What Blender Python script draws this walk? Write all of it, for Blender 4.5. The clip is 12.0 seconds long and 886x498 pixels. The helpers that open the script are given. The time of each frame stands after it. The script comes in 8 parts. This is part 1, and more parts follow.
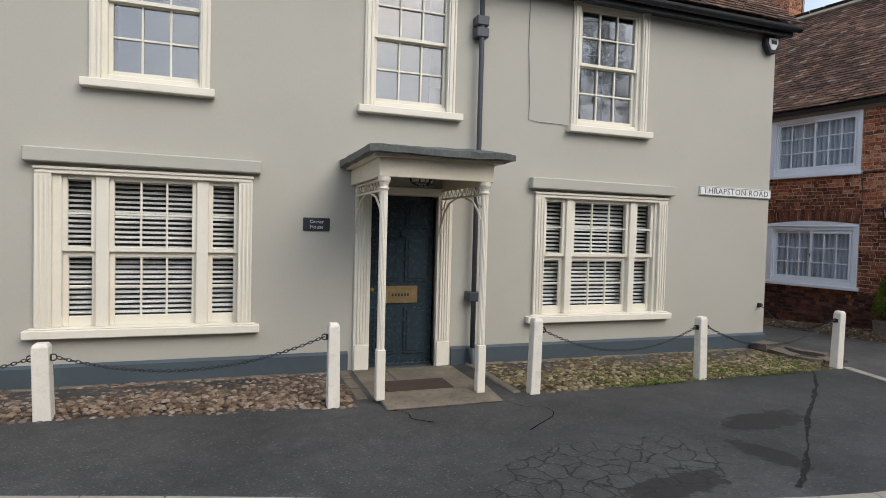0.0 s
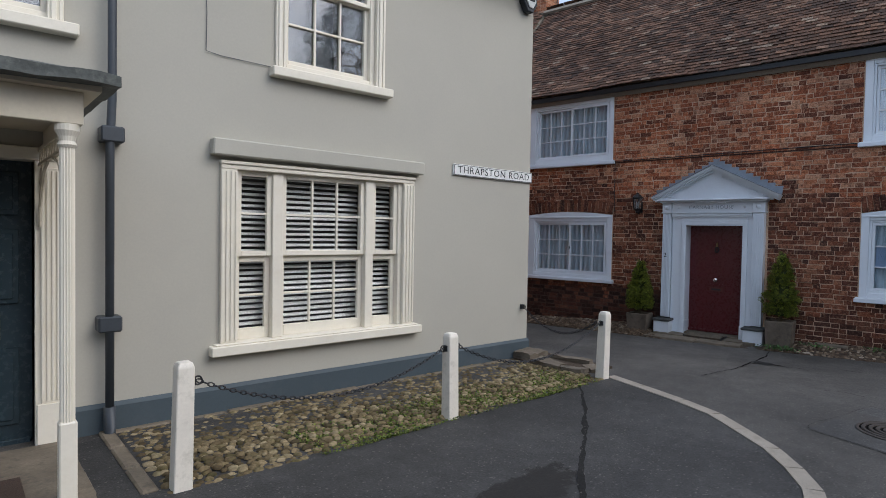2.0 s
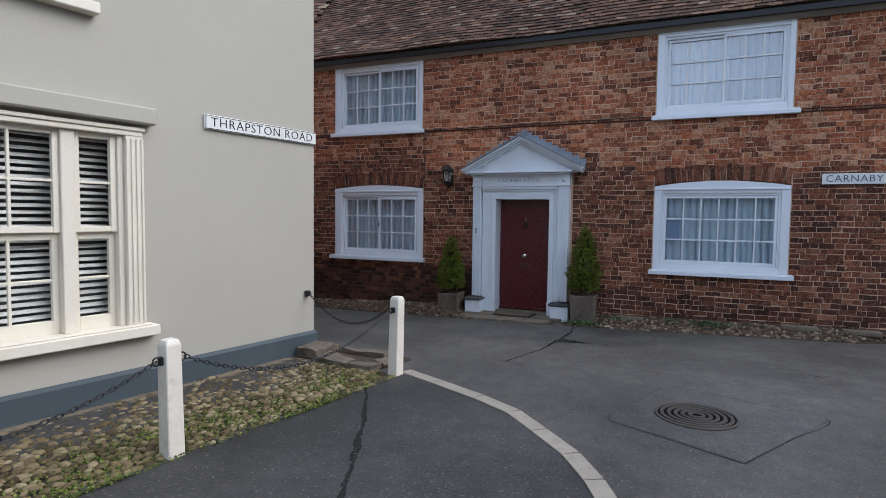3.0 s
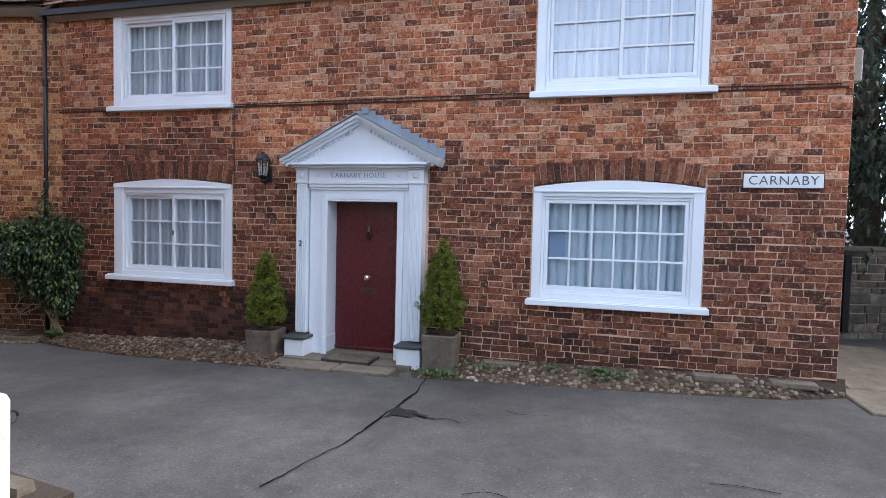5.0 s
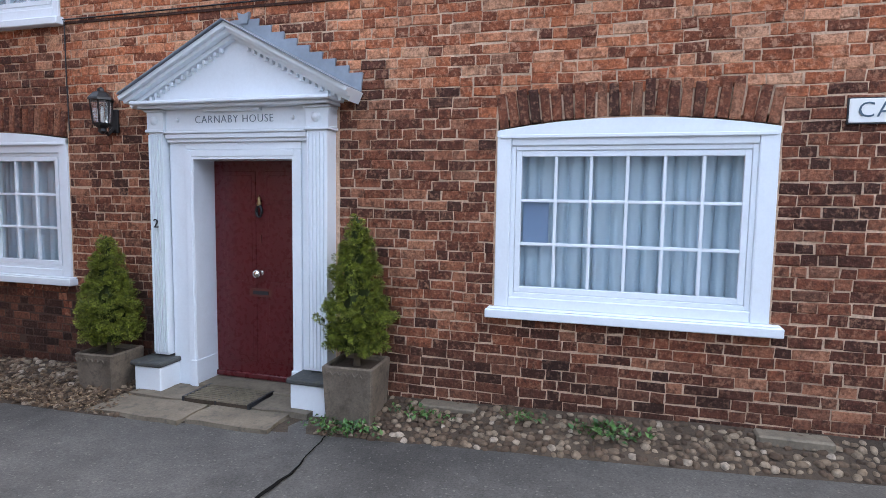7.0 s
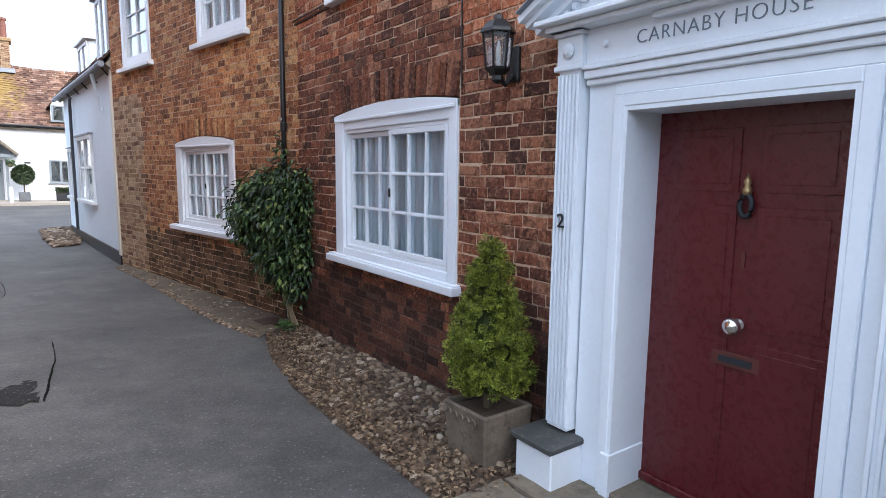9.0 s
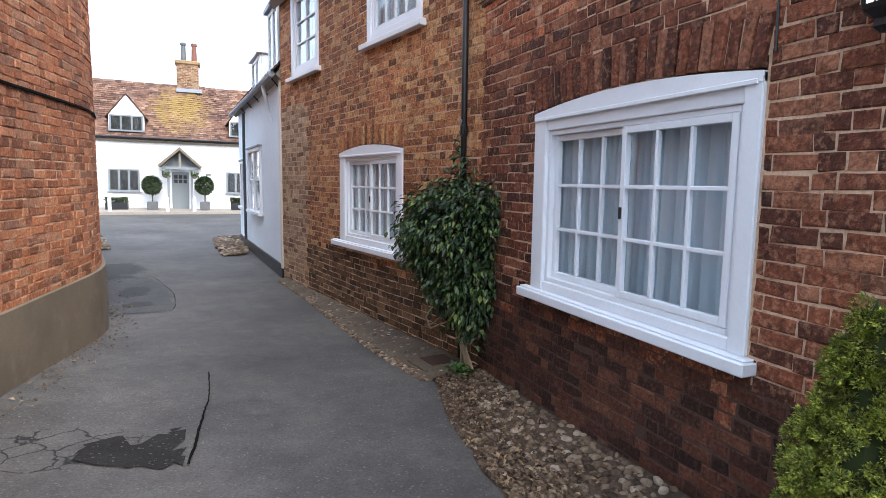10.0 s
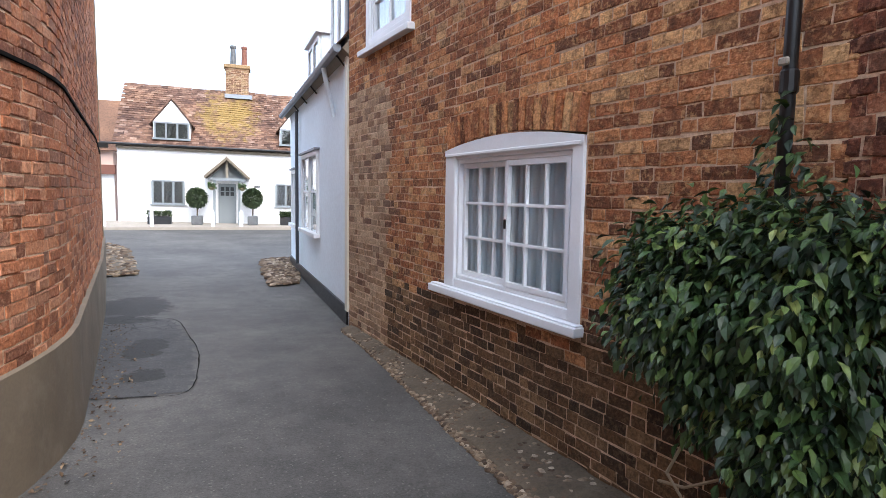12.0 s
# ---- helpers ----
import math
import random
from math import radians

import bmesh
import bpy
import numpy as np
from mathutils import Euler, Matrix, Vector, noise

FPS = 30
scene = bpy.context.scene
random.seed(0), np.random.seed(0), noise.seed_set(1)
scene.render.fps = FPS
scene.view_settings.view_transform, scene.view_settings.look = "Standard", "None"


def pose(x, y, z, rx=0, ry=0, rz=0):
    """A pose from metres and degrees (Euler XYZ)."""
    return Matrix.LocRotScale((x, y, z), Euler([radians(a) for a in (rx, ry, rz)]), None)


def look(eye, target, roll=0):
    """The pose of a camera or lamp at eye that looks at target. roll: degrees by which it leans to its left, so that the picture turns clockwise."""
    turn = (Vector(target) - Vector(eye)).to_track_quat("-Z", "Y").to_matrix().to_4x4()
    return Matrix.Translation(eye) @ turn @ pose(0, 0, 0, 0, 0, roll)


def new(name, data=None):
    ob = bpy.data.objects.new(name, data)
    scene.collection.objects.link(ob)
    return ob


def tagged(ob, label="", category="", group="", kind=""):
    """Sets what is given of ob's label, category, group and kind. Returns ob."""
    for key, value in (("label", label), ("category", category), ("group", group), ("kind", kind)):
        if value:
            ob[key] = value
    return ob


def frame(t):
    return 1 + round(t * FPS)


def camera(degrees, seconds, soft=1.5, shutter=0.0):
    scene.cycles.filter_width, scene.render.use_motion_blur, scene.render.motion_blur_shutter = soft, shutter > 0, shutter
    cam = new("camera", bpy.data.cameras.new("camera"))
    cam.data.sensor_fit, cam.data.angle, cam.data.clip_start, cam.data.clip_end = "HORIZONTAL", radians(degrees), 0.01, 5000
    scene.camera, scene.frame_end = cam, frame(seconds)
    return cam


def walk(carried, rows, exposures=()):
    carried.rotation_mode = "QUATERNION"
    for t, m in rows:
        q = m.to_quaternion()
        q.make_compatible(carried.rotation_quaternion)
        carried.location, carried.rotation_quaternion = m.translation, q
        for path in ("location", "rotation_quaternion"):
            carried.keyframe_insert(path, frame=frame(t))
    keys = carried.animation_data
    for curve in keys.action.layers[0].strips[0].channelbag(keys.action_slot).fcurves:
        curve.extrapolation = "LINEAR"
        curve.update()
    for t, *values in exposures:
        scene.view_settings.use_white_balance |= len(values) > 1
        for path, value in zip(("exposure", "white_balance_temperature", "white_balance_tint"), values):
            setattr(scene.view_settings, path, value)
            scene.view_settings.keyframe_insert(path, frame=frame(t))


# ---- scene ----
cam = camera(74.6, 12.0, soft=0.5)
PATH = [
    (0, (0.519, 0.364, 1.855), (1.481, 2.117, 1.789), 1.5),
    (0.5, (0.89, 0.793, 1.851), (1.87, 2.536, 1.809), 1.5),
    (1, (1.394, 1.18, 1.843), (2.505, 2.843, 1.81), 1.5),
    (1.5, (1.973, 1.441, 1.834), (3.288, 2.947, 1.801), 1.5),
    (2, (2.592, 1.624, 1.79), (4.106, 2.93, 1.732), 1.0),
    (2.5, (3.256, 1.749, 1.764), (4.954, 2.801, 1.66), 0.8),
    (3, (3.872, 1.815, 1.709), (5.689, 2.644, 1.592), 0.7),
    (3.5, (4.567, 1.775, 1.696), (6.458, 2.411, 1.556), 0.9),
    (3.7, (4.841, 1.765, 1.689), (6.743, 2.368, 1.552), 0.8),
    (5.3, (7.068, 1.815, 1.797), (8.998, 2.327, 1.692), 1.4),
    (5.5, (7.339, 1.81, 1.803), (9.274, 2.3, 1.682), 1.2),
    (6, (7.979, 1.728, 1.801), (9.92, 2.189, 1.669), 0.8),
    (6.5, (8.599, 1.757, 1.756), (10.538, 2.227, 1.614), 0.8),
    (6.7, (8.827, 1.747, 1.71), (10.762, 2.231, 1.558), 0.8),
    (8.3, (10.522, 2.494, 1.698), (12.028, 3.78, 1.418), 0.9),
    (8.5, (10.662, 2.725, 1.682), (12.078, 4.109, 1.404), 1.0),
    (9, (10.934, 3.356, 1.693), (12.085, 4.971, 1.43), 0.7),
    (9.5, (11.077, 4.0, 1.685), (11.999, 5.759, 1.447), 0.7),
    (10, (11.093, 4.668, 1.687), (11.828, 6.514, 1.458), 0.8),
    (10.5, (11.111, 5.43, 1.677), (11.802, 7.293, 1.453), 0.7),
    (11, (11.113, 6.172, 1.672), (11.723, 8.064, 1.448), 0.6),
    (11.5, (11.175, 6.935, 1.65), (11.751, 8.839, 1.439), 0.8),
    (12, (11.182, 7.665, 1.678), (11.775, 9.566, 1.49), 0.9),
]
EXPOSURES = [(0, 0.58, 6500, 10), (1, 0.36, 6400, 10), (2.5, 0.46, 6050, 12), (3.5, 1.05, 6050, 12), (5.5, 1.65, 6150, 15), (8.5, 1.85, 6120, 12), (10, 1.8, 6250, 12), (12, 1.85, 6250, 12)]
walk(cam, [(t, look(eye, target, roll)) for t, eye, target, roll in PATH], EXPOSURES)

# ---- sky and sun: a bright, thinly clouded day ----
world = bpy.data.worlds.new("sky")
scene.world = world
world.use_nodes = True
wn = world.node_tree.nodes
wl = world.node_tree.links
sky = wn.new("ShaderNodeTexSky")
sky.sky_type = "NISHITA"
sky.sun_disc = False
sky.sun_elevation = radians(38)
sky.sun_rotation = radians(165)
sky.dust_density = 3.0
sky.air_density = 1.0
veil = wn.new("ShaderNodeMix")
veil.data_type = "RGBA"
veil.inputs[0].default_value = 0.5
veil.inputs[7].default_value = (6.0, 6.9, 8.2, 1)
cloud = wn.new("ShaderNodeTexNoise")
cloud.inputs["Scale"].default_value = 2.2
cloud.inputs["Detail"].default_value = 6.0
cover = wn.new("ShaderNodeValToRGB")
cover.color_ramp.elements[0].position, cover.color_ramp.elements[0].color = 0.38, (0.25, 0.25, 0.25, 1)
cover.color_ramp.elements[1].position, cover.color_ramp.elements[1].color = 0.62, (0.85, 0.85, 0.85, 1)
coord = wn.new("ShaderNodeTexCoord")
wl.new(coord.outputs["Generated"], cloud.inputs["Vector"])
wl.new(cloud.outputs["Fac"], cover.inputs[0])
wl.new(cover.outputs[0], veil.inputs[0])
wl.new(sky.outputs[0], veil.inputs[6])
wl.new(veil.outputs[2], wn["Background"].inputs[0])
wn["Background"].inputs[1].default_value = 0.13
sun_data = bpy.data.lights.new("sun", "SUN")
sun_data.energy = 1.1
sun_data.angle = radians(40)
sun_data.color = (1.0, 0.95, 0.87)
sun = new("sun", sun_data)
sun.matrix_world = look((13, -47, 44), (0, 0, 0))


# ---- materials ----
def node(nt, kind, **inputs):
    n = nt.nodes.new(kind)
    for k, v in inputs.items():
        n.inputs[k.replace("_", " ")].default_value = v
    return n


def base_mat(name, rough=0.7, metal=0.0, spec=0.4):
    m = bpy.data.materials.new(name)
    m.use_nodes = True
    nt = m.node_tree
    b = nt.nodes["Principled BSDF"]
    b.inputs["Roughness"].default_value = rough
    b.inputs["Metallic"].default_value = metal
    b.inputs["Specular IOR Level"].default_value = spec
    return m, nt, b


def position(nt, scale=(1, 1, 1), turn=0.0):
    g = nt.nodes.new("ShaderNodeNewGeometry")
    mp = nt.nodes.new("ShaderNodeMapping")
    mp.inputs["Scale"].default_value = scale
    mp.inputs["Rotation"].default_value = (0, 0, turn)
    nt.links.new(g.outputs["Position"], mp.inputs["Vector"])
    return mp.outputs[0]


def noise_tex(nt, vec, scale, detail=4.0, rough=0.55):
    n = node(nt, "ShaderNodeTexNoise", Scale=scale, Detail=detail, Roughness=rough)
    nt.links.new(vec, n.inputs["Vector"])
    return n.outputs["Fac"]


def ramp(nt, fac, stops):
    r = nt.nodes.new("ShaderNodeValToRGB")
    el = r.color_ramp.elements
    while len(el) < len(stops):
        el.new(0.5)
    for e, (p, c) in zip(el, stops):
        e.position = p
        e.color = (*c, 1) if len(c) == 3 else c
    nt.links.new(fac, r.inputs[0])
    return r.outputs[0]


def grey(v):
    return (v, v, v)


def blend(nt, fac, a, b, mode="MIX"):
    m = nt.nodes.new("ShaderNodeMix")
    m.data_type, m.blend_type = "RGBA", mode
    for sock, v in ((m.inputs[0], fac), (m.inputs[6], a), (m.inputs[7], b)):
        if isinstance(v, (int, float)):
            sock.default_value = v
        elif isinstance(v, tuple):
            sock.default_value = (*v, 1)
        else:
            nt.links.new(v, sock)
    return m.outputs[2]


def calc(nt, op, a, b=0.0):
    m = nt.nodes.new("ShaderNodeMath")
    m.operation = op
    for sock, v in ((m.inputs[0], a), (m.inputs[1], b)):
        if isinstance(v, (int, float)):
            sock.default_value = v
        else:
            nt.links.new(v, sock)
    return m.outputs[0]


def relief(nt, b, height, strength=0.3, distance=0.01):
    n = node(nt, "ShaderNodeBump", Strength=strength, Distance=distance)
    nt.links.new(height, n.inputs["Height"])
    nt.links.new(n.outputs[0], b.inputs["Normal"])


def surface(name, col, rough=0.7, metal=0.0, big=0.12, fine=0.1, big_scale=0.8, fine_scale=25.0, bump=0.15, stain=None, stain_amount=0.5, spec=0.4, dist=0.004):
    """A plain surface: a colour with broad unevenness, fine grain, relief and, where given, stains."""
    m, nt, b = base_mat(name, rough, metal, spec)
    pos = position(nt)
    n1 = noise_tex(nt, pos, big_scale, 5)
    n2 = noise_tex(nt, pos, fine_scale, 5, 0.65)
    c = blend(nt, 1.0, col, ramp(nt, n1, [(0.25, grey(1 - big)), (0.75, grey(1 + big))]), "MULTIPLY")
    c = blend(nt, 1.0, c, ramp(nt, n2, [(0.25, grey(1 - fine)), (0.75, grey(1 + fine))]), "MULTIPLY")
    if stain:
        n3 = noise_tex(nt, pos, big_scale * 3.1, 7, 0.7)
        c = blend(nt, calc(nt, "MULTIPLY", ramp(nt, n3, [(0.52, grey(0)), (0.72, grey(1))]), stain_amount), c, stain)
    nt.links.new(c, b.inputs["Base Color"])
    nt.links.new(ramp(nt, n2, [(0.2, grey(max(0, rough - 0.12))), (0.8, grey(min(1, rough + 0.1)))]), b.inputs["Roughness"])
    if bump:
        relief(nt, b, n2, bump, dist)
    return m


def piece_mat(name, stops, single, grain=50.0, rough=0.85, mottled=(0.05, 0.03, 0.02), mottle=0.55, tint_stops=None, tint_scale=0.6, bump=0.5, bloom=None, bloom_amount=0.6):
    """Bricks, tiles and stones: each piece takes its own colour, with its own mottling and relief."""
    m, nt, b = base_mat(name, rough, 0, 0.25)
    if single:
        rnd = nt.nodes.new("ShaderNodeObjectInfo").outputs["Random"]
    else:
        rnd = nt.nodes.new("ShaderNodeNewGeometry").outputs["Random Per Island"]
    c = ramp(nt, rnd, stops)
    pos = position(nt)
    shift = nt.nodes.new("ShaderNodeVectorMath")
    shift.operation = "ADD"
    own = nt.nodes.new("ShaderNodeCombineXYZ")
    nt.links.new(calc(nt, "MULTIPLY", rnd, 37.0), own.inputs[0])
    nt.links.new(calc(nt, "MULTIPLY", rnd, 91.0), own.inputs[2])
    nt.links.new(pos, shift.inputs[0])
    nt.links.new(own.outputs[0], shift.inputs[1])
    local = shift.outputs[0]
    n1 = noise_tex(nt, local, grain, 5, 0.65)
    n2 = noise_tex(nt, local, grain * 0.36, 6, 0.66)
    n3 = noise_tex(nt, pos, tint_scale, 4, 0.6)
    c = blend(nt, calc(nt, "MULTIPLY", ramp(nt, n2, [(0.47, grey(0)), (0.63, grey(1))]), mottle), c, mottled)
    c = blend(nt, 1.0, c, ramp(nt, n1, [(0.32, grey(0.62)), (0.68, grey(1.38))]), "MULTIPLY")
    if bloom:
        n4 = noise_tex(nt, local, grain * 0.50, 6, 0.68)
        c = blend(nt, calc(nt, "MULTIPLY", ramp(nt, n4, [(0.52, grey(0)), (0.62, grey(1))]), bloom_amount), c, bloom)
    if tint_stops:
        c = blend(nt, 1.0, c, ramp(nt, n3, tint_stops), "MULTIPLY")
    nt.links.new(c, b.inputs["Base Color"])
    relief(nt, b, calc(nt, "ADD", n1, calc(nt, "MULTIPLY", n2, 2.0)), bump, 0.010)
    return m


RENDER = surface("grey_render", (0.435, 0.415, 0.355), 0.8, big=0.05, fine=0.04, big_scale=0.5, fine_scale=60, bump=0.12, stain=(0.39, 0.37, 0.33), stain_amount=0.25)
PLINTH = surface("slate_blue_paint", (0.058, 0.078, 0.092), 0.65, big=0.12, fine=0.1, fine_scale=45, bump=0.2, stain=(0.11, 0.12, 0.13), stain_amount=0.35)
CREAM = surface("cream_paint", (0.76, 0.71, 0.60), 0.45, big=0.04, fine=0.03, big_scale=2, fine_scale=40, bump=0.06, stain=(0.66, 0.58, 0.44), stain_amount=0.3)
CANOPY = surface("old_cream_paint", (0.66, 0.59, 0.46), 0.55, big=0.06, fine=0.05, big_scale=2, fine_scale=40, bump=0.08, stain=(0.42, 0.37, 0.28), stain_amount=0.4)
WHITE = surface("white_gloss_paint", (0.75, 0.79, 0.83), 0.38, big=0.03, fine=0.03, big_scale=2, fine_scale=50, bump=0.05, stain=(0.62, 0.64, 0.64), stain_amount=0.22)
POSTW = surface("post_paint", (0.74, 0.69, 0.60), 0.5, big=0.06, fine=0.05, big_scale=4, fine_scale=60, bump=0.08, stain=(0.40, 0.37, 0.29), stain_amount=0.45)
SLAT = surface("blind_slat_white", (0.74, 0.73, 0.72), 0.5, big=0.03, fine=0.02, bump=0)
TEAL = surface("dark_teal_gloss", (0.024, 0.040, 0.050), 0.26, big=0.1, fine=0.06, bump=0.04)
RED = surface("oxblood_gloss", (0.092, 0.013, 0.015), 0.30, big=0.05, fine=0.05, big_scale=3, bump=0.05)
COPPER = surface("dull_copper_plate", (0.16, 0.055, 0.045), 0.45, 0.5, big=0.2, fine=0.1)
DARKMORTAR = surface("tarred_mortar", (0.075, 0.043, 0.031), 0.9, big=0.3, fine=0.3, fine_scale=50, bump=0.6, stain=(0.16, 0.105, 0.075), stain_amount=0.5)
BRASS = surface("aged_brass", (0.42, 0.30, 0.15), 0.38, 0.9, big=0.2, fine=0.15, big_scale=12, fine_scale=80, bump=0.1)
SILVER = surface("polished_metal", (0.75, 0.70, 0.66), 0.16, 1.0, big=0.05, fine=0.03, bump=0)
IRON = surface("dark_iron", (0.030, 0.032, 0.036), 0.5, 0.4, big=0.2, fine=0.2, fine_scale=60, bump=0.2, stain=(0.09, 0.05, 0.03), stain_amount=0.4)
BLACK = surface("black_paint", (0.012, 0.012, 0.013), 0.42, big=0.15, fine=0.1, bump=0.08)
PIPE = surface("slate_pipe_paint", (0.050, 0.058, 0.068), 0.45, big=0.15, fine=0.12, bump=0.1)
LEAD = surface("weathered_lead", (0.11, 0.115, 0.12), 0.62, 0.1, big=0.25, fine=0.2, big_scale=4, fine_scale=35, bump=0.35, stain=(0.20, 0.20, 0.18), stain_amount=0.4)
CANOPYLEAD = surface("old_roof_lead", (0.085, 0.093, 0.088), 0.6, 0.1, big=0.35, fine=0.3, big_scale=9, fine_scale=45, bump=0.6, stain=(0.19, 0.20, 0.175), stain_amount=0.55)
LEADDARK = surface("blue_grey_lead_sheet", (0.085, 0.125, 0.18), 0.5, 0.1, big=0.2, fine=0.15, big_scale=4, bump=0.2)
LEADBLUE = surface("pale_lead", (0.24, 0.27, 0.31), 0.55, 0.1, big=0.15, fine=0.1, big_scale=4, bump=0.2)
STONE = surface("york_stone", (0.165, 0.135, 0.098), 0.85, big=0.32, fine=0.25, big_scale=3.5, fine_scale=45, bump=0.5, stain=(0.06, 0.055, 0.042), stain_amount=0.75)
YORK = surface("pale_york_stone", (0.145, 0.118, 0.088), 0.88, big=0.25, fine=0.2, big_scale=5, fine_scale=50, bump=0.6, stain=(0.075, 0.065, 0.05), stain_amount=0.7)
PLANTER = surface("lichened_stone", (0.145, 0.115, 0.086), 0.9, big=0.4, fine=0.25, big_scale=5, fine_scale=60, bump=0.7, stain=(0.05, 0.040, 0.030), stain_amount=0.8)
SLATE = surface("mossy_slate", (0.06, 0.062, 0.06), 0.8, big=0.3, fine=0.25, big_scale=8, fine_scale=60, bump=0.5, stain=(0.16, 0.15, 0.10), stain_amount=0.5)
KERB = surface("kerb_stone", (0.30, 0.265, 0.22), 0.85, big=0.12, fine=0.15, big_scale=4, fine_scale=70, bump=0.4, stain=(0.15, 0.13, 0.11), stain_amount=0.4)
MORTAR = surface("lime_mortar", (0.56, 0.39, 0.27), 0.95, big=0.3, fine=0.3, big_scale=1.5, fine_scale=60, bump=0.8, stain=(0.10, 0.055, 0.038), stain_amount=0.85)
CEMENT = surface("cement_render", (0.165, 0.130, 0.090), 0.9, big=0.25, fine=0.15, big_scale=1.4, fine_scale=50, bump=0.4, stain=(0.24, 0.20, 0.155), stain_amount=0.5)
LIMEWASH = surface("white_limewash", (0.80, 0.80, 0.80), 0.85, big=0.04, fine=0.05, fine_scale=14, bump=0.5, dist=0.02)
PALEBLUE = surface("pale_blue_render", (0.76, 0.85, 0.91), 0.85, big=0.05, fine=0.06, fine_scale=16, bump=0.6, dist=0.02)
PINKWASH = surface("pink_limewash", (0.72, 0.52, 0.44), 0.85, big=0.06, fine=0.05)
SAGE = surface("grey_green_paint", (0.20, 0.225, 0.24), 0.6, big=0.08, fine=0.06)
OAKGREY = surface("weathered_oak", (0.24, 0.21, 0.165), 0.8, big=0.2, fine=0.2, fine_scale=40, bump=0.3)
SOIL = surface("dark_soil", (0.060, 0.042, 0.028), 0.95, big=0.3, fine=0.4, fine_scale=50, bump=0.9, dist=0.01)
BED = surface("cobble_bedding", (0.036, 0.032, 0.020), 0.95, big=0.3, fine=0.3, big_scale=2, fine_scale=60, bump=0.7, stain=(0.045, 0.060, 0.016), stain_amount=0.8)
RUBBLE = surface("rubble_bedding", (0.095, 0.074, 0.050), 0.95, big=0.3, fine=0.35, big_scale=3, fine_scale=35, bump=1.0, dist=0.015, stain=(0.07, 0.055, 0.04), stain_amount=0.7)
MAT = surface("doormat_coir", (0.055, 0.035, 0.025), 0.95, big=0.2, fine=0.4, fine_scale=120, bump=0.8)
TAR = surface("tar_crack", (0.008, 0.0075, 0.007), 1.0, big=0.2, fine=0.2, bump=0.3, spec=0.05)
PLASTER = surface("inside_plaster", (0.22, 0.21, 0.19), 0.9, bump=0)
# Both curtain colours carry the blue of the sky reflected in the panes.
CURTAIN = surface("pale_curtain", (0.66, 0.78, 0.86), 0.9, big=0.06, fine=0.05, fine_scale=70, bump=0.1)
CURTAINW = surface("sky_tinted_net_curtain", (0.54, 0.66, 0.79), 0.9, big=0.05, fine=0.05, fine_scale=70, bump=0.1)
SIGNW = surface("sign_white_enamel", (0.78, 0.78, 0.76), 0.35, big=0.04, fine=0.03, bump=0.03, stain=(0.55, 0.54, 0.50), stain_amount=0.3)
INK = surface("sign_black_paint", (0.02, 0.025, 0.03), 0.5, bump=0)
INKBLUE = surface("sign_blue_grey_paint", (0.07, 0.11, 0.15), 0.5, bump=0)
INKGREY = surface("faded_grey_paint", (0.17, 0.21, 0.25), 0.5, bump=0)
SILVERTEXT = surface("pale_lettering", (0.55, 0.56, 0.56), 0.4, bump=0)
BARK = surface("bark", (0.10, 0.075, 0.05), 0.95, big=0.25, fine=0.3, fine_scale=30, bump=0.8)
VINE = surface("pale_vine_stem", (0.33, 0.26, 0.17), 0.85, big=0.2, fine=0.2, bump=0.4)
TERRACOTTA = surface("terracotta", (0.20, 0.085, 0.06), 0.85, big=0.15, fine=0.12, bump=0.3)
PAPER = surface("pale_blue_paper", (0.30, 0.42, 0.62), 0.7, bump=0)


def glass_mat(name="window_glass", ior=1.5):
    m, nt, b = base_mat(name, 0.015, 0, 0.5)
    b.inputs["Transmission Weight"].default_value = 1.0
    b.inputs["IOR"].default_value = ior
    b.inputs["Base Color"].default_value = (0.93, 0.96, 0.97, 1)
    pos = position(nt)
    relief(nt, b, noise_tex(nt, pos, 3.0, 2), 0.08, 0.02)
    return m


GLASS = glass_mat()
SKYGLASS = glass_mat("coated_window_glass", 2.15)
LAMPGLASS, _nt, _b = base_mat("lantern_glass", 0.1)
_b.inputs["Transmission Weight"].default_value = 0.9
_b.inputs["Base Color"].default_value = (0.9, 0.92, 0.92, 1)

OLD_BRICK = [(0.0, (0.11, 0.040, 0.025)), (0.12, (0.20, 0.064, 0.032)), (0.34, (0.34, 0.104, 0.047)), (0.58, (0.46, 0.150, 0.066)), (0.80, (0.55, 0.240, 0.130)), (0.94, (0.60, 0.33, 0.20)), (1.0, (0.16, 0.058, 0.034))]
SOOTY_BRICK = [(0.0, (0.058, 0.025, 0.018)), (0.18, (0.105, 0.038, 0.024)), (0.46, (0.180, 0.060, 0.033)), (0.74, (0.255, 0.088, 0.046)), (0.92, (0.37, 0.165, 0.095)), (1.0, (0.060, 0.027, 0.020))]
BROWN_BRICK = [(0.0, (0.125, 0.050, 0.028)), (0.12, (0.22, 0.085, 0.040)), (0.42, (0.395, 0.150, 0.066)), (0.70, (0.53, 0.240, 0.102)), (0.90, (0.64, 0.39, 0.19)), (1.0, (0.12, 0.050, 0.029))]
DAMP_BRICK = [(0.0, (0.040, 0.023, 0.014)), (0.3, (0.092, 0.050, 0.026)), (0.65, (0.165, 0.092, 0.045)), (0.9, (0.25, 0.155, 0.082)), (1.0, (0.05, 0.030, 0.019))]
BUFF_BRICK = [(0.0, (0.22, 0.120, 0.072)), (0.3, (0.42, 0.28, 0.170)), (0.7, (0.60, 0.45, 0.30)), (1.0, (0.16, 0.085, 0.055))]
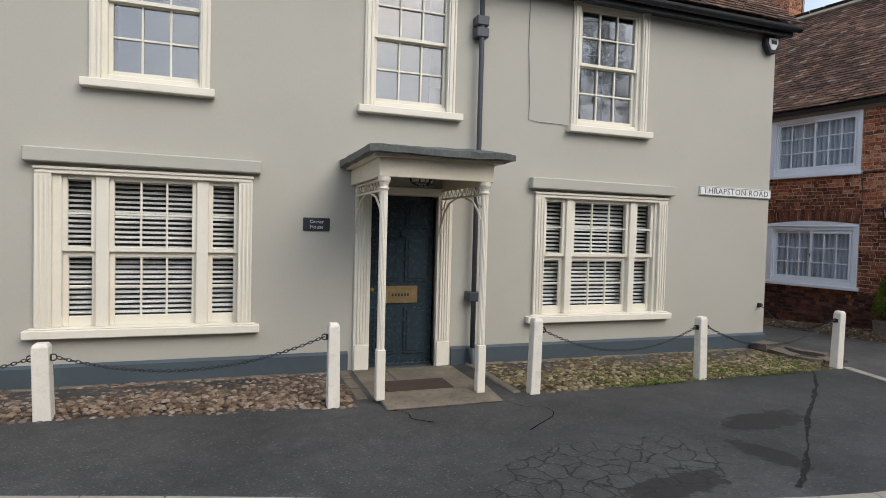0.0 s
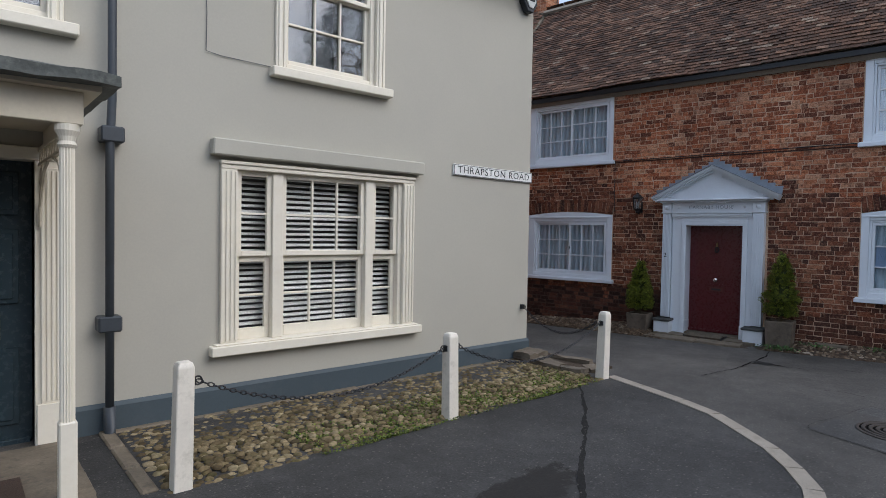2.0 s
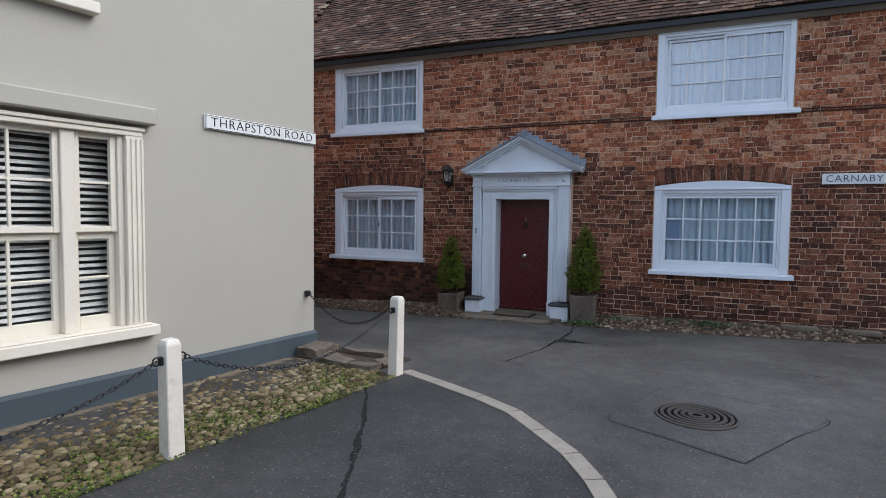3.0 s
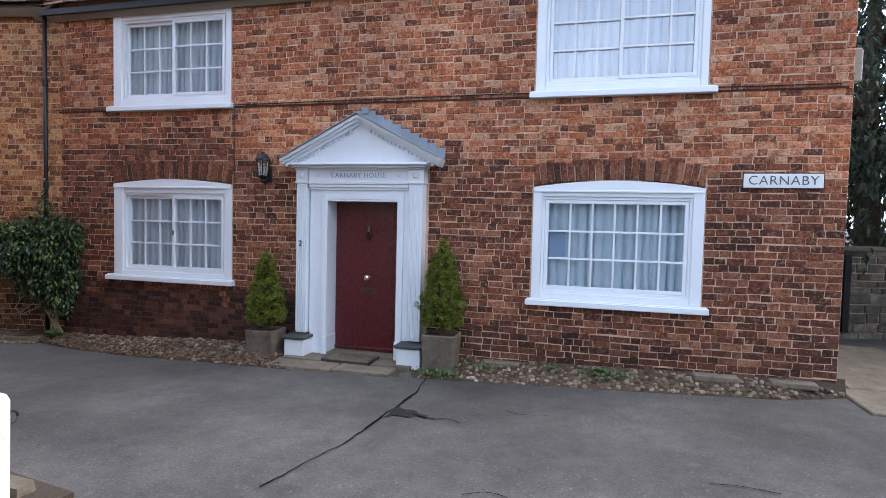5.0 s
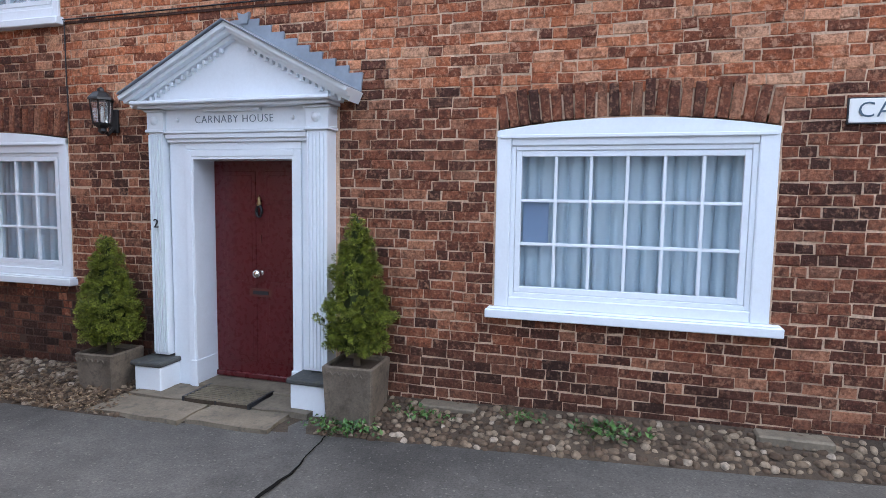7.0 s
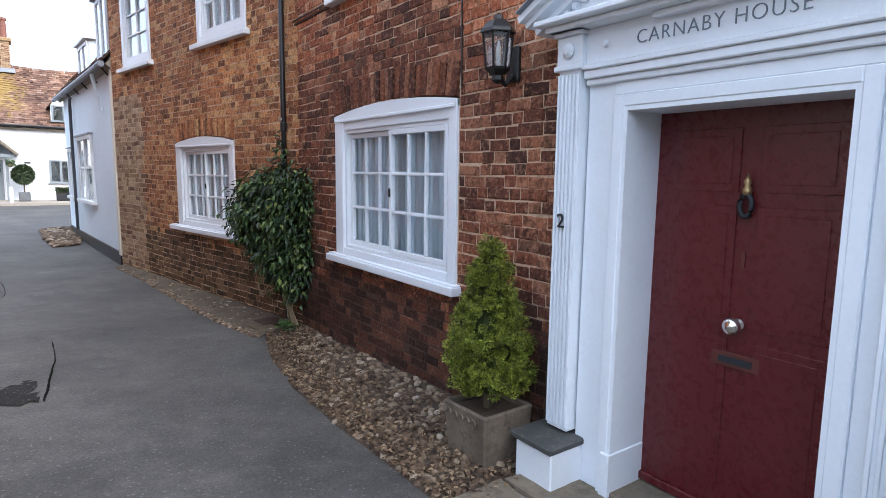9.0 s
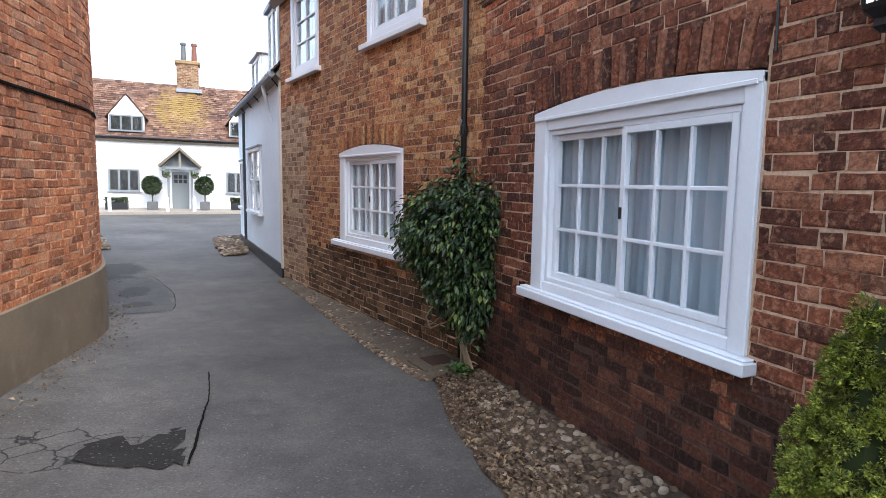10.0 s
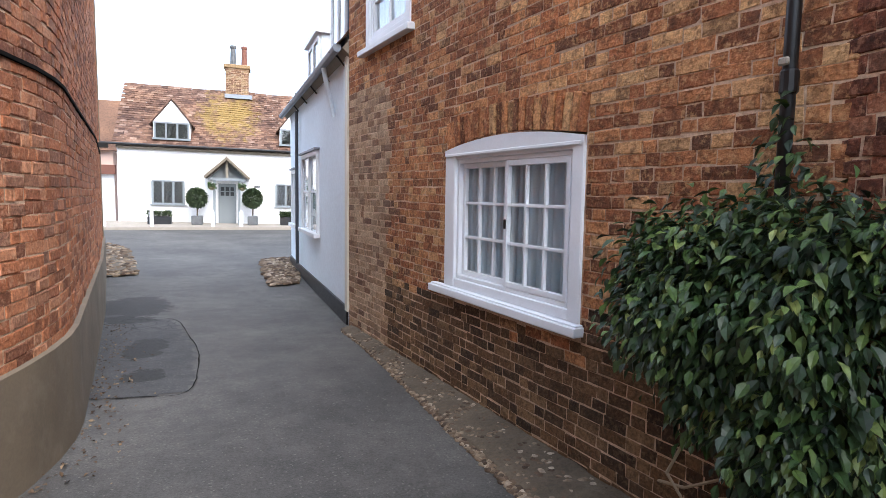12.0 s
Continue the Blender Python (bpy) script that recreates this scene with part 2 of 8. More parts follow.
ORANGE_BRICK = [(0.0, (0.17, 0.073, 0.044)), (0.25, (0.32, 0.120, 0.060)), (0.55, (0.45, 0.172, 0.082)), (0.82, (0.52, 0.250, 0.140)), (1.0, (0.22, 0.112, 0.078))]
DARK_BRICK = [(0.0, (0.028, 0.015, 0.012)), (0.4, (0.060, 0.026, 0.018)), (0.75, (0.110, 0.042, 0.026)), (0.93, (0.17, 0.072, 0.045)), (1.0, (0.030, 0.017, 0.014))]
VARY = [(0.3, (0.70, 0.68, 0.70)), (0.55, (1.0, 0.98, 0.95)), (0.75, (1.24, 1.16, 1.06))]
BR1, BR1S = (piece_mat("old_red_brick" + s, OLD_BRICK, f, tint_stops=VARY, mottled=(0.075, 0.027, 0.016), mottle=0.66, bump=0.8, bloom=(0.62, 0.36, 0.235), bloom_amount=0.5) for s, f in (("", False), ("_piece", True)))
BRS, BRSS = (piece_mat("sooty_red_brick" + s, SOOTY_BRICK, f, tint_stops=VARY, mottled=(0.042, 0.018, 0.012), mottle=0.66, bump=0.8, bloom=(0.46, 0.25, 0.155), bloom_amount=0.4) for s, f in (("", False), ("_piece", True)))
BR2, BR2S = (piece_mat("brown_brick" + s, BROWN_BRICK, f, tint_stops=VARY, mottled=(0.080, 0.036, 0.019), mottle=0.68, bump=0.8, bloom=(0.60, 0.37, 0.185), bloom_amount=0.5) for s, f in (("", False), ("_piece", True)))
BRL, BRLS = (piece_mat("damp_brown_brick" + s, DAMP_BRICK, f, tint_stops=VARY, mottled=(0.035, 0.026, 0.015), mottle=0.5, bump=0.8, bloom=(0.27, 0.19, 0.11), bloom_amount=0.3) for s, f in (("", False), ("_piece", True)))
BR3, BR3S = (piece_mat("orange_brick" + s, ORANGE_BRICK, f, tint_stops=VARY, mottled=(0.20, 0.072, 0.036), mottle=0.4, bump=0.9, bloom=(0.50, 0.31, 0.20), bloom_amount=0.4) for s, f in (("", False), ("_piece", True)))
BRC = piece_mat("lichened_chimney_brick", [(0.0, (0.16, 0.085, 0.055)), (0.4, (0.25, 0.145, 0.085)), (0.8, (0.31, 0.215, 0.12)), (1.0, (0.36, 0.28, 0.19))], False, tint_stops=VARY)
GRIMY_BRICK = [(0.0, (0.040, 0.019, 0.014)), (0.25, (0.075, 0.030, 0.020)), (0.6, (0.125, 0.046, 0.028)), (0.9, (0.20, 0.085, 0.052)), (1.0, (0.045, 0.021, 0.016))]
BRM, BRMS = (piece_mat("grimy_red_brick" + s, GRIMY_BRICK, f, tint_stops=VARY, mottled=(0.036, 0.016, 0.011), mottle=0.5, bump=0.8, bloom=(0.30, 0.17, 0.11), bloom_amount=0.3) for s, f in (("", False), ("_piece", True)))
BRB = piece_mat("buff_brick", BUFF_BRICK, False, tint_stops=VARY, mottled=(0.12, 0.07, 0.045), mottle=0.4)
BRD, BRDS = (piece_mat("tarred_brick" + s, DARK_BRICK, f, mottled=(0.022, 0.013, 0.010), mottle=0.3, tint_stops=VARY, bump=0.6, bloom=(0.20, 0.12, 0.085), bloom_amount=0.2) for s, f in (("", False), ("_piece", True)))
TILES = [(0.0, (0.050, 0.030, 0.022)), (0.4, (0.095, 0.052, 0.035)), (0.75, (0.15, 0.078, 0.050)), (0.93, (0.21, 0.12, 0.08)), (1.0, (0.26, 0.20, 0.15))]
TILE, TILES1 = (piece_mat("clay_roof_tile" + s, TILES, f, mottled=(0.04, 0.035, 0.025), tint_stops=VARY, tint_scale=0.9) for s, f in (("", False), ("_piece", True)))
COTTAGE_TILES = [(0.0, (0.070, 0.041, 0.031)), (0.3, (0.115, 0.066, 0.047)), (0.7, (0.170, 0.102, 0.070)), (0.9, (0.21, 0.135, 0.095)), (1.0, (0.27, 0.19, 0.145))]
TILE2 = piece_mat("mottled_peg_tile", COTTAGE_TILES, False, mottled=(0.19, 0.11, 0.075), mottle=0.35, grain=9.0, tint_stops=[(0.40, (0.85, 0.82, 0.85)), (0.65, (1.2, 1.12, 1.05))], tint_scale=0.8)


def lichen(m, cx, cz, rx, rz, colour):
    """A spread of lichen with a ragged edge, about a place on a roof."""
    nt = m.node_tree
    b = next(n for n in nt.nodes if n.type == "BSDF_PRINCIPLED")
    old = b.inputs["Base Color"].links[0].from_socket
    pos = position(nt)
    sep = nt.nodes.new("ShaderNodeSeparateXYZ")
    nt.links.new(pos, sep.inputs[0])
    dx = calc(nt, "DIVIDE", calc(nt, "SUBTRACT", sep.outputs[0], cx), rx)
    dz = calc(nt, "DIVIDE", calc(nt, "SUBTRACT", sep.outputs[2], cz), rz)
    d = calc(nt, "ADD", calc(nt, "MULTIPLY", dx, dx), calc(nt, "MULTIPLY", dz, dz))
    d = calc(nt, "ADD", d, calc(nt, "MULTIPLY", calc(nt, "SUBTRACT", noise_tex(nt, pos, 2.6, 6, 0.75), 0.5), 5.0))
    nt.links.new(blend(nt, ramp(nt, d, [(0.1, grey(0.75)), (1.3, grey(0))]), old, colour), b.inputs["Base Color"])


lichen(TILE2, 9.9, 4.9, 1.3, 1.2, (0.26, 0.175, 0.05))
COBBLES = [(0.0, (0.060, 0.043, 0.023)), (0.35, (0.125, 0.092, 0.048)), (0.7, (0.205, 0.155, 0.085)), (1.0, (0.30, 0.24, 0.145))]
COB, COBS = (piece_mat("cobble" + s, COBBLES, f, grain=24, mottled=(0.080, 0.082, 0.024), mottle=0.35, bump=0.4) for s, f in (("", False), ("_piece", True)))
BROWN_COBBLES = [(0.0, (0.060, 0.040, 0.026)), (0.35, (0.135, 0.092, 0.062)), (0.7, (0.215, 0.155, 0.110)), (1.0, (0.31, 0.24, 0.18))]
COBW, COBWS = (piece_mat("brown_cobble" + s, BROWN_COBBLES, f, grain=24, mottled=(0.075, 0.052, 0.035), mottle=0.45, bump=0.4) for s, f in (("", False), ("_piece", True)))
FLINT = [(0.0, (0.043, 0.028, 0.019)), (0.3, (0.098, 0.064, 0.042)), (0.65, (0.170, 0.122, 0.081)), (0.9, (0.26, 0.20, 0.14)), (1.0, (0.38, 0.31, 0.24))]
PEB, PEBS = (piece_mat("pebble" + s, FLINT, f, grain=24, mottled=(0.08, 0.06, 0.04), mottle=0.5, bump=0.4) for s, f in (("", False), ("_piece", True)))
ROUGHSTONE = piece_mat("rubble_stone", [(0.0, (0.06, 0.055, 0.042)), (0.5, (0.11, 0.098, 0.078)), (1.0, (0.17, 0.15, 0.12))], False, grain=14)


def leaf_mat(name, stops, rough=0.45, clump=40.0, low=0.75, high=1.2):
    m, nt, b = base_mat(name, rough, 0, 0.4)
    rnd = nt.nodes.new("ShaderNodeNewGeometry").outputs["Random Per Island"]
    c = ramp(nt, rnd, stops)
    n = noise_tex(nt, position(nt), clump, 3)
    c = blend(nt, 1.0, c, ramp(nt, n, [(0.36, grey(low)), (0.64, grey(high))]), "MULTIPLY")
    nt.links.new(c, b.inputs["Base Color"])
    b.inputs["Subsurface Weight"].default_value = 0.0
    return m


IVY = leaf_mat("shrub_leaf", [(0.0, (0.009, 0.021, 0.010)), (0.45, (0.022, 0.048, 0.017)), (0.72, (0.046, 0.090, 0.024)), (0.93, (0.085, 0.135, 0.034)), (1.0, (0.20, 0.24, 0.07))])
SPRUCE = leaf_mat("conifer_tuft", [(0.0, (0.055, 0.075, 0.012)), (0.4, (0.13, 0.165, 0.020)), (0.8, (0.23, 0.265, 0.034)), (1.0, (0.40, 0.40, 0.065))], 0.6, 22.0, 0.32, 1.7)
YEW = leaf_mat("yew_foliage", [(0.0, (0.008, 0.016, 0.008)), (0.6, (0.020, 0.036, 0.016)), (1.0, (0.045, 0.07, 0.03))], 0.6)
# Dark green for the hulls that paint shade inside foliage.
CORE = surface("foliage_core_shade", (0.030, 0.042, 0.010), 0.9, bump=0.5)
BOXLEAF = leaf_mat("box_leaf", [(0.0, (0.02, 0.035, 0.015)), (0.6, (0.045, 0.075, 0.03)), (1.0, (0.09, 0.12, 0.045))], 0.6)
MOSS = leaf_mat("moss_tuft", [(0.0, (0.05, 0.075, 0.012)), (0.5, (0.105, 0.145, 0.022)), (1.0, (0.19, 0.22, 0.045))], 0.8, 18.0)
WEED = leaf_mat("weed_leaf", [(0.0, (0.02, 0.05, 0.012)), (0.6, (0.05, 0.12, 0.025)), (1.0, (0.11, 0.19, 0.05))])


def asphalt(name, tone, warm, cracks=(), wets=(), rough=0.72):
    m, nt, b = base_mat(name, rough, 0, 0.4)
    pos = position(nt)
    n1 = noise_tex(nt, pos, 0.55, 6, 0.6)
    n2 = noise_tex(nt, pos, 60, 3, 0.7)
    n4 = noise_tex(nt, pos, 5.0, 6, 0.7)
    v = node(nt, "ShaderNodeTexVoronoi", Scale=95.0)
    nt.links.new(pos, v.inputs["Vector"])
    c = ramp(nt, n1, [(0.34, tuple(tone * 0.60 * w for w in warm)), (0.66, tuple(tone * 1.30 * w for w in warm))])
    c = blend(nt, 1.0, c, ramp(nt, n4, [(0.28, grey(0.72)), (0.72, grey(1.24))]), "MULTIPLY")
    c = blend(nt, 1.0, c, ramp(nt, n2, [(0.27, grey(0.62)), (0.73, grey(1.42))]), "MULTIPLY")
    n5 = noise_tex(nt, pos, 1.7, 8, 0.72)
    c = blend(nt, ramp(nt, n5, [(0.54, grey(0)), (0.66, grey(0.45))]), c, tuple(tone * 0.5 * w for w in warm))
    c = blend(nt, ramp(nt, noise_tex(nt, pos, 3.3, 7, 0.75), [(0.60, grey(0)), (0.70, grey(0.35))]), c, tuple(tone * 1.9 * w for w in warm))
    hue = nt.nodes.new("ShaderNodeSeparateColor")
    nt.links.new(v.outputs["Color"], hue.inputs[0])
    c = blend(nt, ramp(nt, hue.outputs[0], [(0.968, grey(0)), (0.982, grey(0.34))]), c, (0.26, 0.24, 0.21))
    height = calc(nt, "ADD", n2, calc(nt, "MULTIPLY", v.outputs["Distance"], 0.8))
    if cracks or wets:
        sep = nt.nodes.new("ShaderNodeSeparateXYZ")
        nt.links.new(pos, sep.inputs[0])
        warp = noise_tex(nt, pos, 6.5, 9, 0.72)

        def spot(cx, cy, rx, ry):
            dx = calc(nt, "DIVIDE", calc(nt, "SUBTRACT", sep.outputs[0], cx), rx)
            dy = calc(nt, "DIVIDE", calc(nt, "SUBTRACT", sep.outputs[1], cy), ry)
            d = calc(nt, "ADD", calc(nt, "MULTIPLY", dx, dx), calc(nt, "MULTIPLY", dy, dy))
            return calc(nt, "ADD", d, calc(nt, "MULTIPLY", calc(nt, "SUBTRACT", warp, 0.5), 3.0))

        e = node(nt, "ShaderNodeTexVoronoi", Scale=5.2)
        e.feature = "DISTANCE_TO_EDGE"
        wv = nt.nodes.new("ShaderNodeVectorMath")
        wv.operation = "ADD"
        wob = node(nt, "ShaderNodeTexNoise", Scale=7.0, Detail=3.0)
        nt.links.new(pos, wob.inputs["Vector"])
        sc = nt.nodes.new("ShaderNodeVectorMath")
        sc.operation = "SCALE"
        sc.inputs["Scale"].default_value = 0.12
        nt.links.new(wob.outputs["Color"], sc.inputs[0])
        nt.links.new(pos, wv.inputs[0])
        nt.links.new(sc.outputs[0], wv.inputs[1])
        nt.links.new(wv.outputs[0], e.inputs["Vector"])
        line = ramp(nt, e.outputs["Distance"], [(0.013, grey(1)), (0.040, grey(0))])
        for area in cracks:
            crack = calc(nt, "MULTIPLY", line, ramp(nt, calc(nt, "MULTIPLY", spot(*area), 0.5), [(0.46, grey(1)), (0.62, grey(0))]))
            c = blend(nt, crack, c, (0.012, 0.011, 0.010))
            height = calc(nt, "SUBTRACT", height, calc(nt, "MULTIPLY", crack, 3.0))
        for area in wets:
            wet = ramp(nt, spot(*area), [(0.78, grey(0.82)), (0.95, grey(0))])
            c = blend(nt, wet, c, (0.012, 0.010, 0.008))
            height = calc(nt, "SUBTRACT", height, calc(nt, "MULTIPLY", wet, 1.2))
    nt.links.new(c, b.inputs["Base Color"])
    relief(nt, b, height, 0.5, 0.004)
    return m


ROAD = asphalt("road_asphalt", 0.076, (1.0, 0.93, 0.845), [(10.15, 8.45, 0.55, 0.28)], [(9.3, 17.1, 0.6, 0.95)])
PAVE = asphalt("pavement_asphalt", 0.048, (1.0, 0.965, 0.925), [(3.55, 3.25, 1.0, 0.55)], [(5.62, 3.52, 0.56, 0.2), (3.75, 2.92, 0.5, 0.16), (4.85, 3.0, 0.16, 0.34)])
PATCH = asphalt("patch_asphalt", 0.078, (1.0, 0.97, 0.93))
POTHOLE = asphalt("pothole_asphalt", 0.013, (1.0, 0.93, 0.88), rough=1.0)
ALLEYPATCH = asphalt("dark_patch_asphalt", 0.050, (1.0, 0.97, 0.93), [(9.8, 15.9, 0.6, 0.45)], [(9.95, 14.6, 0.24, 0.5), (10.1, 13.52, 0.2, 0.26), (9.5, 16.2, 0.4, 0.3)])


# ---- building helpers ----
def part(name, bm, material, parent=None, label="", bevel=0.0, smooth=False):
    """One mesh object out of a bmesh, under a thing or a part."""
    if bevel:
        bmesh.ops.bevel(bm, geom=bm.edges[:], offset=bevel, segments=1, affect="EDGES", clamp_overlap=True)
    bmesh.ops.recalc_face_normals(bm, faces=bm.faces[:])
    me = bpy.data.meshes.new(name)
    bm.to_mesh(me)
    bm.free()
    me.materials.append(material)
    if smooth:
        me.polygons.foreach_set("use_smooth", [True] * len(me.polygons))
    ob = new(name, me)
    ob.parent = parent
    if label:
        ob["label"] = label
    return ob


def raw(name, verts, faces, material, parent=None, label="", smooth=False):
    me = bpy.data.meshes.new(name)
    me.from_pydata([tuple(v) for v in verts], [], faces)
    me.materials.append(material)
    if smooth:
        me.polygons.foreach_set("use_smooth", [True] * len(me.polygons))
    ob = new(name, me)
    ob.parent = parent
    if label:
        ob["label"] = label
    return ob


def thing(name, m, label, category, group="", kind=""):
    ob = new(name)
    ob.empty_display_size = 0.1
    ob.matrix_world = m
    return tagged(ob, label, category, group, kind)


def bx(bm, x0, x1, y0, y1, z0, z1, m=None):
    """A box; m turns it about its own middle."""
    c = Vector(((x0 + x1) / 2, (y0 + y1) / 2, (z0 + z1) / 2))
    vs = []
    for z in (z0, z1):
        for x, y in ((x0, y0), (x1, y0), (x1, y1), (x0, y1)):
            p = Vector((x, y, z))
            vs.append(bm.verts.new(c + m @ (p - c) if m else p))
    for f in ((3, 2, 1, 0), (4, 5, 6, 7), (0, 1, 5, 4), (1, 2, 6, 5), (2, 3, 7, 6), (3, 0, 4, 7)):
        bm.faces.new([vs[i] for i in f])
    return vs


def box(*dims, m=None):
    bm = bmesh.new()
    bx(bm, *dims, m=m)
    return bm


def prism(outline, y0, y1, bm=None):
    """An outline in x and z, drawn out from y0 to y1."""
    bm = bm or bmesh.new()
    a = [bm.verts.new((x, y0, z)) for x, z in outline]
    b = [bm.verts.new((x, y1, z)) for x, z in outline]
    bm.faces.new(a)
    bm.faces.new(b[::-1])
    n = len(a)
    for i in range(n):
        bm.faces.new((a[i], b[i], b[(i + 1) % n], a[(i + 1) % n]))
    return bm


def lathe(profile, seg=16, bm=None, at=(0, 0, 0)):
    """Radius and height pairs, turned about a vertical axis."""
    bm = bm or bmesh.new()
    rings = []
    for r, z in profile:
        rings.append([bm.verts.new((at[0] + max(r, 1e-4) * math.cos(2 * math.pi * i / seg), at[1] + max(r, 1e-4) * math.sin(2 * math.pi * i / seg), at[2] + z)) for i in range(seg)])
    for a, b in zip(rings, rings[1:]):
        for i in range(seg):
            bm.faces.new((a[i], a[(i + 1) % seg], b[(i + 1) % seg], b[i]))
    bm.faces.new(rings[0][::-1])
    bm.faces.new(rings[-1])
    return bm


def tube(points, radius, seg=6, bm=None):
    """A round bar along points; radius one number or one for each point."""
    bm = bm or bmesh.new()
    pts = [Vector(p) for p in points]
    rs = radius if isinstance(radius, (list, tuple)) else [radius] * len(pts)
    rings = []
    for i, p in enumerate(pts):
        t = (pts[min(i + 1, len(pts) - 1)] - pts[max(i - 1, 0)]).normalized()
        a = t.cross(Vector((0, 0, 1)) if abs(t.z) < 0.9 else Vector((1, 0, 0))).normalized()
        b = t.cross(a)
        rings.append([bm.verts.new(p + rs[i] * (math.cos(2 * math.pi * k / seg) * a + math.sin(2 * math.pi * k / seg) * b)) for k in range(seg)])
    for a, b in zip(rings, rings[1:]):
        for k in range(seg):
            bm.faces.new((a[k], a[(k + 1) % seg], b[(k + 1) % seg], b[k]))
    bm.faces.new(rings[0])
    bm.faces.new(rings[-1][::-1])
    return bm


def letters(text, width, material, parent, m, depth=0.004, label="", name="lettering", squeeze=1.0, thin=0.0, space=1.0):
    """Words as a thin raised mesh, centred at m: x to the right, z up, facing -y."""
    cu = bpy.data.curves.new(name, "FONT")
    cu.body, cu.align_x, cu.align_y, cu.extrude, cu.resolution_u = text, "CENTER", "CENTER", depth / 2, 3
    cu.offset, cu.space_character = -thin, space
    tmp = bpy.data.objects.new(name, cu)
    me = bpy.data.meshes.new_from_object(tmp)
    bpy.data.objects.remove(tmp)
    bpy.data.curves.remove(cu)
    xs = [v.co.x for v in me.vertices]
    k = width / (max(xs) - min(xs))
    for v in me.vertices:
        v.co = Vector((v.co.x * k, -v.co.z, v.co.y * k * squeeze))
    me.materials.clear()
    me.materials.append(material)
    meshes = [me]
    if " " in text:
        order = sorted({round(v.co.x, 5) for v in me.vertices})
        wide, cut = max((b - a, (a + b) / 2) for a, b in zip(order, order[1:]))
        meshes = []
        for side in (-1, 1):
            bm = bmesh.new()
            bm.from_mesh(me)
            bmesh.ops.delete(bm, geom=[v for v in bm.verts if (v.co.x - cut) * side < 0], context="VERTS")
            word = bpy.data.meshes.new(name)
            bm.to_mesh(word)
            bm.free()
            word.materials.append(material)
            meshes.append(word)
    for word in meshes:
        ob = new(name, word)
        ob.parent = parent
        ob.matrix_basis = m
        if label:
            ob["label"] = label
    return ob


class Line:
    """A wall's line in plan, from the viewer's left to right as seen from outside."""

    def __init__(self, pts):
        self.p = [Vector((x, y, 0)) for x, y in pts]
        self.c = [0.0]
        for a, b in zip(self.p, self.p[1:]):
            self.c.append(self.c[-1] + (b - a).length)
        self.length = self.c[-1]

    def at(self, s):
        i = 0
        while i < len(self.c) - 2 and s > self.c[i + 1]:
            i += 1
        t = (self.p[i + 1] - self.p[i]).normalized()
        q = self.p[i] + t * (s - self.c[i])
        return q, t, Vector((-t.y, t.x, 0))

    def frame_at(self, s=0.0):
        q, t, n = self.at(s)
        return Matrix(((t.x, n.x, 0, q.x), (t.y, n.y, 0, q.y), (0, 0, 1, 0), (0, 0, 0, 1)))


def smooth(a, b, x):
    t = min(1.0, max(0.0, (x - a) / (b - a)))
    return t * t * (3 - 2 * t)


def ground_z(x, y):
    k = smooth(8.8, 12.6, x) if y < 40 else 0.0
    low = 0.2 - 0.17 * k + 0.06 * k * smooth(4.5, -1.0, y)
    low -= 0.1 * smooth(5.5, 11.0, y) * k
    far = smooth(9.0, 14.0, y) * (1 - k)
    low -= 0.26 * far
    return low + 0.24 * smooth(17.0, 31.0, y)


GREY = Line([(2.268 - 0.98749 * 6.0, 6.821 + 0.1577 * 6.0), (9.063, 5.736)])
GM = GREY.frame_at(6.0)
BRICK = Line([(13.32, 9.49), (13.32, -0.52)])
BM = BRICK.frame_at()
BRICK2 = Line([(12.242, 15.10), (13.3217, 9.3304)])
B2M = BRICK2.frame_at()


def by(y):
    return 9.49 - y


def b2(u):
    return 5.7 - u


def pierced(name, us, zs, holes, thick, material, m, label, category="wall"):
    """A wall in its own plane, with openings that go through it."""
    us = sorted({round(v, 4) for v in us + [h[i] for h in holes for i in (0, 1)]})
    zs = sorted({round(v, 4) for v in zs + [h[i] for h in holes for i in (2, 3)]})

    def solid(i, j):
        if not (0 <= i < len(us) - 1 and 0 <= j < len(zs) - 1):
            return False
        u, z = (us[i] + us[i + 1]) / 2, (zs[j] + zs[j + 1]) / 2
        return not any(h[0] < u < h[1] and h[2] < z < h[3] for h in holes)

    bm = bmesh.new()
    v = {}

    def vert(i, j, k):
        if (i, j, k) not in v:
            v[i, j, k] = bm.verts.new((us[i], thick * k, zs[j]))
        return v[i, j, k]

    for i in range(len(us) - 1):
        for j in range(len(zs) - 1):
            if not solid(i, j):
                continue
            bm.faces.new([vert(i, j, 0), vert(i + 1, j, 0), vert(i + 1, j + 1, 0), vert(i, j + 1, 0)])
            bm.faces.new([vert(i, j, 1), vert(i, j + 1, 1), vert(i + 1, j + 1, 1), vert(i + 1, j, 1)])
            for di, dj, a, b in ((-1, 0, (i, j), (i, j + 1)), (1, 0, (i + 1, j), (i + 1, j + 1)), (0, -1, (i, j), (i + 1, j)), (0, 1, (i, j + 1), (i + 1, j + 1))):
                if not solid(i + di, j + dj):
                    bm.faces.new([vert(*a, 0), vert(*b, 0), vert(*b, 1), vert(*a, 1)])
    ob = part(name, bm, material)
    ob.matrix_world = m
    return tagged(ob, label, category, kind="structure")


def plain_wall(name, x0, y0, x1, y1, z0, z1, thick, material, label):
    ln = Line([(x0, y0), (x1, y1)])
    ob = part(name, box(0, ln.length, 0, thick, z0, z1), material)
    ob.matrix_world = ln.frame_at()
    return tagged(ob, label, "wall", kind="structure")


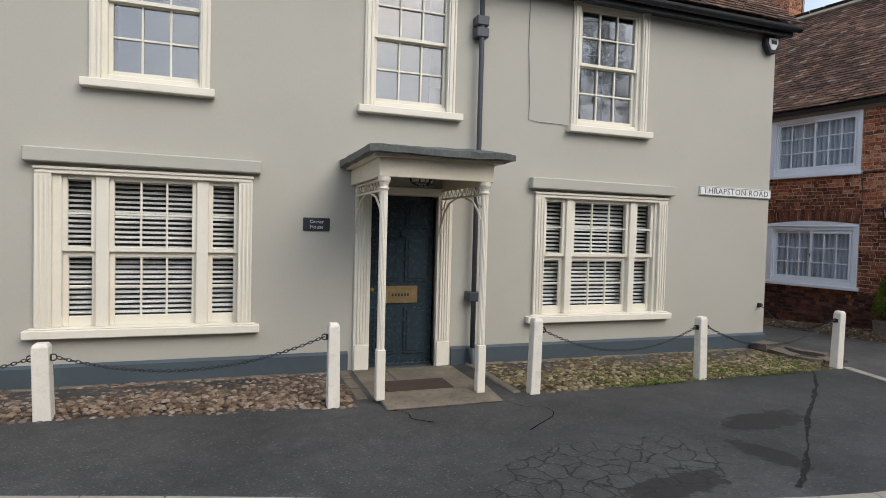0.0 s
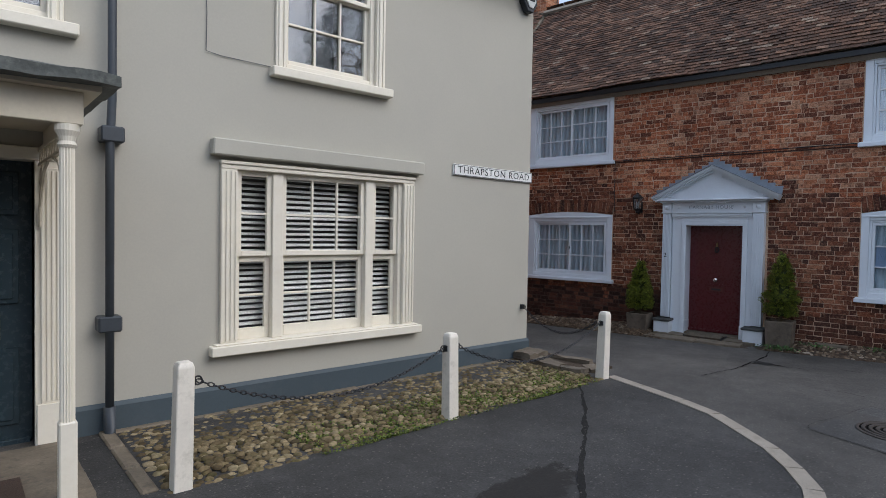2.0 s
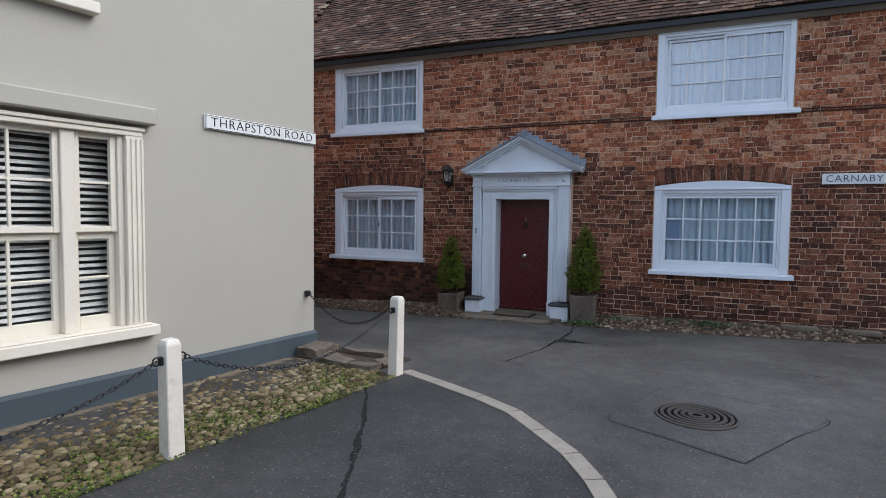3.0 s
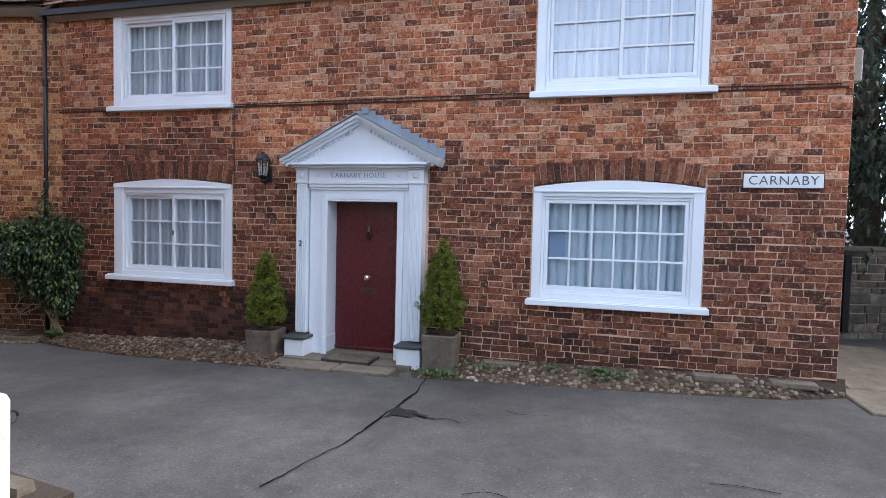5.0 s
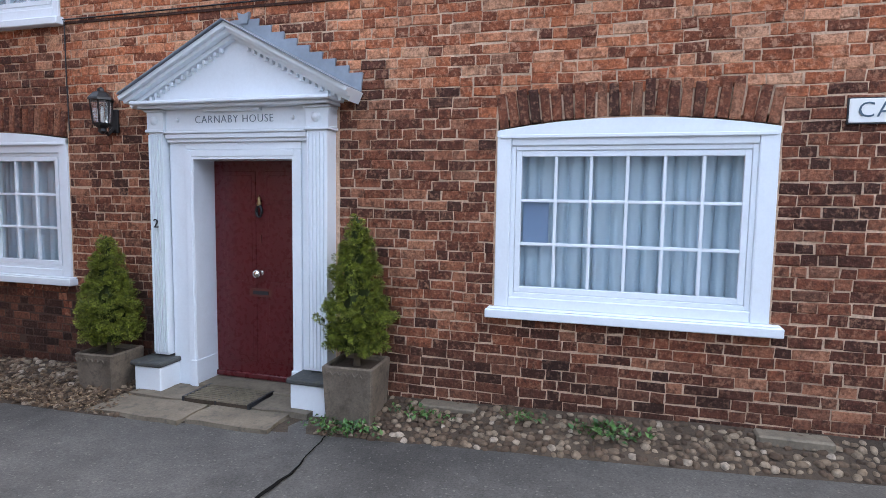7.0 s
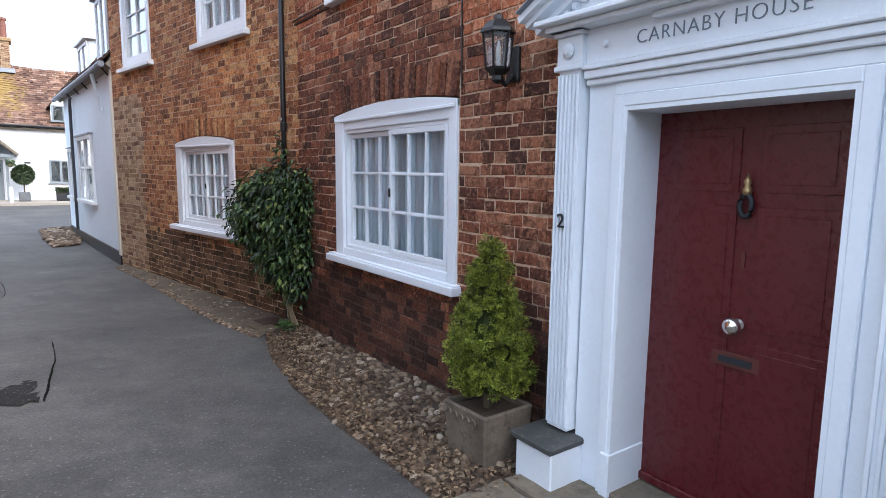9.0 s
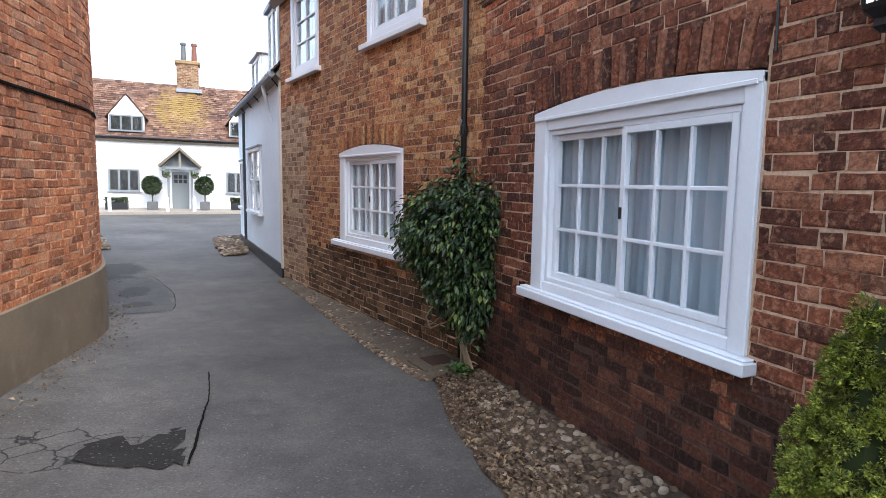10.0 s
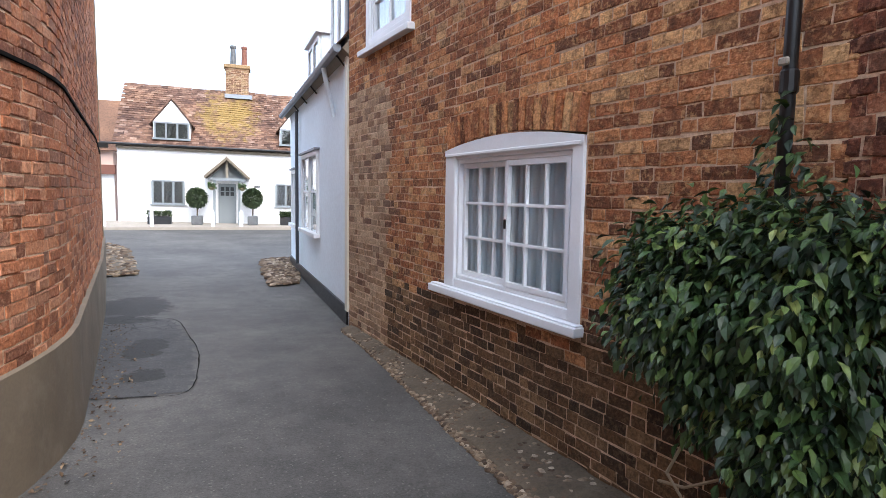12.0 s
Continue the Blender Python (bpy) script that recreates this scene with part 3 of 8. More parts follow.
# ---- ground ----
def build_ground():
    near_x = [i * 0.5 for i in range(-30, 90)]
    near_y = [i * 0.5 for i in range(-30, 100)]
    xs = [-2500, -600, -150, -50] + near_x + [60, 150, 600, 2500]
    ys = [-2500, -600, -150, -50] + near_y + [60, 150, 600, 2500]
    verts = [(x, y, ground_z(x, y)) for y in ys for x in xs]
    n = len(xs)
    faces = [(j * n + i, j * n + i + 1, (j + 1) * n + i + 1, (j + 1) * n + i) for j in range(len(ys) - 1) for i in range(n - 1)]
    tagged(raw("road", verts, faces, ROAD, smooth=True), "worn grey asphalt road with speckled chippings", "road", kind="structure")


build_ground()
POSTS = [(-0.05, 6.10), (2.21, 5.47), (4.21, 5.09), (6.38, 4.78), (8.60, 4.45)]
EDGE = [(-6, 7.28), (-2.5, 5.63), (0.72, 4.11), (2.44, 3.22), (3.92, 2.54), (4.8, 2.22), (5.6, 2.05), (6.3, 2.07), (6.86, 2.2), (7.18, 2.36), (7.49, 2.56), (7.8, 2.85), (8.09, 3.13), (8.31, 3.5), (8.55, 4.0), (8.74, 4.42)]


def along(pts, step):
    """Points every step metres along a path through pts, rounded at its corners."""
    out = []
    p = [Vector((x, y, 0)) for x, y in pts]
    p = [2 * p[0] - p[1]] + p + [2 * p[-1] - p[-2]]
    for a, b, c, d in zip(p, p[1:], p[2:], p[3:]):
        k = max(1, round((c - b).length / step))
        for i in range(k):
            t = i / k
            out.append(0.5 * ((2 * b) + (c - a) * t + (2 * a - 5 * b + 4 * c - d) * t * t + (3 * b - a - 3 * c + d) * t ** 3))
    out.append(p[-2])
    return out


def sheet(name, outline, material, lift, label, category, kind="structure", parent=None, ragged=0.0):
    """A thin layer on the ground; ragged breaks up its edge."""
    bm = bmesh.new()
    if ragged:
        rough_edge = []
        for (xa, ya), (xb, yb) in zip(outline, outline[1:] + outline[:1]):
            steps = max(1, int(math.hypot(xb - xa, yb - ya) / 0.05))
            for i in range(steps):
                x, y = xa + (xb - xa) * i / steps, ya + (yb - ya) * i / steps
                rough_edge.append((x + ragged * (noise.noise((x * 9, y * 9, 1)) + 0.6 * noise.noise((x * 25, y * 25, 3))), y + ragged * (noise.noise((x * 9, y * 9, 7)) + 0.6 * noise.noise((x * 25, y * 25, 9)))))
        outline = rough_edge
    vs = [bm.verts.new((x, y, ground_z(x, y) + lift)) for x, y in outline]
    f = bm.faces.new(vs)
    f.normal_update()
    if f.normal.z < 0:
        f.normal_flip()
    bmesh.ops.triangulate(bm, faces=[f])
    ob = part(name, bm, material, parent)
    return tagged(ob, label, category, kind=kind)


edge_points = along(EDGE, 0.12)
sheet("pavement", [(p.x, p.y) for p in edge_points] + [(8.85, 4.9), (8.9, 5.6), (5, 6.2), (-6, 8.0)], PAVE, 0.006, "dark asphalt pavement with crazed cracks and damp patches", "pavement")


def strip_stone(name, p, q, half, z0, z1, parent, material, gap=0.006):
    t = (q - p).normalized()
    n = Vector((-t.y, t.x, 0)) * half
    a, b = p + t * gap, q - t * gap
    bm = bmesh.new()
    lo = [bm.verts.new((v.x, v.y, z0)) for v in (a - n, b - n, b + n, a + n)]
    hi = [bm.verts.new((v.x, v.y, z1)) for v in (a - n * 0.94, b - n * 0.94, b + n * 0.94, a + n * 0.94)]
    bm.faces.new(hi)
    for i in range(4):
        bm.faces.new((lo[i], lo[(i + 1) % 4], hi[(i + 1) % 4], hi[i]))
    return part(name, bm, material, parent)


kerb = thing("kerb_edging", Matrix(), "flush line of pale stone kerb edging round the pavement", "kerb", kind="structure")
run = along(EDGE, 0.56)
for p, q in zip(run, run[1:]):
    strip_stone("kerb_stone", p, q, 0.065, ground_z(p.x, p.y) - 0.05, ground_z(p.x, p.y) + 0.014, kerb, KERB)


def ribbon(name, pts, width, material, label, category="crack", lift=0.010, step=0.045, rough=0.45):
    """A crack along a path: it wanders a little and opens and closes."""
    seed = len(pts) * 7.3 + pts[0][0]
    path = along(pts, step)
    verts, faces = [], []
    for i, p in enumerate(path):
        t = (path[min(i + 1, len(path) - 1)] - path[max(0, i - 1)]).normalized()
        n = Vector((-t.y, t.x, 0))
        p = p + n * width * rough * (1.3 * noise.noise((i * 0.17, seed, 0)) + 0.8 * noise.noise((i * 0.6, seed, 4)))
        w = width * max(0.22, 0.55 + 0.55 * noise.noise((i * 0.11, seed, 8)) + 0.25 * noise.noise((i * 0.7, seed, 2))) / 2
        for side in (-1, 1):
            q = p + n * w * side
            verts.append((q.x, q.y, ground_z(q.x, q.y) + lift))
        if i:
            faces.append((2 * i - 2, 2 * i - 1, 2 * i + 1, 2 * i))
    return tagged(raw(name, verts, faces, material), label, category, kind="structure")


ribbon("road_crack", [(8.25, 4.62), (8.05, 4.43), (7.72, 4.22), (6.98, 3.83), (6.02, 3.36), (5.0, 2.8), (4.46, 2.55)], 0.06, POTHOLE, "dark tarred joint between old and new asphalt", rough=0.25)
ribbon("road_crack", [(12.7, 3.62), (12.2, 3.57), (11.7, 3.57), (11.28, 3.58), (10.46, 3.58), (9.6, 3.7)], 0.035, TAR, "long dark crack across the asphalt")
sheet("road_hole", [(11.62, 3.62), (11.52, 3.46), (11.46, 3.30), (11.38, 3.08), (11.32, 3.12), (11.36, 3.30), (11.28, 3.42), (11.22, 3.56), (11.36, 3.52), (11.46, 3.60)], POTHOLE, 0.009, "broken hole where two cracks meet in the asphalt", "pothole", ragged=0.09)
ribbon("road_crack", [(11.42, 3.36), (11.35, 3.2), (11.38, 3.02), (11.3, 2.9)], 0.035, TAR, "broken open crack in the asphalt")
ribbon("road_crack", [(11.8, 2.6), (11.74, 2.45), (11.78, 2.2)], 0.016, TAR, "short crack in the asphalt")
ribbon("road_crack", [(10.6, 1.1), (10.62, 0.9), (10.58, 0.7)], 0.016, TAR, "short crack in the asphalt")
ribbon("road_crack", [(9.9, 2.55), (9.98, 2.4), (9.9, 2.2)], 0.02, TAR, "short crack in the asphalt")
ribbon("road_crack", [(11.03, 9.9), (11.03, 9.3), (10.98, 8.7), (10.93, 8.1)], 0.022, TAR, "straight dark joint along the lane")
ribbon("road_crack", [(2.66, 5.15), (2.75, 5.0), (2.72, 4.86), (2.85, 4.7)], 0.02, TAR, "fine crack from the porch step")
ribbon("road_crack", [(3.78, 4.95), (3.85, 4.75), (4.0, 4.68), (3.95, 4.45), (3.5, 4.2)], 0.02, TAR, "fine crack from the porch step")
ribbon("road_crack", [(9.45, 2.11), (9.2, 1.5), (8.98, 0.95), (8.4, 1.25), (7.83, 1.56)], 0.007, TAR, "straight joint round a road patch", rough=0.3)
ribbon("road_crack", [(7.83, 1.56), (8.05, 2.0), (8.25, 2.44), (8.85, 2.28), (9.45, 2.11)], 0.005, TAR, "straight joint round a road patch", rough=0.3)
sheet("road_patch", [(9.45, 2.11), (8.98, 0.95), (7.83, 1.56), (8.25, 2.44)], PATCH, 0.004, "square patch of newer asphalt round the manhole", "road patch")
sheet("road_patch", [(9.76, 12.9), (10.2, 12.86), (10.56, 12.97), (10.5, 14.2), (10.05, 16.04), (9.05, 16.64), (9.4, 15.0), (9.7, 13.6)], ALLEYPATCH, 0.006, "dark repaired strip of asphalt beside the brick wall", "road patch", ragged=0.09)
ribbon("road_crack", [(9.76, 12.9), (10.2, 12.86), (10.56, 12.97), (10.52, 14.2), (10.3, 15.2), (10.05, 16.04), (9.6, 16.3)], 0.018, TAR, "broken edge of a road patch")
sheet("road_patch", [(10.30, 8.33), (10.46, 8.21), (10.65, 8.11), (10.90, 8.08), (10.92, 8.30), (10.88, 8.50), (10.82, 8.67), (10.76, 8.58), (10.68, 8.50), (10.51, 8.58), (10.40, 8.45)], POTHOLE, 0.008, "dark sunken pothole repair with broken edges", "road patch", ragged=0.13)


def manhole(x, y, r):
    z = ground_z(x, y)
    m = thing("manhole_cover", pose(x, y, z), "round cast-iron manhole cover with concentric ribs", "manhole cover")
    part("rim", lathe([(r, 0.0), (r, 0.012), (r - 0.02, 0.016), (r - 0.025, 0.004)], 36), COVER, m)
    part("plate", lathe([(r - 0.02, 0.0), (r - 0.02, 0.009)], 30), TAR, m)
    for k in range(5):
        q = r * (0.12 + 0.165 * k)
        bm = bmesh.new()
        seg = 40 if k else 20
        a, b, c, d = ([bm.verts.new((rr * math.cos(2 * math.pi * i / seg), rr * math.sin(2 * math.pi * i / seg), zz)) for i in range(seg)] for rr, zz in ((q, 0.008), (q + 0.004, 0.018), (q + 0.026, 0.018), (q + 0.030, 0.008)))
        for u, v in ((a, b), (b, c), (c, d)):
            for i in range(seg):
                bm.faces.new((u[i], u[(i + 1) % seg], v[(i + 1) % seg], v[i]))
        part("rib", bm, COVER, m)


COVER = surface("worn_cast_iron", (0.075, 0.064, 0.056), 0.7, 0.35, big=0.2, fine=0.2, bump=0.3)
manhole(8.63, 1.85, 0.30)


# ---- pieces: bricks, tiles, stones ----
def brick_verts(L, H, rng, proud=0.008, back=0.03):
    j = lambda a: rng.uniform(-a, a)
    p = proud + j(0.45 * proud)
    c = min(rng.uniform(0.004, 0.010), 0.9 * p)
    x, z = L / 2, H / 2
    v = [(sx * x, back, sz * z) for sx, sz in ((-1, -1), (1, -1), (1, 1), (-1, 1))]
    v += [(sx * x + j(0.005), -p + c * 0.8, sz * z + j(0.005)) for sx, sz in ((-1, -1), (1, -1), (1, 1), (-1, 1))]
    v += [(sx * (x - c) + j(0.006), -p + j(0.002), sz * (z - c) + j(0.005)) for sx, sz in ((-1, -1), (1, -1), (1, 1), (-1, 1))]
    return v


BRICK_FACES = [(8, 9, 10, 11)] + [(a + 4, b + 4, b + 8, a + 8) for a, b in ((0, 1), (1, 2), (2, 3), (3, 0))] + [(a, b, b + 4, a + 4) for a, b in ((0, 1), (1, 2), (2, 3), (3, 0))]


def brick_meshes(material, seed):
    rng = random.Random(seed)
    out = []
    for L in (0.205, 0.0975):
        for k in range(4):
            me = bpy.data.meshes.new("brick")
            me.from_pydata(brick_verts(L, 0.064, rng, 0.005), [], BRICK_FACES)
            me.materials.append(material)
            out.append((L, me))
    return out


def brickwork(wall, line, z0, z1, holes, zones, seed, chosen, course=0.075, proud=0.007, joint=(0.005, 0.012)):
    """Lay courses of bricks along a line. zones(s, z) gives the kind; chosen(s, z) says which are single parts under the wall."""
    rng = random.Random(seed)
    mass = {}
    singles = []
    z = z0 + course / 2
    row = 0
    while z < z1:
        s = 0.0
        gaps = sorted((h[0], h[1]) for h in holes if h[2] - 0.02 < z < h[3] + 0.02)
        free, start = [], 0.0
        for a, b in gaps:
            if a > start:
                free.append((start, a))
            start = max(start, b)
        if start < line.length:
            free.append((start, line.length))
        for a, b in free:
            s = a
            stretch = (row + int(a * 7)) % 2 == 0
            if row % 2:
                s -= 0.055
            while s < b - 0.02:
                L = (0.208 if stretch else 0.1075) * rng.uniform(0.86, 1.08)
                stretch = not stretch if rng.random() < 0.8 else stretch
                e = min(s + L, b)
                if b - e < 0.04:
                    e = b
                s_a = max(s, a)
                if e - s_a > 0.03:
                    lay = (0.5 * (s_a + e), z + rng.uniform(-0.005, 0.005) + 0.010 * math.sin(s_a * 1.3 + row * 0.05), e - s_a - rng.uniform(*joint), course - rng.uniform(*joint))
                    if chosen(lay[0], lay[1]) and len(singles) < 300 and zones(lay[0], lay[1])[1]:
                        singles.append(lay)
                    else:
                        mass.setdefault(zones(lay[0], lay[1])[0].name, (zones(lay[0], lay[1])[0], []))[1].append(lay)
                s = e
        z += course
        row += 1
    inv = wall.matrix_world.inverted()
    for material, lays in mass.values():
        verts, faces = [], []
        for s, zz, L, H in lays:
            m = inv @ line.frame_at(s) @ pose(0, 0, zz, rng.uniform(-1, 1), rng.uniform(-0.8, 0.8), rng.uniform(-0.4, 0.4))
            n = len(verts)
            verts += [m @ Vector(v) for v in brick_verts(L, H, rng, proud)]
            faces += [tuple(i + n for i in f) for f in BRICK_FACES]
        tagged(raw("bricks", verts, faces, material, wall), kind="stuff")
    shared = {}
    for s, zz, L, H in singles:
        material = zones(s, zz)[1]
        if material.name not in shared:
            shared[material.name] = brick_meshes(material, seed)
        pool = [q for q in shared[material.name] if (q[0] > 0.15) == (L > 0.15)]
        L0, me = pool[rng.randrange(4)]
        ob = new("brick", me)
        ob.parent = wall
        ob.matrix_basis = inv @ line.frame_at(s) @ pose(0, 0, zz, rng.uniform(-1, 1), rng.uniform(-0.8, 0.8), rng.uniform(-0.4, 0.4)) @ Matrix.Diagonal((L / L0, 1, H / 0.064, 1))


def voussoirs(wall, line, s0, s1, spring, rise, high, material, seed):
    """A flat-arched row of upright bricks over an opening."""
    rng = random.Random(seed)
    n = round((s1 - s0) / 0.077)
    verts, faces = [], []
    inv = wall.matrix_world.inverted()
    for i in range(n):
        s = s0 + (i + 0.5) * (s1 - s0) / n
        k = (s - (s0 + s1) / 2) / ((s1 - s0) / 2)
        zb = spring + rise * (1 - k * k) + 0.012
        H = high * rng.uniform(0.9, 1.02)
        m = inv @ line.frame_at(s) @ pose(0, 0, zb + H / 2, rng.uniform(-1, 1), 9 * k + rng.uniform(-1.5, 1.5), 0)
        v0 = len(verts)
        verts += [m @ Vector(v) for v in brick_verts((s1 - s0) / n - 0.012, H, rng, 0.020)]
        faces += [tuple(q + v0 for q in f) for f in BRICK_FACES]
    tagged(raw("brick_arch", verts, faces, material, wall), kind="stuff")


def tile_verts(w, l, t, rng):
    j = lambda a: rng.uniform(-a, a)
    lift = 0.022 + j(0.006)
    v = [(-w / 2, 0 + j(0.006), lift), (w / 2, 0 + j(0.006), lift + j(0.004)), (w / 2, l, 0.004), (-w / 2, l, 0.004)]
    return v + [(x, y, z - t) for x, y, z in v]


TILE_FACES = [(0, 1, 2, 3), (4, 5, 1, 0), (5, 6, 2, 1), (7, 4, 0, 3)]


def tiled_roof(name, m, width, slope, pitch, material, single, label, seed, gauge=0.1, tile=0.165, count=0, stretch=(0, 0), sag=0.03, thick=0.013):
    """A roof slope: x along the eave, rising into +y. The boarding carries overlapping tiles."""
    rng = random.Random(seed)
    tilt = m @ pose(0, 0, 0, pitch)
    roof = part(name, box(0, width, 0, slope, -0.16 - sag, -0.03 - sag), OAKGREY)
    roof.matrix_world = tilt
    tagged(roof, label, "roof", kind="structure")
    verts, faces = [], []
    pool = []
    if count:
        for k in range(6):
            me = bpy.data.meshes.new("roof_tile")
            me.from_pydata(tile_verts(tile - 0.006, gauge * 1.5, thick, rng), [], TILE_FACES)
            me.materials.append(single)
            pool.append(me)
    made = 0
    for r in range(int(slope / gauge)):
        x = tile / 2 - (tile / 2 if r % 2 else 0)
        while x < width:
            y = r * gauge
            z = sag * noise.noise((x * 0.45, y * 0.5, seed)) + 0.008 * noise.noise((x * 2, y * 2, seed))
            q = pose(x + rng.uniform(-0.004, 0.004), y, z, rng.uniform(-1.2, 1.2), rng.uniform(-1, 1), rng.uniform(-1.2, 1.2))
            if made < count and stretch[0] < x < stretch[1] and r < 12:
                ob = new("roof_tile", pool[rng.randrange(6)])
                ob.parent = roof
                ob.matrix_basis = q
                made += 1
            else:
                n = len(verts)
                verts += [q @ Vector(v) for v in tile_verts(tile - 0.006, gauge * 1.5, thick, rng)]
                faces += [tuple(i + n for i in f) for f in TILE_FACES]
            x += tile
    tagged(raw("roof_tiles", verts, faces, material, roof), kind="stuff")
    return roof


def stone_verts(rx, ry, h, rng, seg=7, rough=0.15):
    v = []
    off = rng.uniform(0, 6.28)
    jag = [rng.uniform(0.97 - rough, 0.97 + rough) for _ in range(seg)]
    for k, (r, z) in enumerate(((1.0, -0.4), (0.95, 0.35), (0.6, 0.88))):
        for i in range(seg):
            a = off + 2 * math.pi * i / seg
            v.append((rx * r * jag[i] * math.cos(a), ry * r * jag[i] * math.sin(a), h * z * rng.uniform(0.93, 1.07)))
    v.append((rng.uniform(-0.1, 0.1) * rx, rng.uniform(-0.1, 0.1) * ry, h))
    return v


def stone_faces(seg=7):
    f = []
    for k in range(2):
        for i in range(seg):
            j = (i + 1) % seg
            f.append((k * seg + i, k * seg + j, (k + 1) * seg + j, (k + 1) * seg + i))
    for i in range(seg):
        f.append((2 * seg + i, 2 * seg + (i + 1) % seg, 3 * seg))
    return f


STONE_FACES = stone_faces()


def stones(bed, places, size, material, single, seed, chosen, word, high=0.33, rough=0.15, smooth_faces=True):
    """Stones in a bed. places: x, y, z, turn. The first 300 that are chosen are parts of their own."""
    rng = random.Random(seed)
    pool = []
    for k in range(8):
        me = bpy.data.meshes.new(word)
        me.from_pydata(stone_verts(size * 0.5, size * rng.uniform(0.32, 0.44), size * high, rng, 7, rough), [], STONE_FACES)
        me.polygons.foreach_set("use_smooth", [smooth_faces] * len(me.polygons))
        me.materials.append(single)
        pool.append(me)
    verts, faces, made = [], [], 0
    for x, y, z, turn in places:
        k = rng.uniform(0.68, 1.26)
        q = pose(x, y, z + rng.uniform(-0.008, 0.006), rng.uniform(-10, 10), rng.uniform(-10, 10), turn)
        if made < 300 and chosen(x, y):
            ob = new(word, pool[rng.randrange(8)])
            ob.parent = bed
            ob.matrix_basis = bed.matrix_world.inverted() @ q @ Matrix.Diagonal((k, k, k, 1))
            made += 1
        else:
            n = len(verts)
            q = bed.matrix_world.inverted() @ q
            verts += [q @ Vector(v) for v in stone_verts(size * 0.5 * k, size * rng.uniform(0.32, 0.44) * k, size * high * k, rng, 7, rough)]
            faces += [tuple(i + n for i in f) for f in STONE_FACES]
    tagged(raw(word + "s", verts, faces, material, bed, smooth=smooth_faces), kind="stuff")


def leaves(name, places, size, material, parent, seed, label="", fold=0.15, wide=0.34, fine=False, stray=0.7):
    """Leaves at places: a point and the way the leaf points. Each is a small folded blade; fine ones have a rounded, drooping outline."""
    rng = random.Random(seed)
    verts, faces = [], []
    for p, out in places:
        l = size * rng.uniform(0.6, 1.25)
        w = l * wide * rng.uniform(0.8, 1.2)
        d = (Vector(out) + Vector((rng.uniform(-stray, stray), rng.uniform(-stray, stray), rng.uniform(-stray, stray)))).normalized()
        side = d.cross(Vector((rng.uniform(-0.4, 0.4), rng.uniform(-0.4, 0.4), 1))).normalized()
        up = side.cross(d)
        p = Vector(p)
        n = len(verts)
        if fine:
            verts.append(p)
            for f, k, drop in ((0.17, 0.58, 0.0), (0.45, 1.0, -0.03), (0.74, 0.66, -0.12)):
                c = p + d * l * f + up * l * drop
                verts += [c - side * w * k + up * l * fold * k, c, c + side * w * k + up * l * fold * k]
            verts.append(p + d * l - up * l * 0.22)
            faces += [(n, n + 2, n + 1), (n, n + 3, n + 2)]
            for r in (1, 4):
                faces += [(n + r, n + r + 1, n + r + 4, n + r + 3), (n + r + 1, n + r + 2, n + r + 5, n + r + 4)]
            faces += [(n + 7, n + 8, n + 10), (n + 8, n + 9, n + 10)]
        else:
            verts += [p, p + d * l * 0.42 - side * w + up * l * fold, p + d * l - up * l * 0.18, p + d * l * 0.42 + side * w + up * l * fold, p + d * l * 0.5]
            faces += [(n, n + 4, n + 1), (n + 1, n + 4, n + 2), (n, n + 3, n + 4), (n + 4, n + 3, n + 2)]
    return raw(name, verts, faces, material, parent, label)


# ---- windows ----
def pane_grid(parent, x0, x1, z0, z1, cols, rows, y, bar=0.022, material=WHITE, seed=1, stile=0.04, rail=0.04, glass=GLASS):
    """A sash: its stiles, rails and glazing bars as one mesh, and each pane of old glass."""
    rng = random.Random(seed)
    bm = bmesh.new()
    bx(bm, x0, x0 + stile, y - 0.02, y + 0.02, z0, z1)
    bx(bm, x1 - stile, x1, y - 0.02, y + 0.02, z0, z1)
    bx(bm, x0 + stile, x1 - stile, y - 0.018, y + 0.02, z0, z0 + rail)
    bx(bm, x0 + stile, x1 - stile, y - 0.018, y + 0.02, z1 - rail, z1)
    gx0, gx1, gz0, gz1 = x0 + stile, x1 - stile, z0 + rail, z1 - rail
    for i in range(1, cols):
        x = gx0 + (gx1 - gx0) * i / cols
        bx(bm, x - bar / 2, x + bar / 2, y - 0.016, y + 0.012, gz0, gz1)
    for j in range(1, rows):
        z = gz0 + (gz1 - gz0) * j / rows
        bx(bm, gx0, gx1, y - 0.0145, y + 0.0105, z - bar / 2, z + bar / 2)
    part("sash", bm, material, parent, bevel=0.003)
    for i in range(cols):
        for j in range(rows):
            a, b = gx0 + (gx1 - gx0) * i / cols, gx0 + (gx1 - gx0) * (i + 1) / cols
            c, d = gz0 + (gz1 - gz0) * j / rows, gz0 + (gz1 - gz0) * (j + 1) / rows
            bm = bmesh.new()
            bx(bm, a + 0.004, b - 0.004, y + 0.013, y + 0.017, c + 0.004, d - 0.004, m=Euler((radians(rng.uniform(-0.5, 0.5)), 0, radians(rng.uniform(-0.5, 0.5)))).to_matrix())
            ob = part("pane", bm, glass, parent)
            ob.visible_shadow = False


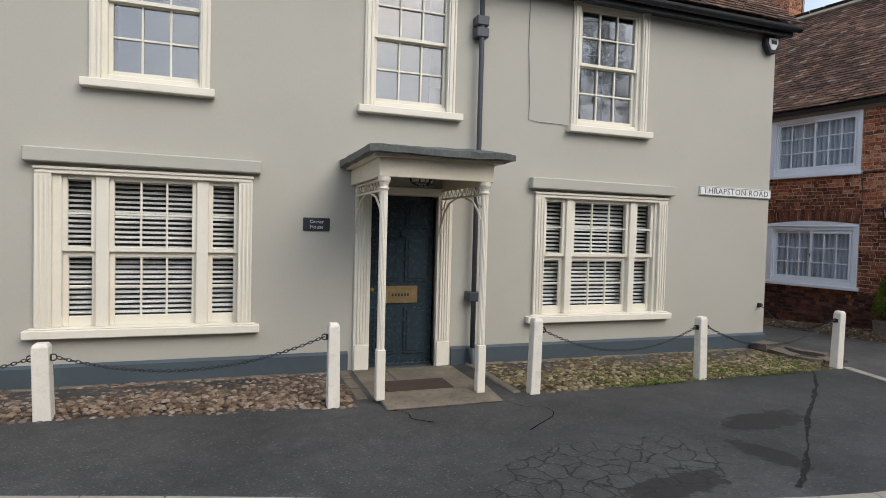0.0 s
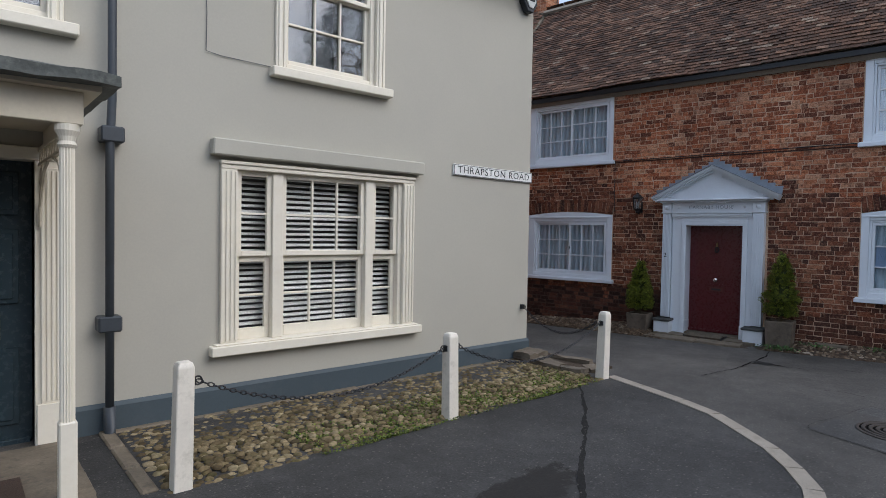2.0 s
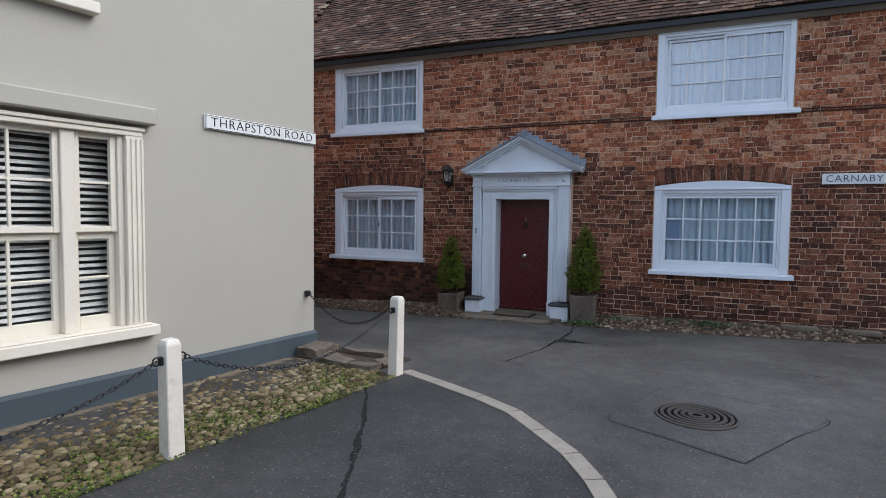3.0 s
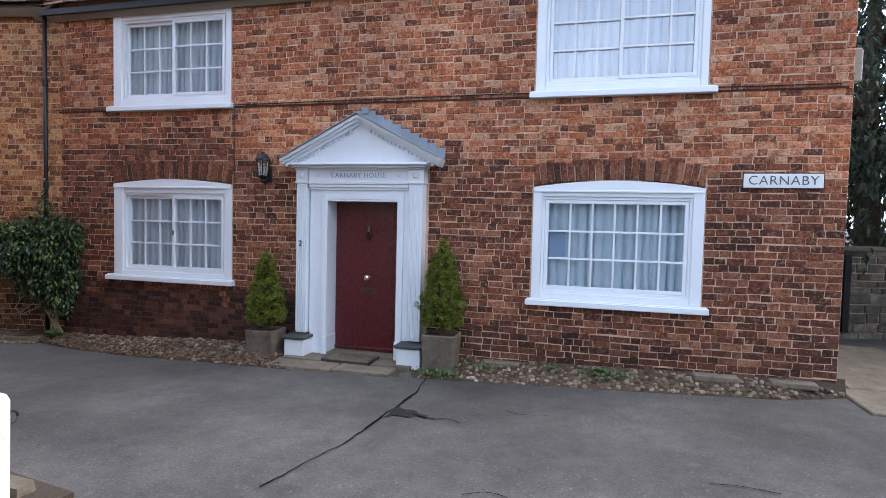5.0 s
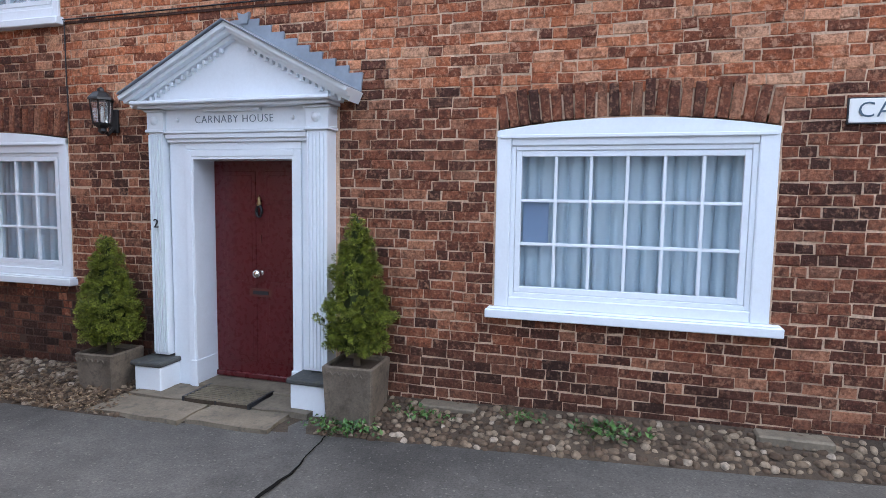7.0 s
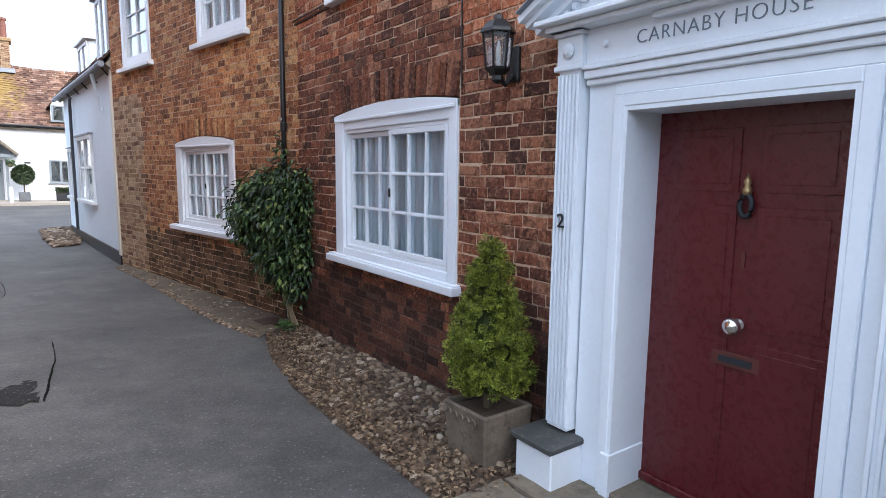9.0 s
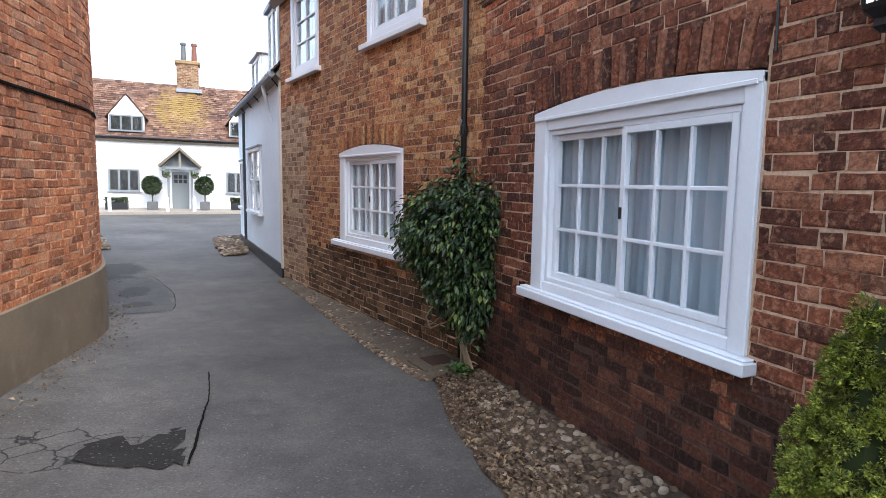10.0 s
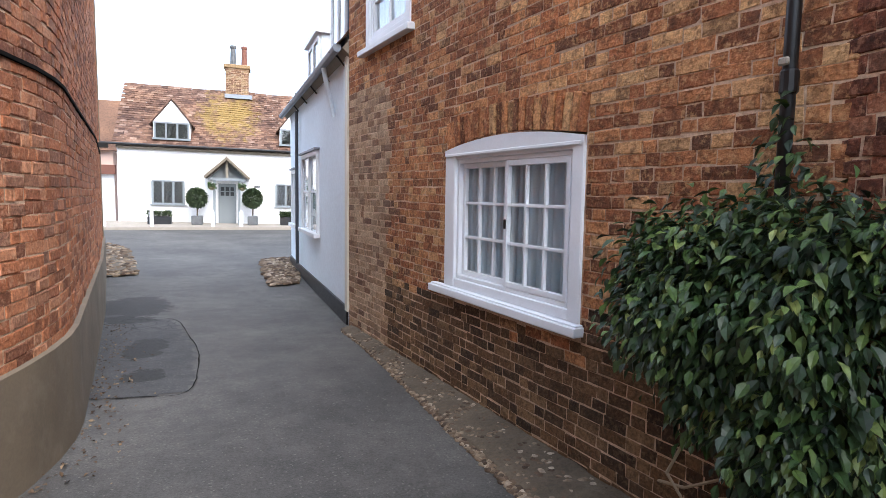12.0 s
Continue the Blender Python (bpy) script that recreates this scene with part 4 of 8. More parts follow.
def curtain(parent, x0, x1, z0, z1, y, material, seed, label, fold=0.10):
    """Gathered cloth: broad rounded pleats with deep narrow valleys between them."""
    n = int((x1 - x0) / 0.008)
    verts, faces = [], []
    for i in range(n + 1):
        x = x0 + (x1 - x0) * i / n
        bend = 1.4 * noise.noise((x * 3.1, seed * 1.7, 0)) + 0.7 * noise.noise((x * 9.0, seed * 1.7, 3))
        deep = 0.055 * (0.55 + 0.9 * abs(noise.noise((x * 5.0, seed * 2.3, 6))))
        d = deep * (2 * (1 - abs(math.sin(math.pi * x / fold + bend))) ** 2.2 - 0.8)
        lean = 0.012 * noise.noise((x * 4, seed, 9))
        verts += [(x + lean, y + d * 1.15, z0), (x + 0.4 * lean, y + d, (z0 + z1) / 2), (x, y + 0.75 * d, z1)]
        if i:
            k = 3 * i
            faces += [(k - 3, k, k + 1, k - 2), (k - 2, k + 1, k + 2, k - 1)]
    return raw("curtain", verts, faces, material, parent, label, smooth=True)


def arched_window(name, m, u0, u1, sill0, sill1, sill_z, top, rise, g, cols, rows, seed, label, cloth=CURTAIN, split=True, catch=True, paper=False, glass=GLASS):
    """A white timber window in brickwork: moulded frame, arched head board, sill, sliding sashes, curtains."""
    w = thing(name, m, label, "window", kind="structure")
    gx0, gx1, gz0, gz1 = g
    bm = bmesh.new()
    bx(bm, u0, gx0 - 0.035, -0.022, 0.11, sill_z, top)
    bx(bm, gx1 + 0.035, u1, -0.022, 0.11, sill_z, top)
    bx(bm, gx0 - 0.035, gx1 + 0.035, -0.016, 0.11, sill_z, gz0 - 0.035)
    bx(bm, gx0 - 0.035, gx1 + 0.035, -0.010, 0.11, gz1 + 0.035, top - 0.045)
    part("window_frame", bm, WHITE, w, bevel=0.006)
    bm = bmesh.new()
    bx(bm, gx0 - 0.035, gx0 - 0.002, 0.006, 0.11, gz0 - 0.035, gz1 + 0.035)
    bx(bm, gx1 + 0.002, gx1 + 0.035, 0.006, 0.11, gz0 - 0.035, gz1 + 0.035)
    bx(bm, gx0 - 0.002, gx1 + 0.002, 0.008, 0.11, gz1 + 0.002, gz1 + 0.035)
    bx(bm, gx0 - 0.002, gx1 + 0.002, 0.004, 0.11, gz0 - 0.035, gz0 - 0.002)
    part("inner_frame", bm, WHITE, w, bevel=0.004)
    n = 16
    head = [(u0 + (u1 - u0) * i / n, top + rise * (1 - (2 * i / n - 1) ** 2)) for i in range(n + 1)]
    part("head_board", prism([(u1, top - 0.045), (u0, top - 0.045)] + head, -0.026, 0.10), WHITE, w)
    part("head_bead", box(u0 + 0.02, u1 - 0.02, -0.034, -0.026, top - 0.055, top - 0.03), WHITE, w, bevel=0.004)
    bm = bmesh.new()
    bx(bm, sill0, sill1, -0.085, 0.10, sill_z - 0.075, sill_z - 0.012)
    bx(bm, sill0 + 0.012, sill1 - 0.012, -0.062, 0.10, sill_z - 0.012, sill_z)
    part("window_sill", bm, WHITE, w, bevel=0.006)
    if split:
        mid = (gx0 + gx1) / 2
        half = cols // 2
        pane_grid(w, gx0, mid + 0.02, gz0, gz1, half, rows, 0.062, seed=seed, glass=glass)
        pane_grid(w, mid - 0.02, gx1, gz0, gz1, cols - half, rows, 0.020, seed=seed + 1, glass=glass)
    else:
        pane_grid(w, gx0, gx1, gz0, gz1, cols, rows, 0.035, seed=seed, glass=glass)
    if catch:
        part("catch", box((gx0 + gx1) / 2 - 0.010, (gx0 + gx1) / 2 + 0.010, -0.012, 0.0, (gz0 + gz1) / 2 - 0.035, (gz0 + gz1) / 2 + 0.035), BLACK, w, bevel=0.003)
    mid = (gx0 + gx1) / 2
    curtain(w, gx0 - 0.08, mid + 0.02, gz0 - 0.08, gz1 + 0.1, 0.155, cloth, seed, "gathered pale curtain")
    curtain(w, mid - 0.02, gx1 + 0.08, gz0 - 0.08, gz1 + 0.1, 0.175, cloth, seed + 5, "gathered pale curtain")
    if paper:
        x = gx0 + (gx1 - gx0) / cols
        z = gz0 + (gz1 - gz0) / rows
        part("notice", box(gx0 + 0.05, x - 0.02, 0.060, 0.062, z + 0.02, gz1 - (gz1 - gz0) / rows - 0.02), PAPER, w, "blank pale blue notice behind the glass")
    return w


def fluted(bm, x0, x1, y_front, y_back, z0, z1, ribs):
    bx(bm, x0, x1, y_front, y_back, z0, z1)
    w = (x1 - x0) / (2 * ribs + 1)
    for i in range(ribs + 1):
        bx(bm, x0 + 2 * i * w, x0 + (2 * i + 1) * w, y_front - 0.012, y_front, z0 + 0.02, z1 - 0.02)


def tripartite(name, u0, u1, lights, label, seed):
    """A wide cream window of three sashes with reeded side boards, a hood above and louvred blinds inside."""
    w = thing(name, GM, label, "window", kind="structure")
    z0, z1 = 0.79, 2.375
    bm = bmesh.new()
    fluted(bm, u0, u0 + 0.14, -0.035, 0.16, z0, z1 - 0.07, 3)
    part("side_board", bm, CREAM, w, bevel=0.003)
    bm = bmesh.new()
    fluted(bm, u1 - 0.14, u1, -0.035, 0.16, z0, z1 - 0.07, 3)
    part("side_board", bm, CREAM, w, bevel=0.003)
    bm = bmesh.new()
    bx(bm, u0, u1, -0.04, 0.16, z1 - 0.07, z1 - 0.03)
    bx(bm, u0 - 0.01, u1 + 0.01, -0.055, 0.16, z1 - 0.03, z1)
    part("head_moulding", bm, CREAM, w, bevel=0.005)
    hood = prism([(u0 - 0.09, z1 + 0.035), (u1 + 0.085, z1 + 0.03), (u1 + 0.09, z1 + 0.165), (u0 - 0.085, z1 + 0.18)], -0.105, 0.02)
    part("hood", hood, RENDER, w, "grey rendered hood board above the window", bevel=0.012)
    bm = bmesh.new()
    bx(bm, u0 - 0.09, u1 + 0.09, -0.10, 0.15, 0.69, 0.775)
    bx(bm, u0 - 0.05, u1 + 0.05, -0.07, 0.15, 0.775, 0.79)
    part("window_sill", bm, CREAM, w, bevel=0.008)
    bm = bmesh.new()
    bx(bm, u0 + 0.14, lights[0][0] - 0.045, 0.0, 0.16, z0, z1 - 0.07)
    bx(bm, lights[0][1] + 0.045, lights[1][0] - 0.045, -0.005, 0.16, z0, z1 - 0.07)
    bx(bm, lights[1][1] + 0.045, lights[2][0] - 0.045, -0.005, 0.16, z0, z1 - 0.07)
    bx(bm, lights[2][1] + 0.045, u1 - 0.14, 0.0, 0.16, z0, z1 - 0.07)
    part("mullions", bm, CREAM, w, bevel=0.005)
    rng = random.Random(seed)
    for k, (a, b) in enumerate(lights):
        cols = 3 if k == 1 else 1
        pane_grid(w, a - 0.045, b + 0.045, 1.545, z1 - 0.07, cols, 2, 0.045, 0.02, CREAM, seed + k, 0.045, 0.045)
        pane_grid(w, a - 0.045, b + 0.045, z0, 1.59, cols, 2, 0.088, 0.02, CREAM, seed + k + 9, 0.045, 0.10)
        z = 0.86
        while z < z1 - 0.1:
            part("slat", box(a - 0.05, b + 0.05, 0.170, 0.212, z - 0.004, z + 0.004, m=Euler((radians(30 + rng.uniform(-3, 3)), 0, 0)).to_matrix()), SLAT, w)
            z += 0.052
    # Flat black sheet paints the room's shade between the slats.
    part("blind_backing", box(u0 + 0.1, u1 - 0.1, 0.30, 0.31, 0.75, z1), BLACK, w, "black sheet standing in for the unlit room behind the blinds")
    return w


def sash_window(name, u0, u1, sill0, sill1, g0, g1, label, seed, cols=3):
    w = thing(name, GM, label, "window", kind="structure")
    z0, z1 = 3.255, 4.88
    for a, b in ((u0, u0 + 0.10), (u1 - 0.10, u1)):
        bm = bmesh.new()
        bx(bm, a, b, -0.03, 0.16, z0, z1)
        bx(bm, a + 0.02, b - 0.045, -0.045, -0.03, z0, z1)
        bx(bm, a + 0.07, b - 0.005, -0.042, -0.03, z0, z1)
        part("side_board", bm, CREAM, w, bevel=0.003)
    part("head_moulding", box(u0 - 0.01, u1 + 0.01, -0.05, 0.16, z1, z1 + 0.06), CREAM, w, bevel=0.006)
    part("window_sill", box(sill0, sill1, -0.10, 0.15, z0 - 0.085, z0), CREAM, w, bevel=0.008)
    bm = bmesh.new()
    bx(bm, u0 + 0.10, g0 - 0.04, 0.02, 0.16, z0, z1)
    bx(bm, g1 + 0.04, u1 - 0.10, 0.02, 0.16, z0, z1)
    bx(bm, g0 - 0.04, g1 + 0.04, 0.022, 0.16, z0, z0 + 0.07)
    bx(bm, g0 - 0.04, g1 + 0.04, 0.022, 0.16, z1 - 0.06, z1)
    part("sash_box", bm, CREAM, w, bevel=0.004)
    pane_grid(w, g0 - 0.04, g1 + 0.04, 4.06, z1 - 0.06, cols, 2, 0.05, 0.02, CREAM, seed, 0.04, 0.04, SKYGLASS)
    pane_grid(w, g0 - 0.04, g1 + 0.04, z0 + 0.07, 4.10, cols, 2, 0.092, 0.02, CREAM, seed + 3, 0.04, 0.05, SKYGLASS)
    # Black sheet behind the sashes; the unlit room is put into its colour.
    part("room_shade", box(g0 - 0.1, g1 + 0.1, 0.9, 0.92, 3.0, 5.0), INK, w, "black sheet painted as the dark room behind the panes")
    return w


# ---- grey corner house ----
LLW = (-2.54, -0.54, [(-2.275, -2.07), (-1.865, -1.14), (-0.935, -0.725)])
LRW = (2.90, 4.975, [(3.10, 3.335), (3.525, 4.335), (4.52, 4.745)])
UPW = [(-2.09, -0.98, -2.16, -0.93, -1.895, -1.10), (0.655, 1.765, 0.583, 1.853, 0.815, 1.635), (3.385, 4.57, 3.335, 4.64, 3.55, 4.38)]
holes = [(LLW[0] + 0.01, LLW[1] - 0.01, 0.76, 2.37), (LRW[0] + 0.01, LRW[1] - 0.01, 0.76, 2.37), (0.70, 1.65, 0.10, 2.31)]
holes += [(a + 0.01, b - 0.01, 3.20, 4.90) for a, b, *_ in UPW]
wall_south = pierced("wall_south", [-6.0, 6.88], [0.0, 5.05], holes, 0.30, RENDER, GM, "smooth warm-grey painted render on the corner house")
tripartite("window_1", *LLW, "cream three-light sash window with white louvred blinds", 11)
tripartite("window_2", *LRW, "cream three-light sash window with white louvred blinds", 31)
for k, (a, b, c, d, e, f) in enumerate(UPW):
    sash_window("window_%d" % (k + 3), a, b, c, d, e, f, "cream twelve-pane sash window reflecting the sky", 51 + 7 * k)
bm = bmesh.new()
for a, b in ((-6.0, 0.53), (1.80, 6.905)):
    prism_pts = [(0.0, 0.0), (-0.028, 0.0), (-0.028, 0.395), (0.0, 0.425)]
    left = [bm.verts.new((a, y, z)) for y, z in prism_pts]
    right = [bm.verts.new((b, y, z)) for y, z in prism_pts]
    bm.faces.new(left)
    bm.faces.new(right[::-1])
    for i in range(4):
        bm.faces.new((left[i], right[i], right[(i + 1) % 4], left[(i + 1) % 4]))
ob = part("wall_plinth", bm, PLINTH)
ob.matrix_world = GM
tagged(ob, "slate-blue painted plinth along the foot of the grey wall", "plinth", kind="structure")
for name, dims in (("wall_east", (6.58, 6.88, 0.30, 2.6, 0.0, 5.05)), ("wall_west", (-6.0, -5.7, 0.30, 6.0, 0.0, 5.05)), ("wall_back", (-5.7, 6.58, 5.7, 6.0, 0.0, 5.05))):
    ob = part(name, box(*dims), RENDER)
    ob.matrix_world = GM
    tagged(ob, "plain grey rendered wall of the corner house", "wall", kind="structure")
ob = part("floor_upper", box(-5.7, 6.58, 0.36, 5.7, 2.62, 2.80), PLASTER)
ob.matrix_world = GM
tagged(ob, "plain floor between the storeys", "floor", kind="structure")
ob = part("floor_ground", box(-5.7, 6.58, 0.36, 5.7, 0.02, 0.14), PLASTER)
ob.matrix_world = GM
tagged(ob, "plain ground floor inside the corner house", "floor", kind="structure")
ob = part("ceiling", box(-5.7, 6.58, 0.36, 5.7, 5.0, 5.05), PLASTER)
ob.matrix_world = GM
tagged(ob, "plain ceiling inside the corner house", "ceiling", kind="structure")
tiled_roof("roof_south", GM @ pose(-6.2, -0.22, 5.02), 13.3, 4.4, 44, TILE, TILES1, "brown clay tiles on the corner house roof", 3, count=200, stretch=(9.0, 13.3))
back = tiled_roof("roof_north", GM @ pose(7.1, 6.2, 5.02, 0, 0, 180), 13.3, 4.4, 44, TILE, TILES1, "plain tiled far slope of the corner house", 4, gauge=0.3, tile=0.4)
gable = part("wall_gable", prism([(0, 5.05), (6.0, 5.05), (3.0, 7.95)], 0, 0.3), RENDER)
gable.matrix_world = GM @ pose(6.88, 0, 0, 0, 0, 90)
tagged(gable, "plain grey rendered gable of the corner house", "wall", kind="structure")
gut = thing("gutter", GM, "dark half-round gutter under the tiled eave", "gutter")
bm = bmesh.new()
prof = [(-0.27 + 0.06 * math.cos(a), 4.93 + 0.06 * math.sin(a)) for a in [math.pi + math.pi * i / 8 for i in range(9)]]
prof += [(y + (0.006 if y < -0.27 else -0.006), z + 0.004) for y, z in reversed(prof)]
la = [bm.verts.new((-6.2, y, z)) for y, z in prof]
lb = [bm.verts.new((7.05, y, z)) for y, z in prof]
bm.faces.new(la)
bm.faces.new(lb[::-1])
for i in range(len(prof)):
    bm.faces.new((la[i], lb[i], lb[(i + 1) % len(prof)], la[(i + 1) % len(prof)]))
part("trough", bm, IRON, gut)
part("fascia", box(-6.1, 6.98, -0.20, -0.17, 4.82, 5.0), IRON, gut)
part("soffit", box(-6.1, 6.98, -0.17, 0.0, 4.86, 4.88), PIPE, gut)

# door of the corner house
door = thing("door_1", GM, "closed dark teal six-panel front door with a large brass letter plate", "door", kind="structure")
bm = bmesh.new()
bx(bm, 0.77, 1.585, 0.13, 0.17, 0.17, 2.25)
part("door_leaf", bm, TEAL, door, bevel=0.003)
for a, b in ((0.85, 1.13), (1.225, 1.505)):
    for c, d in ((1.86, 2.17), (1.22, 1.76), (0.34, 0.90)):
        bm = bmesh.new()
        bx(bm, a, b, 0.106, 0.13, c, d)
        bx(bm, a + 0.035, b - 0.035, 0.094, 0.106, c + 0.035, d - 0.035)
        part("door_panel", bm, TEAL, door, bevel=0.010)
plate = part("letter_plate", box(0.965, 1.395, 0.112, 0.13, 0.955, 1.165), BRASS, door, "large aged brass letter plate", bevel=0.006)
part("letter_flap", box(1.03, 1.33, 0.104, 0.112, 1.005, 1.11), BRASS, plate, bevel=0.004)
for i in range(6):
    part("letter_bar", box(1.07 + 0.038 * i, 1.092 + 0.038 * i, 0.100, 0.104, 1.04, 1.075), INK, plate)
part("door_knocker", lathe([(0.0, -0.05), (0.02, -0.045), (0.028, -0.02), (0.02, 0.0), (0.024, 0.02), (0.0, 0.04)], 12, at=(1.18, 0.10, 1.80)), IRON, door, smooth=True)
part("door_knob", lathe([(0.0, -0.03), (0.022, -0.02), (0.03, 0.0), (0.022, 0.02), (0.0, 0.03)], 12, at=(0.825, 0.10, 1.12)), BRASS, door, smooth=True)
part("weather_bar", box(0.78, 1.575, 0.09, 0.13, 0.19, 0.235), TEAL, door, bevel=0.008)
part("threshold", box(0.70, 1.65, -0.06, 0.20, 0.10, 0.17), SLATE, door, bevel=0.008)
for a, b in ((0.585, 0.77), (1.585, 1.765)):
    bm = bmesh.new()
    fluted(bm, a + 0.035, b - 0.035, -0.06, 0.14, 0.50, 2.20, 3)
    bx(bm, a, b, -0.045, 0.0, 0.10, 2.25)
    bx(bm, a + 0.01, b - 0.01, -0.075, -0.045, 0.10, 0.50)
    part("door_pilaster", bm, CREAM, door, bevel=0.003)
part("door_head", box(0.585, 1.765, -0.06, 0.14, 2.25, 2.34), CREAM, door, bevel=0.006)

porch = thing("porch", GM, "cream timber porch with fluted posts and a lead-edged flat canopy", "porch")
for u in (0.590, 1.615):
    post = new("post")
    post.parent = porch
    bm = bmesh.new()
    o = -1.35
    bx(bm, u - 0.043, u + 0.043, o - 0.043, o + 0.043, 0.240, 0.72)
    part("base_block", bm, CREAM, post, bevel=0.008)
    bm = bmesh.new()
    seg = 32
    ring = [(0.037 if i % 2 else 0.031) for i in range(seg)]
    lo = [bm.verts.new((u + ring[i] * math.cos(2 * math.pi * i / seg), o + ring[i] * math.sin(2 * math.pi * i / seg), 0.72)) for i in range(seg)]
    hi = [bm.verts.new((v.co.x, v.co.y, 2.22)) for v in lo]
    for i in range(seg):
        bm.faces.new((lo[i], lo[(i + 1) % seg], hi[(i + 1) % seg], hi[i]))
    part("shaft", bm, CREAM, post)
    part("capital", lathe([(0.038, 2.21), (0.048, 2.225), (0.038, 2.245), (0.044, 2.27), (0.060, 2.30), (0.060, 2.335)], 20, at=(u, o, 0)), CREAM, post, smooth=False)
for dims in ((0.53, 1.685, -1.40, -1.35), (0.53, 0.575, -1.35, 0.0), (1.64, 1.685, -1.35, 0.0)):
    part("fascia", box(*dims, 2.335, 2.51), CANOPY, porch, bevel=0.004)
bm = bmesh.new()
bx(bm, 0.47, 1.76, -1.47, 0.0, 2.51, 2.545)
bx(bm, 0.575, 1.64, -1.35, 0.0, 2.46, 2.48)
part("soffit", bm, CANOPY, porch, "weathered cream boarding")
bm = bmesh.new()
va = [bm.verts.new(p) for p in ((0.40, -1.57, 2.537), (1.835, -1.57, 2.537), (1.835, 0.0, 2.537), (0.40, 0.0, 2.537))]
vb = [bm.verts.new(p) for p in ((0.40, -1.57, 2.600), (1.835, -1.57, 2.592), (1.835, 0.0, 2.612), (0.40, 0.0, 2.612))]
vc = [bm.verts.new(p) for p in ((0.56, -1.32, 2.645), (1.68, -1.32, 2.645), (1.74, 0.0, 2.66), (0.55, 0.0, 2.66))]
bm.faces.new(va[::-1])
bm.faces.new(vc)
for p, q in ((va, vb), (vb, vc)):
    for i in range(4):
        bm.faces.new((p[i], p[(i + 1) % 4], q[(i + 1) % 4], q[i]))
bmesh.ops.subdivide_edges(bm, edges=bm.edges[:], cuts=14, use_grid_fill=True)
for v in bm.verts:
    v.co += Vector((0.010 * noise.noise(v.co * 7), 0.010 * noise.noise(v.co * 7 + Vector((9, 0, 0))), 0.016 * noise.noise(v.co * 5 + Vector((0, 4, 0)))))
part("canopy_roof", bm, CANOPYLEAD, porch, "dark weathered lead roofing")
for u in (0.42, 1.76):
    part("wall_bracket", prism([(0, 2.44), (-0.07, 2.44), (-0.10, 2.50), (-0.10, 2.545), (0, 2.545)], u - 0.04, u + 0.06), CANOPY, porch).matrix_basis = pose(0, 0, 0)
for u in (0.590, 1.615):
    br = new("bracket")
    br.parent = porch
    bm = bmesh.new()
    bx(bm, u - 0.012, u + 0.012, -1.3, -0.06, 2.305, 2.33)
    bx(bm, u - 0.012, u + 0.012, -1.3, -0.06, 2.205, 2.225)
    part("rail", bm, CANOPY, br)
    bm = bmesh.new()
    for i in range(9):
        y = -1.25 + 0.130 * i
        tube([(u, y, 2.225), (u, y + 0.03, 2.265), (u, y + 0.0625, 2.305)], 0.008, 5, bm)
        tube([(u, y + 0.125, 2.225), (u, y + 0.095, 2.265), (u, y + 0.0625, 2.305)], 0.008, 5, bm)
    part("fretwork", bm, CANOPY, br)
    bm = bmesh.new()
    for y0, s in ((-1.3, 1), (-0.06, -1)):
        tube([(u, y0, 1.78), (u, y0 + s * 0.02, 1.92), (u, y0 + s * 0.12, 2.06), (u, y0 + s * 0.27, 2.16), (u, y0 + s * 0.50, 2.21)], 0.012, 6, bm)
        tube([(u, y0 + s * 0.01, 2.08), (u, y0 + s * 0.10, 2.12), (u, y0 + s * 0.16, 2.205)], 0.008, 5, bm)
    part("arch_brace", bm, CANOPY, br)
lamp = thing("porch_lamp", GM @ pose(1.16, -0.72, 2.46), "dark lantern hung under the porch ceiling", "lamp")
part("mount", lathe([(0.10, -0.02), (0.11, 0.0)], 16), BLACK, lamp)
part("shade", lathe([(0.05, -0.13), (0.11, -0.11), (0.135, -0.06), (0.125, -0.02)], 12), LAMPGLASS, lamp)
for k in range(6):
    a = 2 * math.pi * k / 6
    bm = tube([(0.135 * math.cos(a), 0.135 * math.sin(a), -0.02), (0.145 * math.cos(a), 0.145 * math.sin(a), -0.06), (0.12 * math.cos(a), 0.12 * math.sin(a), -0.115), (0.05 * math.cos(a), 0.05 * math.sin(a), -0.14)], 0.008, 5)
    part("bar", bm, BLACK, lamp)
step = thing("porch_step", GM, "worn stone porch floor and front slab", "step", kind="structure")
part("front_slab", prism([(-1.60, 0.205), (-1.60, 0.225), (-1.20, 0.265), (-1.20, 0.1)], 0.60, 1.76), STONE, step, bevel=0.008).matrix_basis = Matrix(((0, 1, 0, 0), (1, 0, 0, 0), (0, 0, 1, 0), (0, 0, 0, 1)))
for a, b, c, d in ((0.57, 1.15, -1.19, -0.63), (1.16, 1.78, -1.19, -0.80), (0.57, 0.95, -0.62, -0.07), (0.96, 1.78, -0.79, -0.07)):
    part("paving_slab", box(a, b, c, d, 0.02, 0.214 + 0.007 * (a > 1)), STONE, step, bevel=0.006)
ob = part("doormat", box(0.74, 1.45, -1.10, -0.70, 0.219, 0.236), MAT, bevel=0.006)
ob.matrix_world = GM
tagged(ob, "dark brown coir doormat on the porch floor", "doormat")

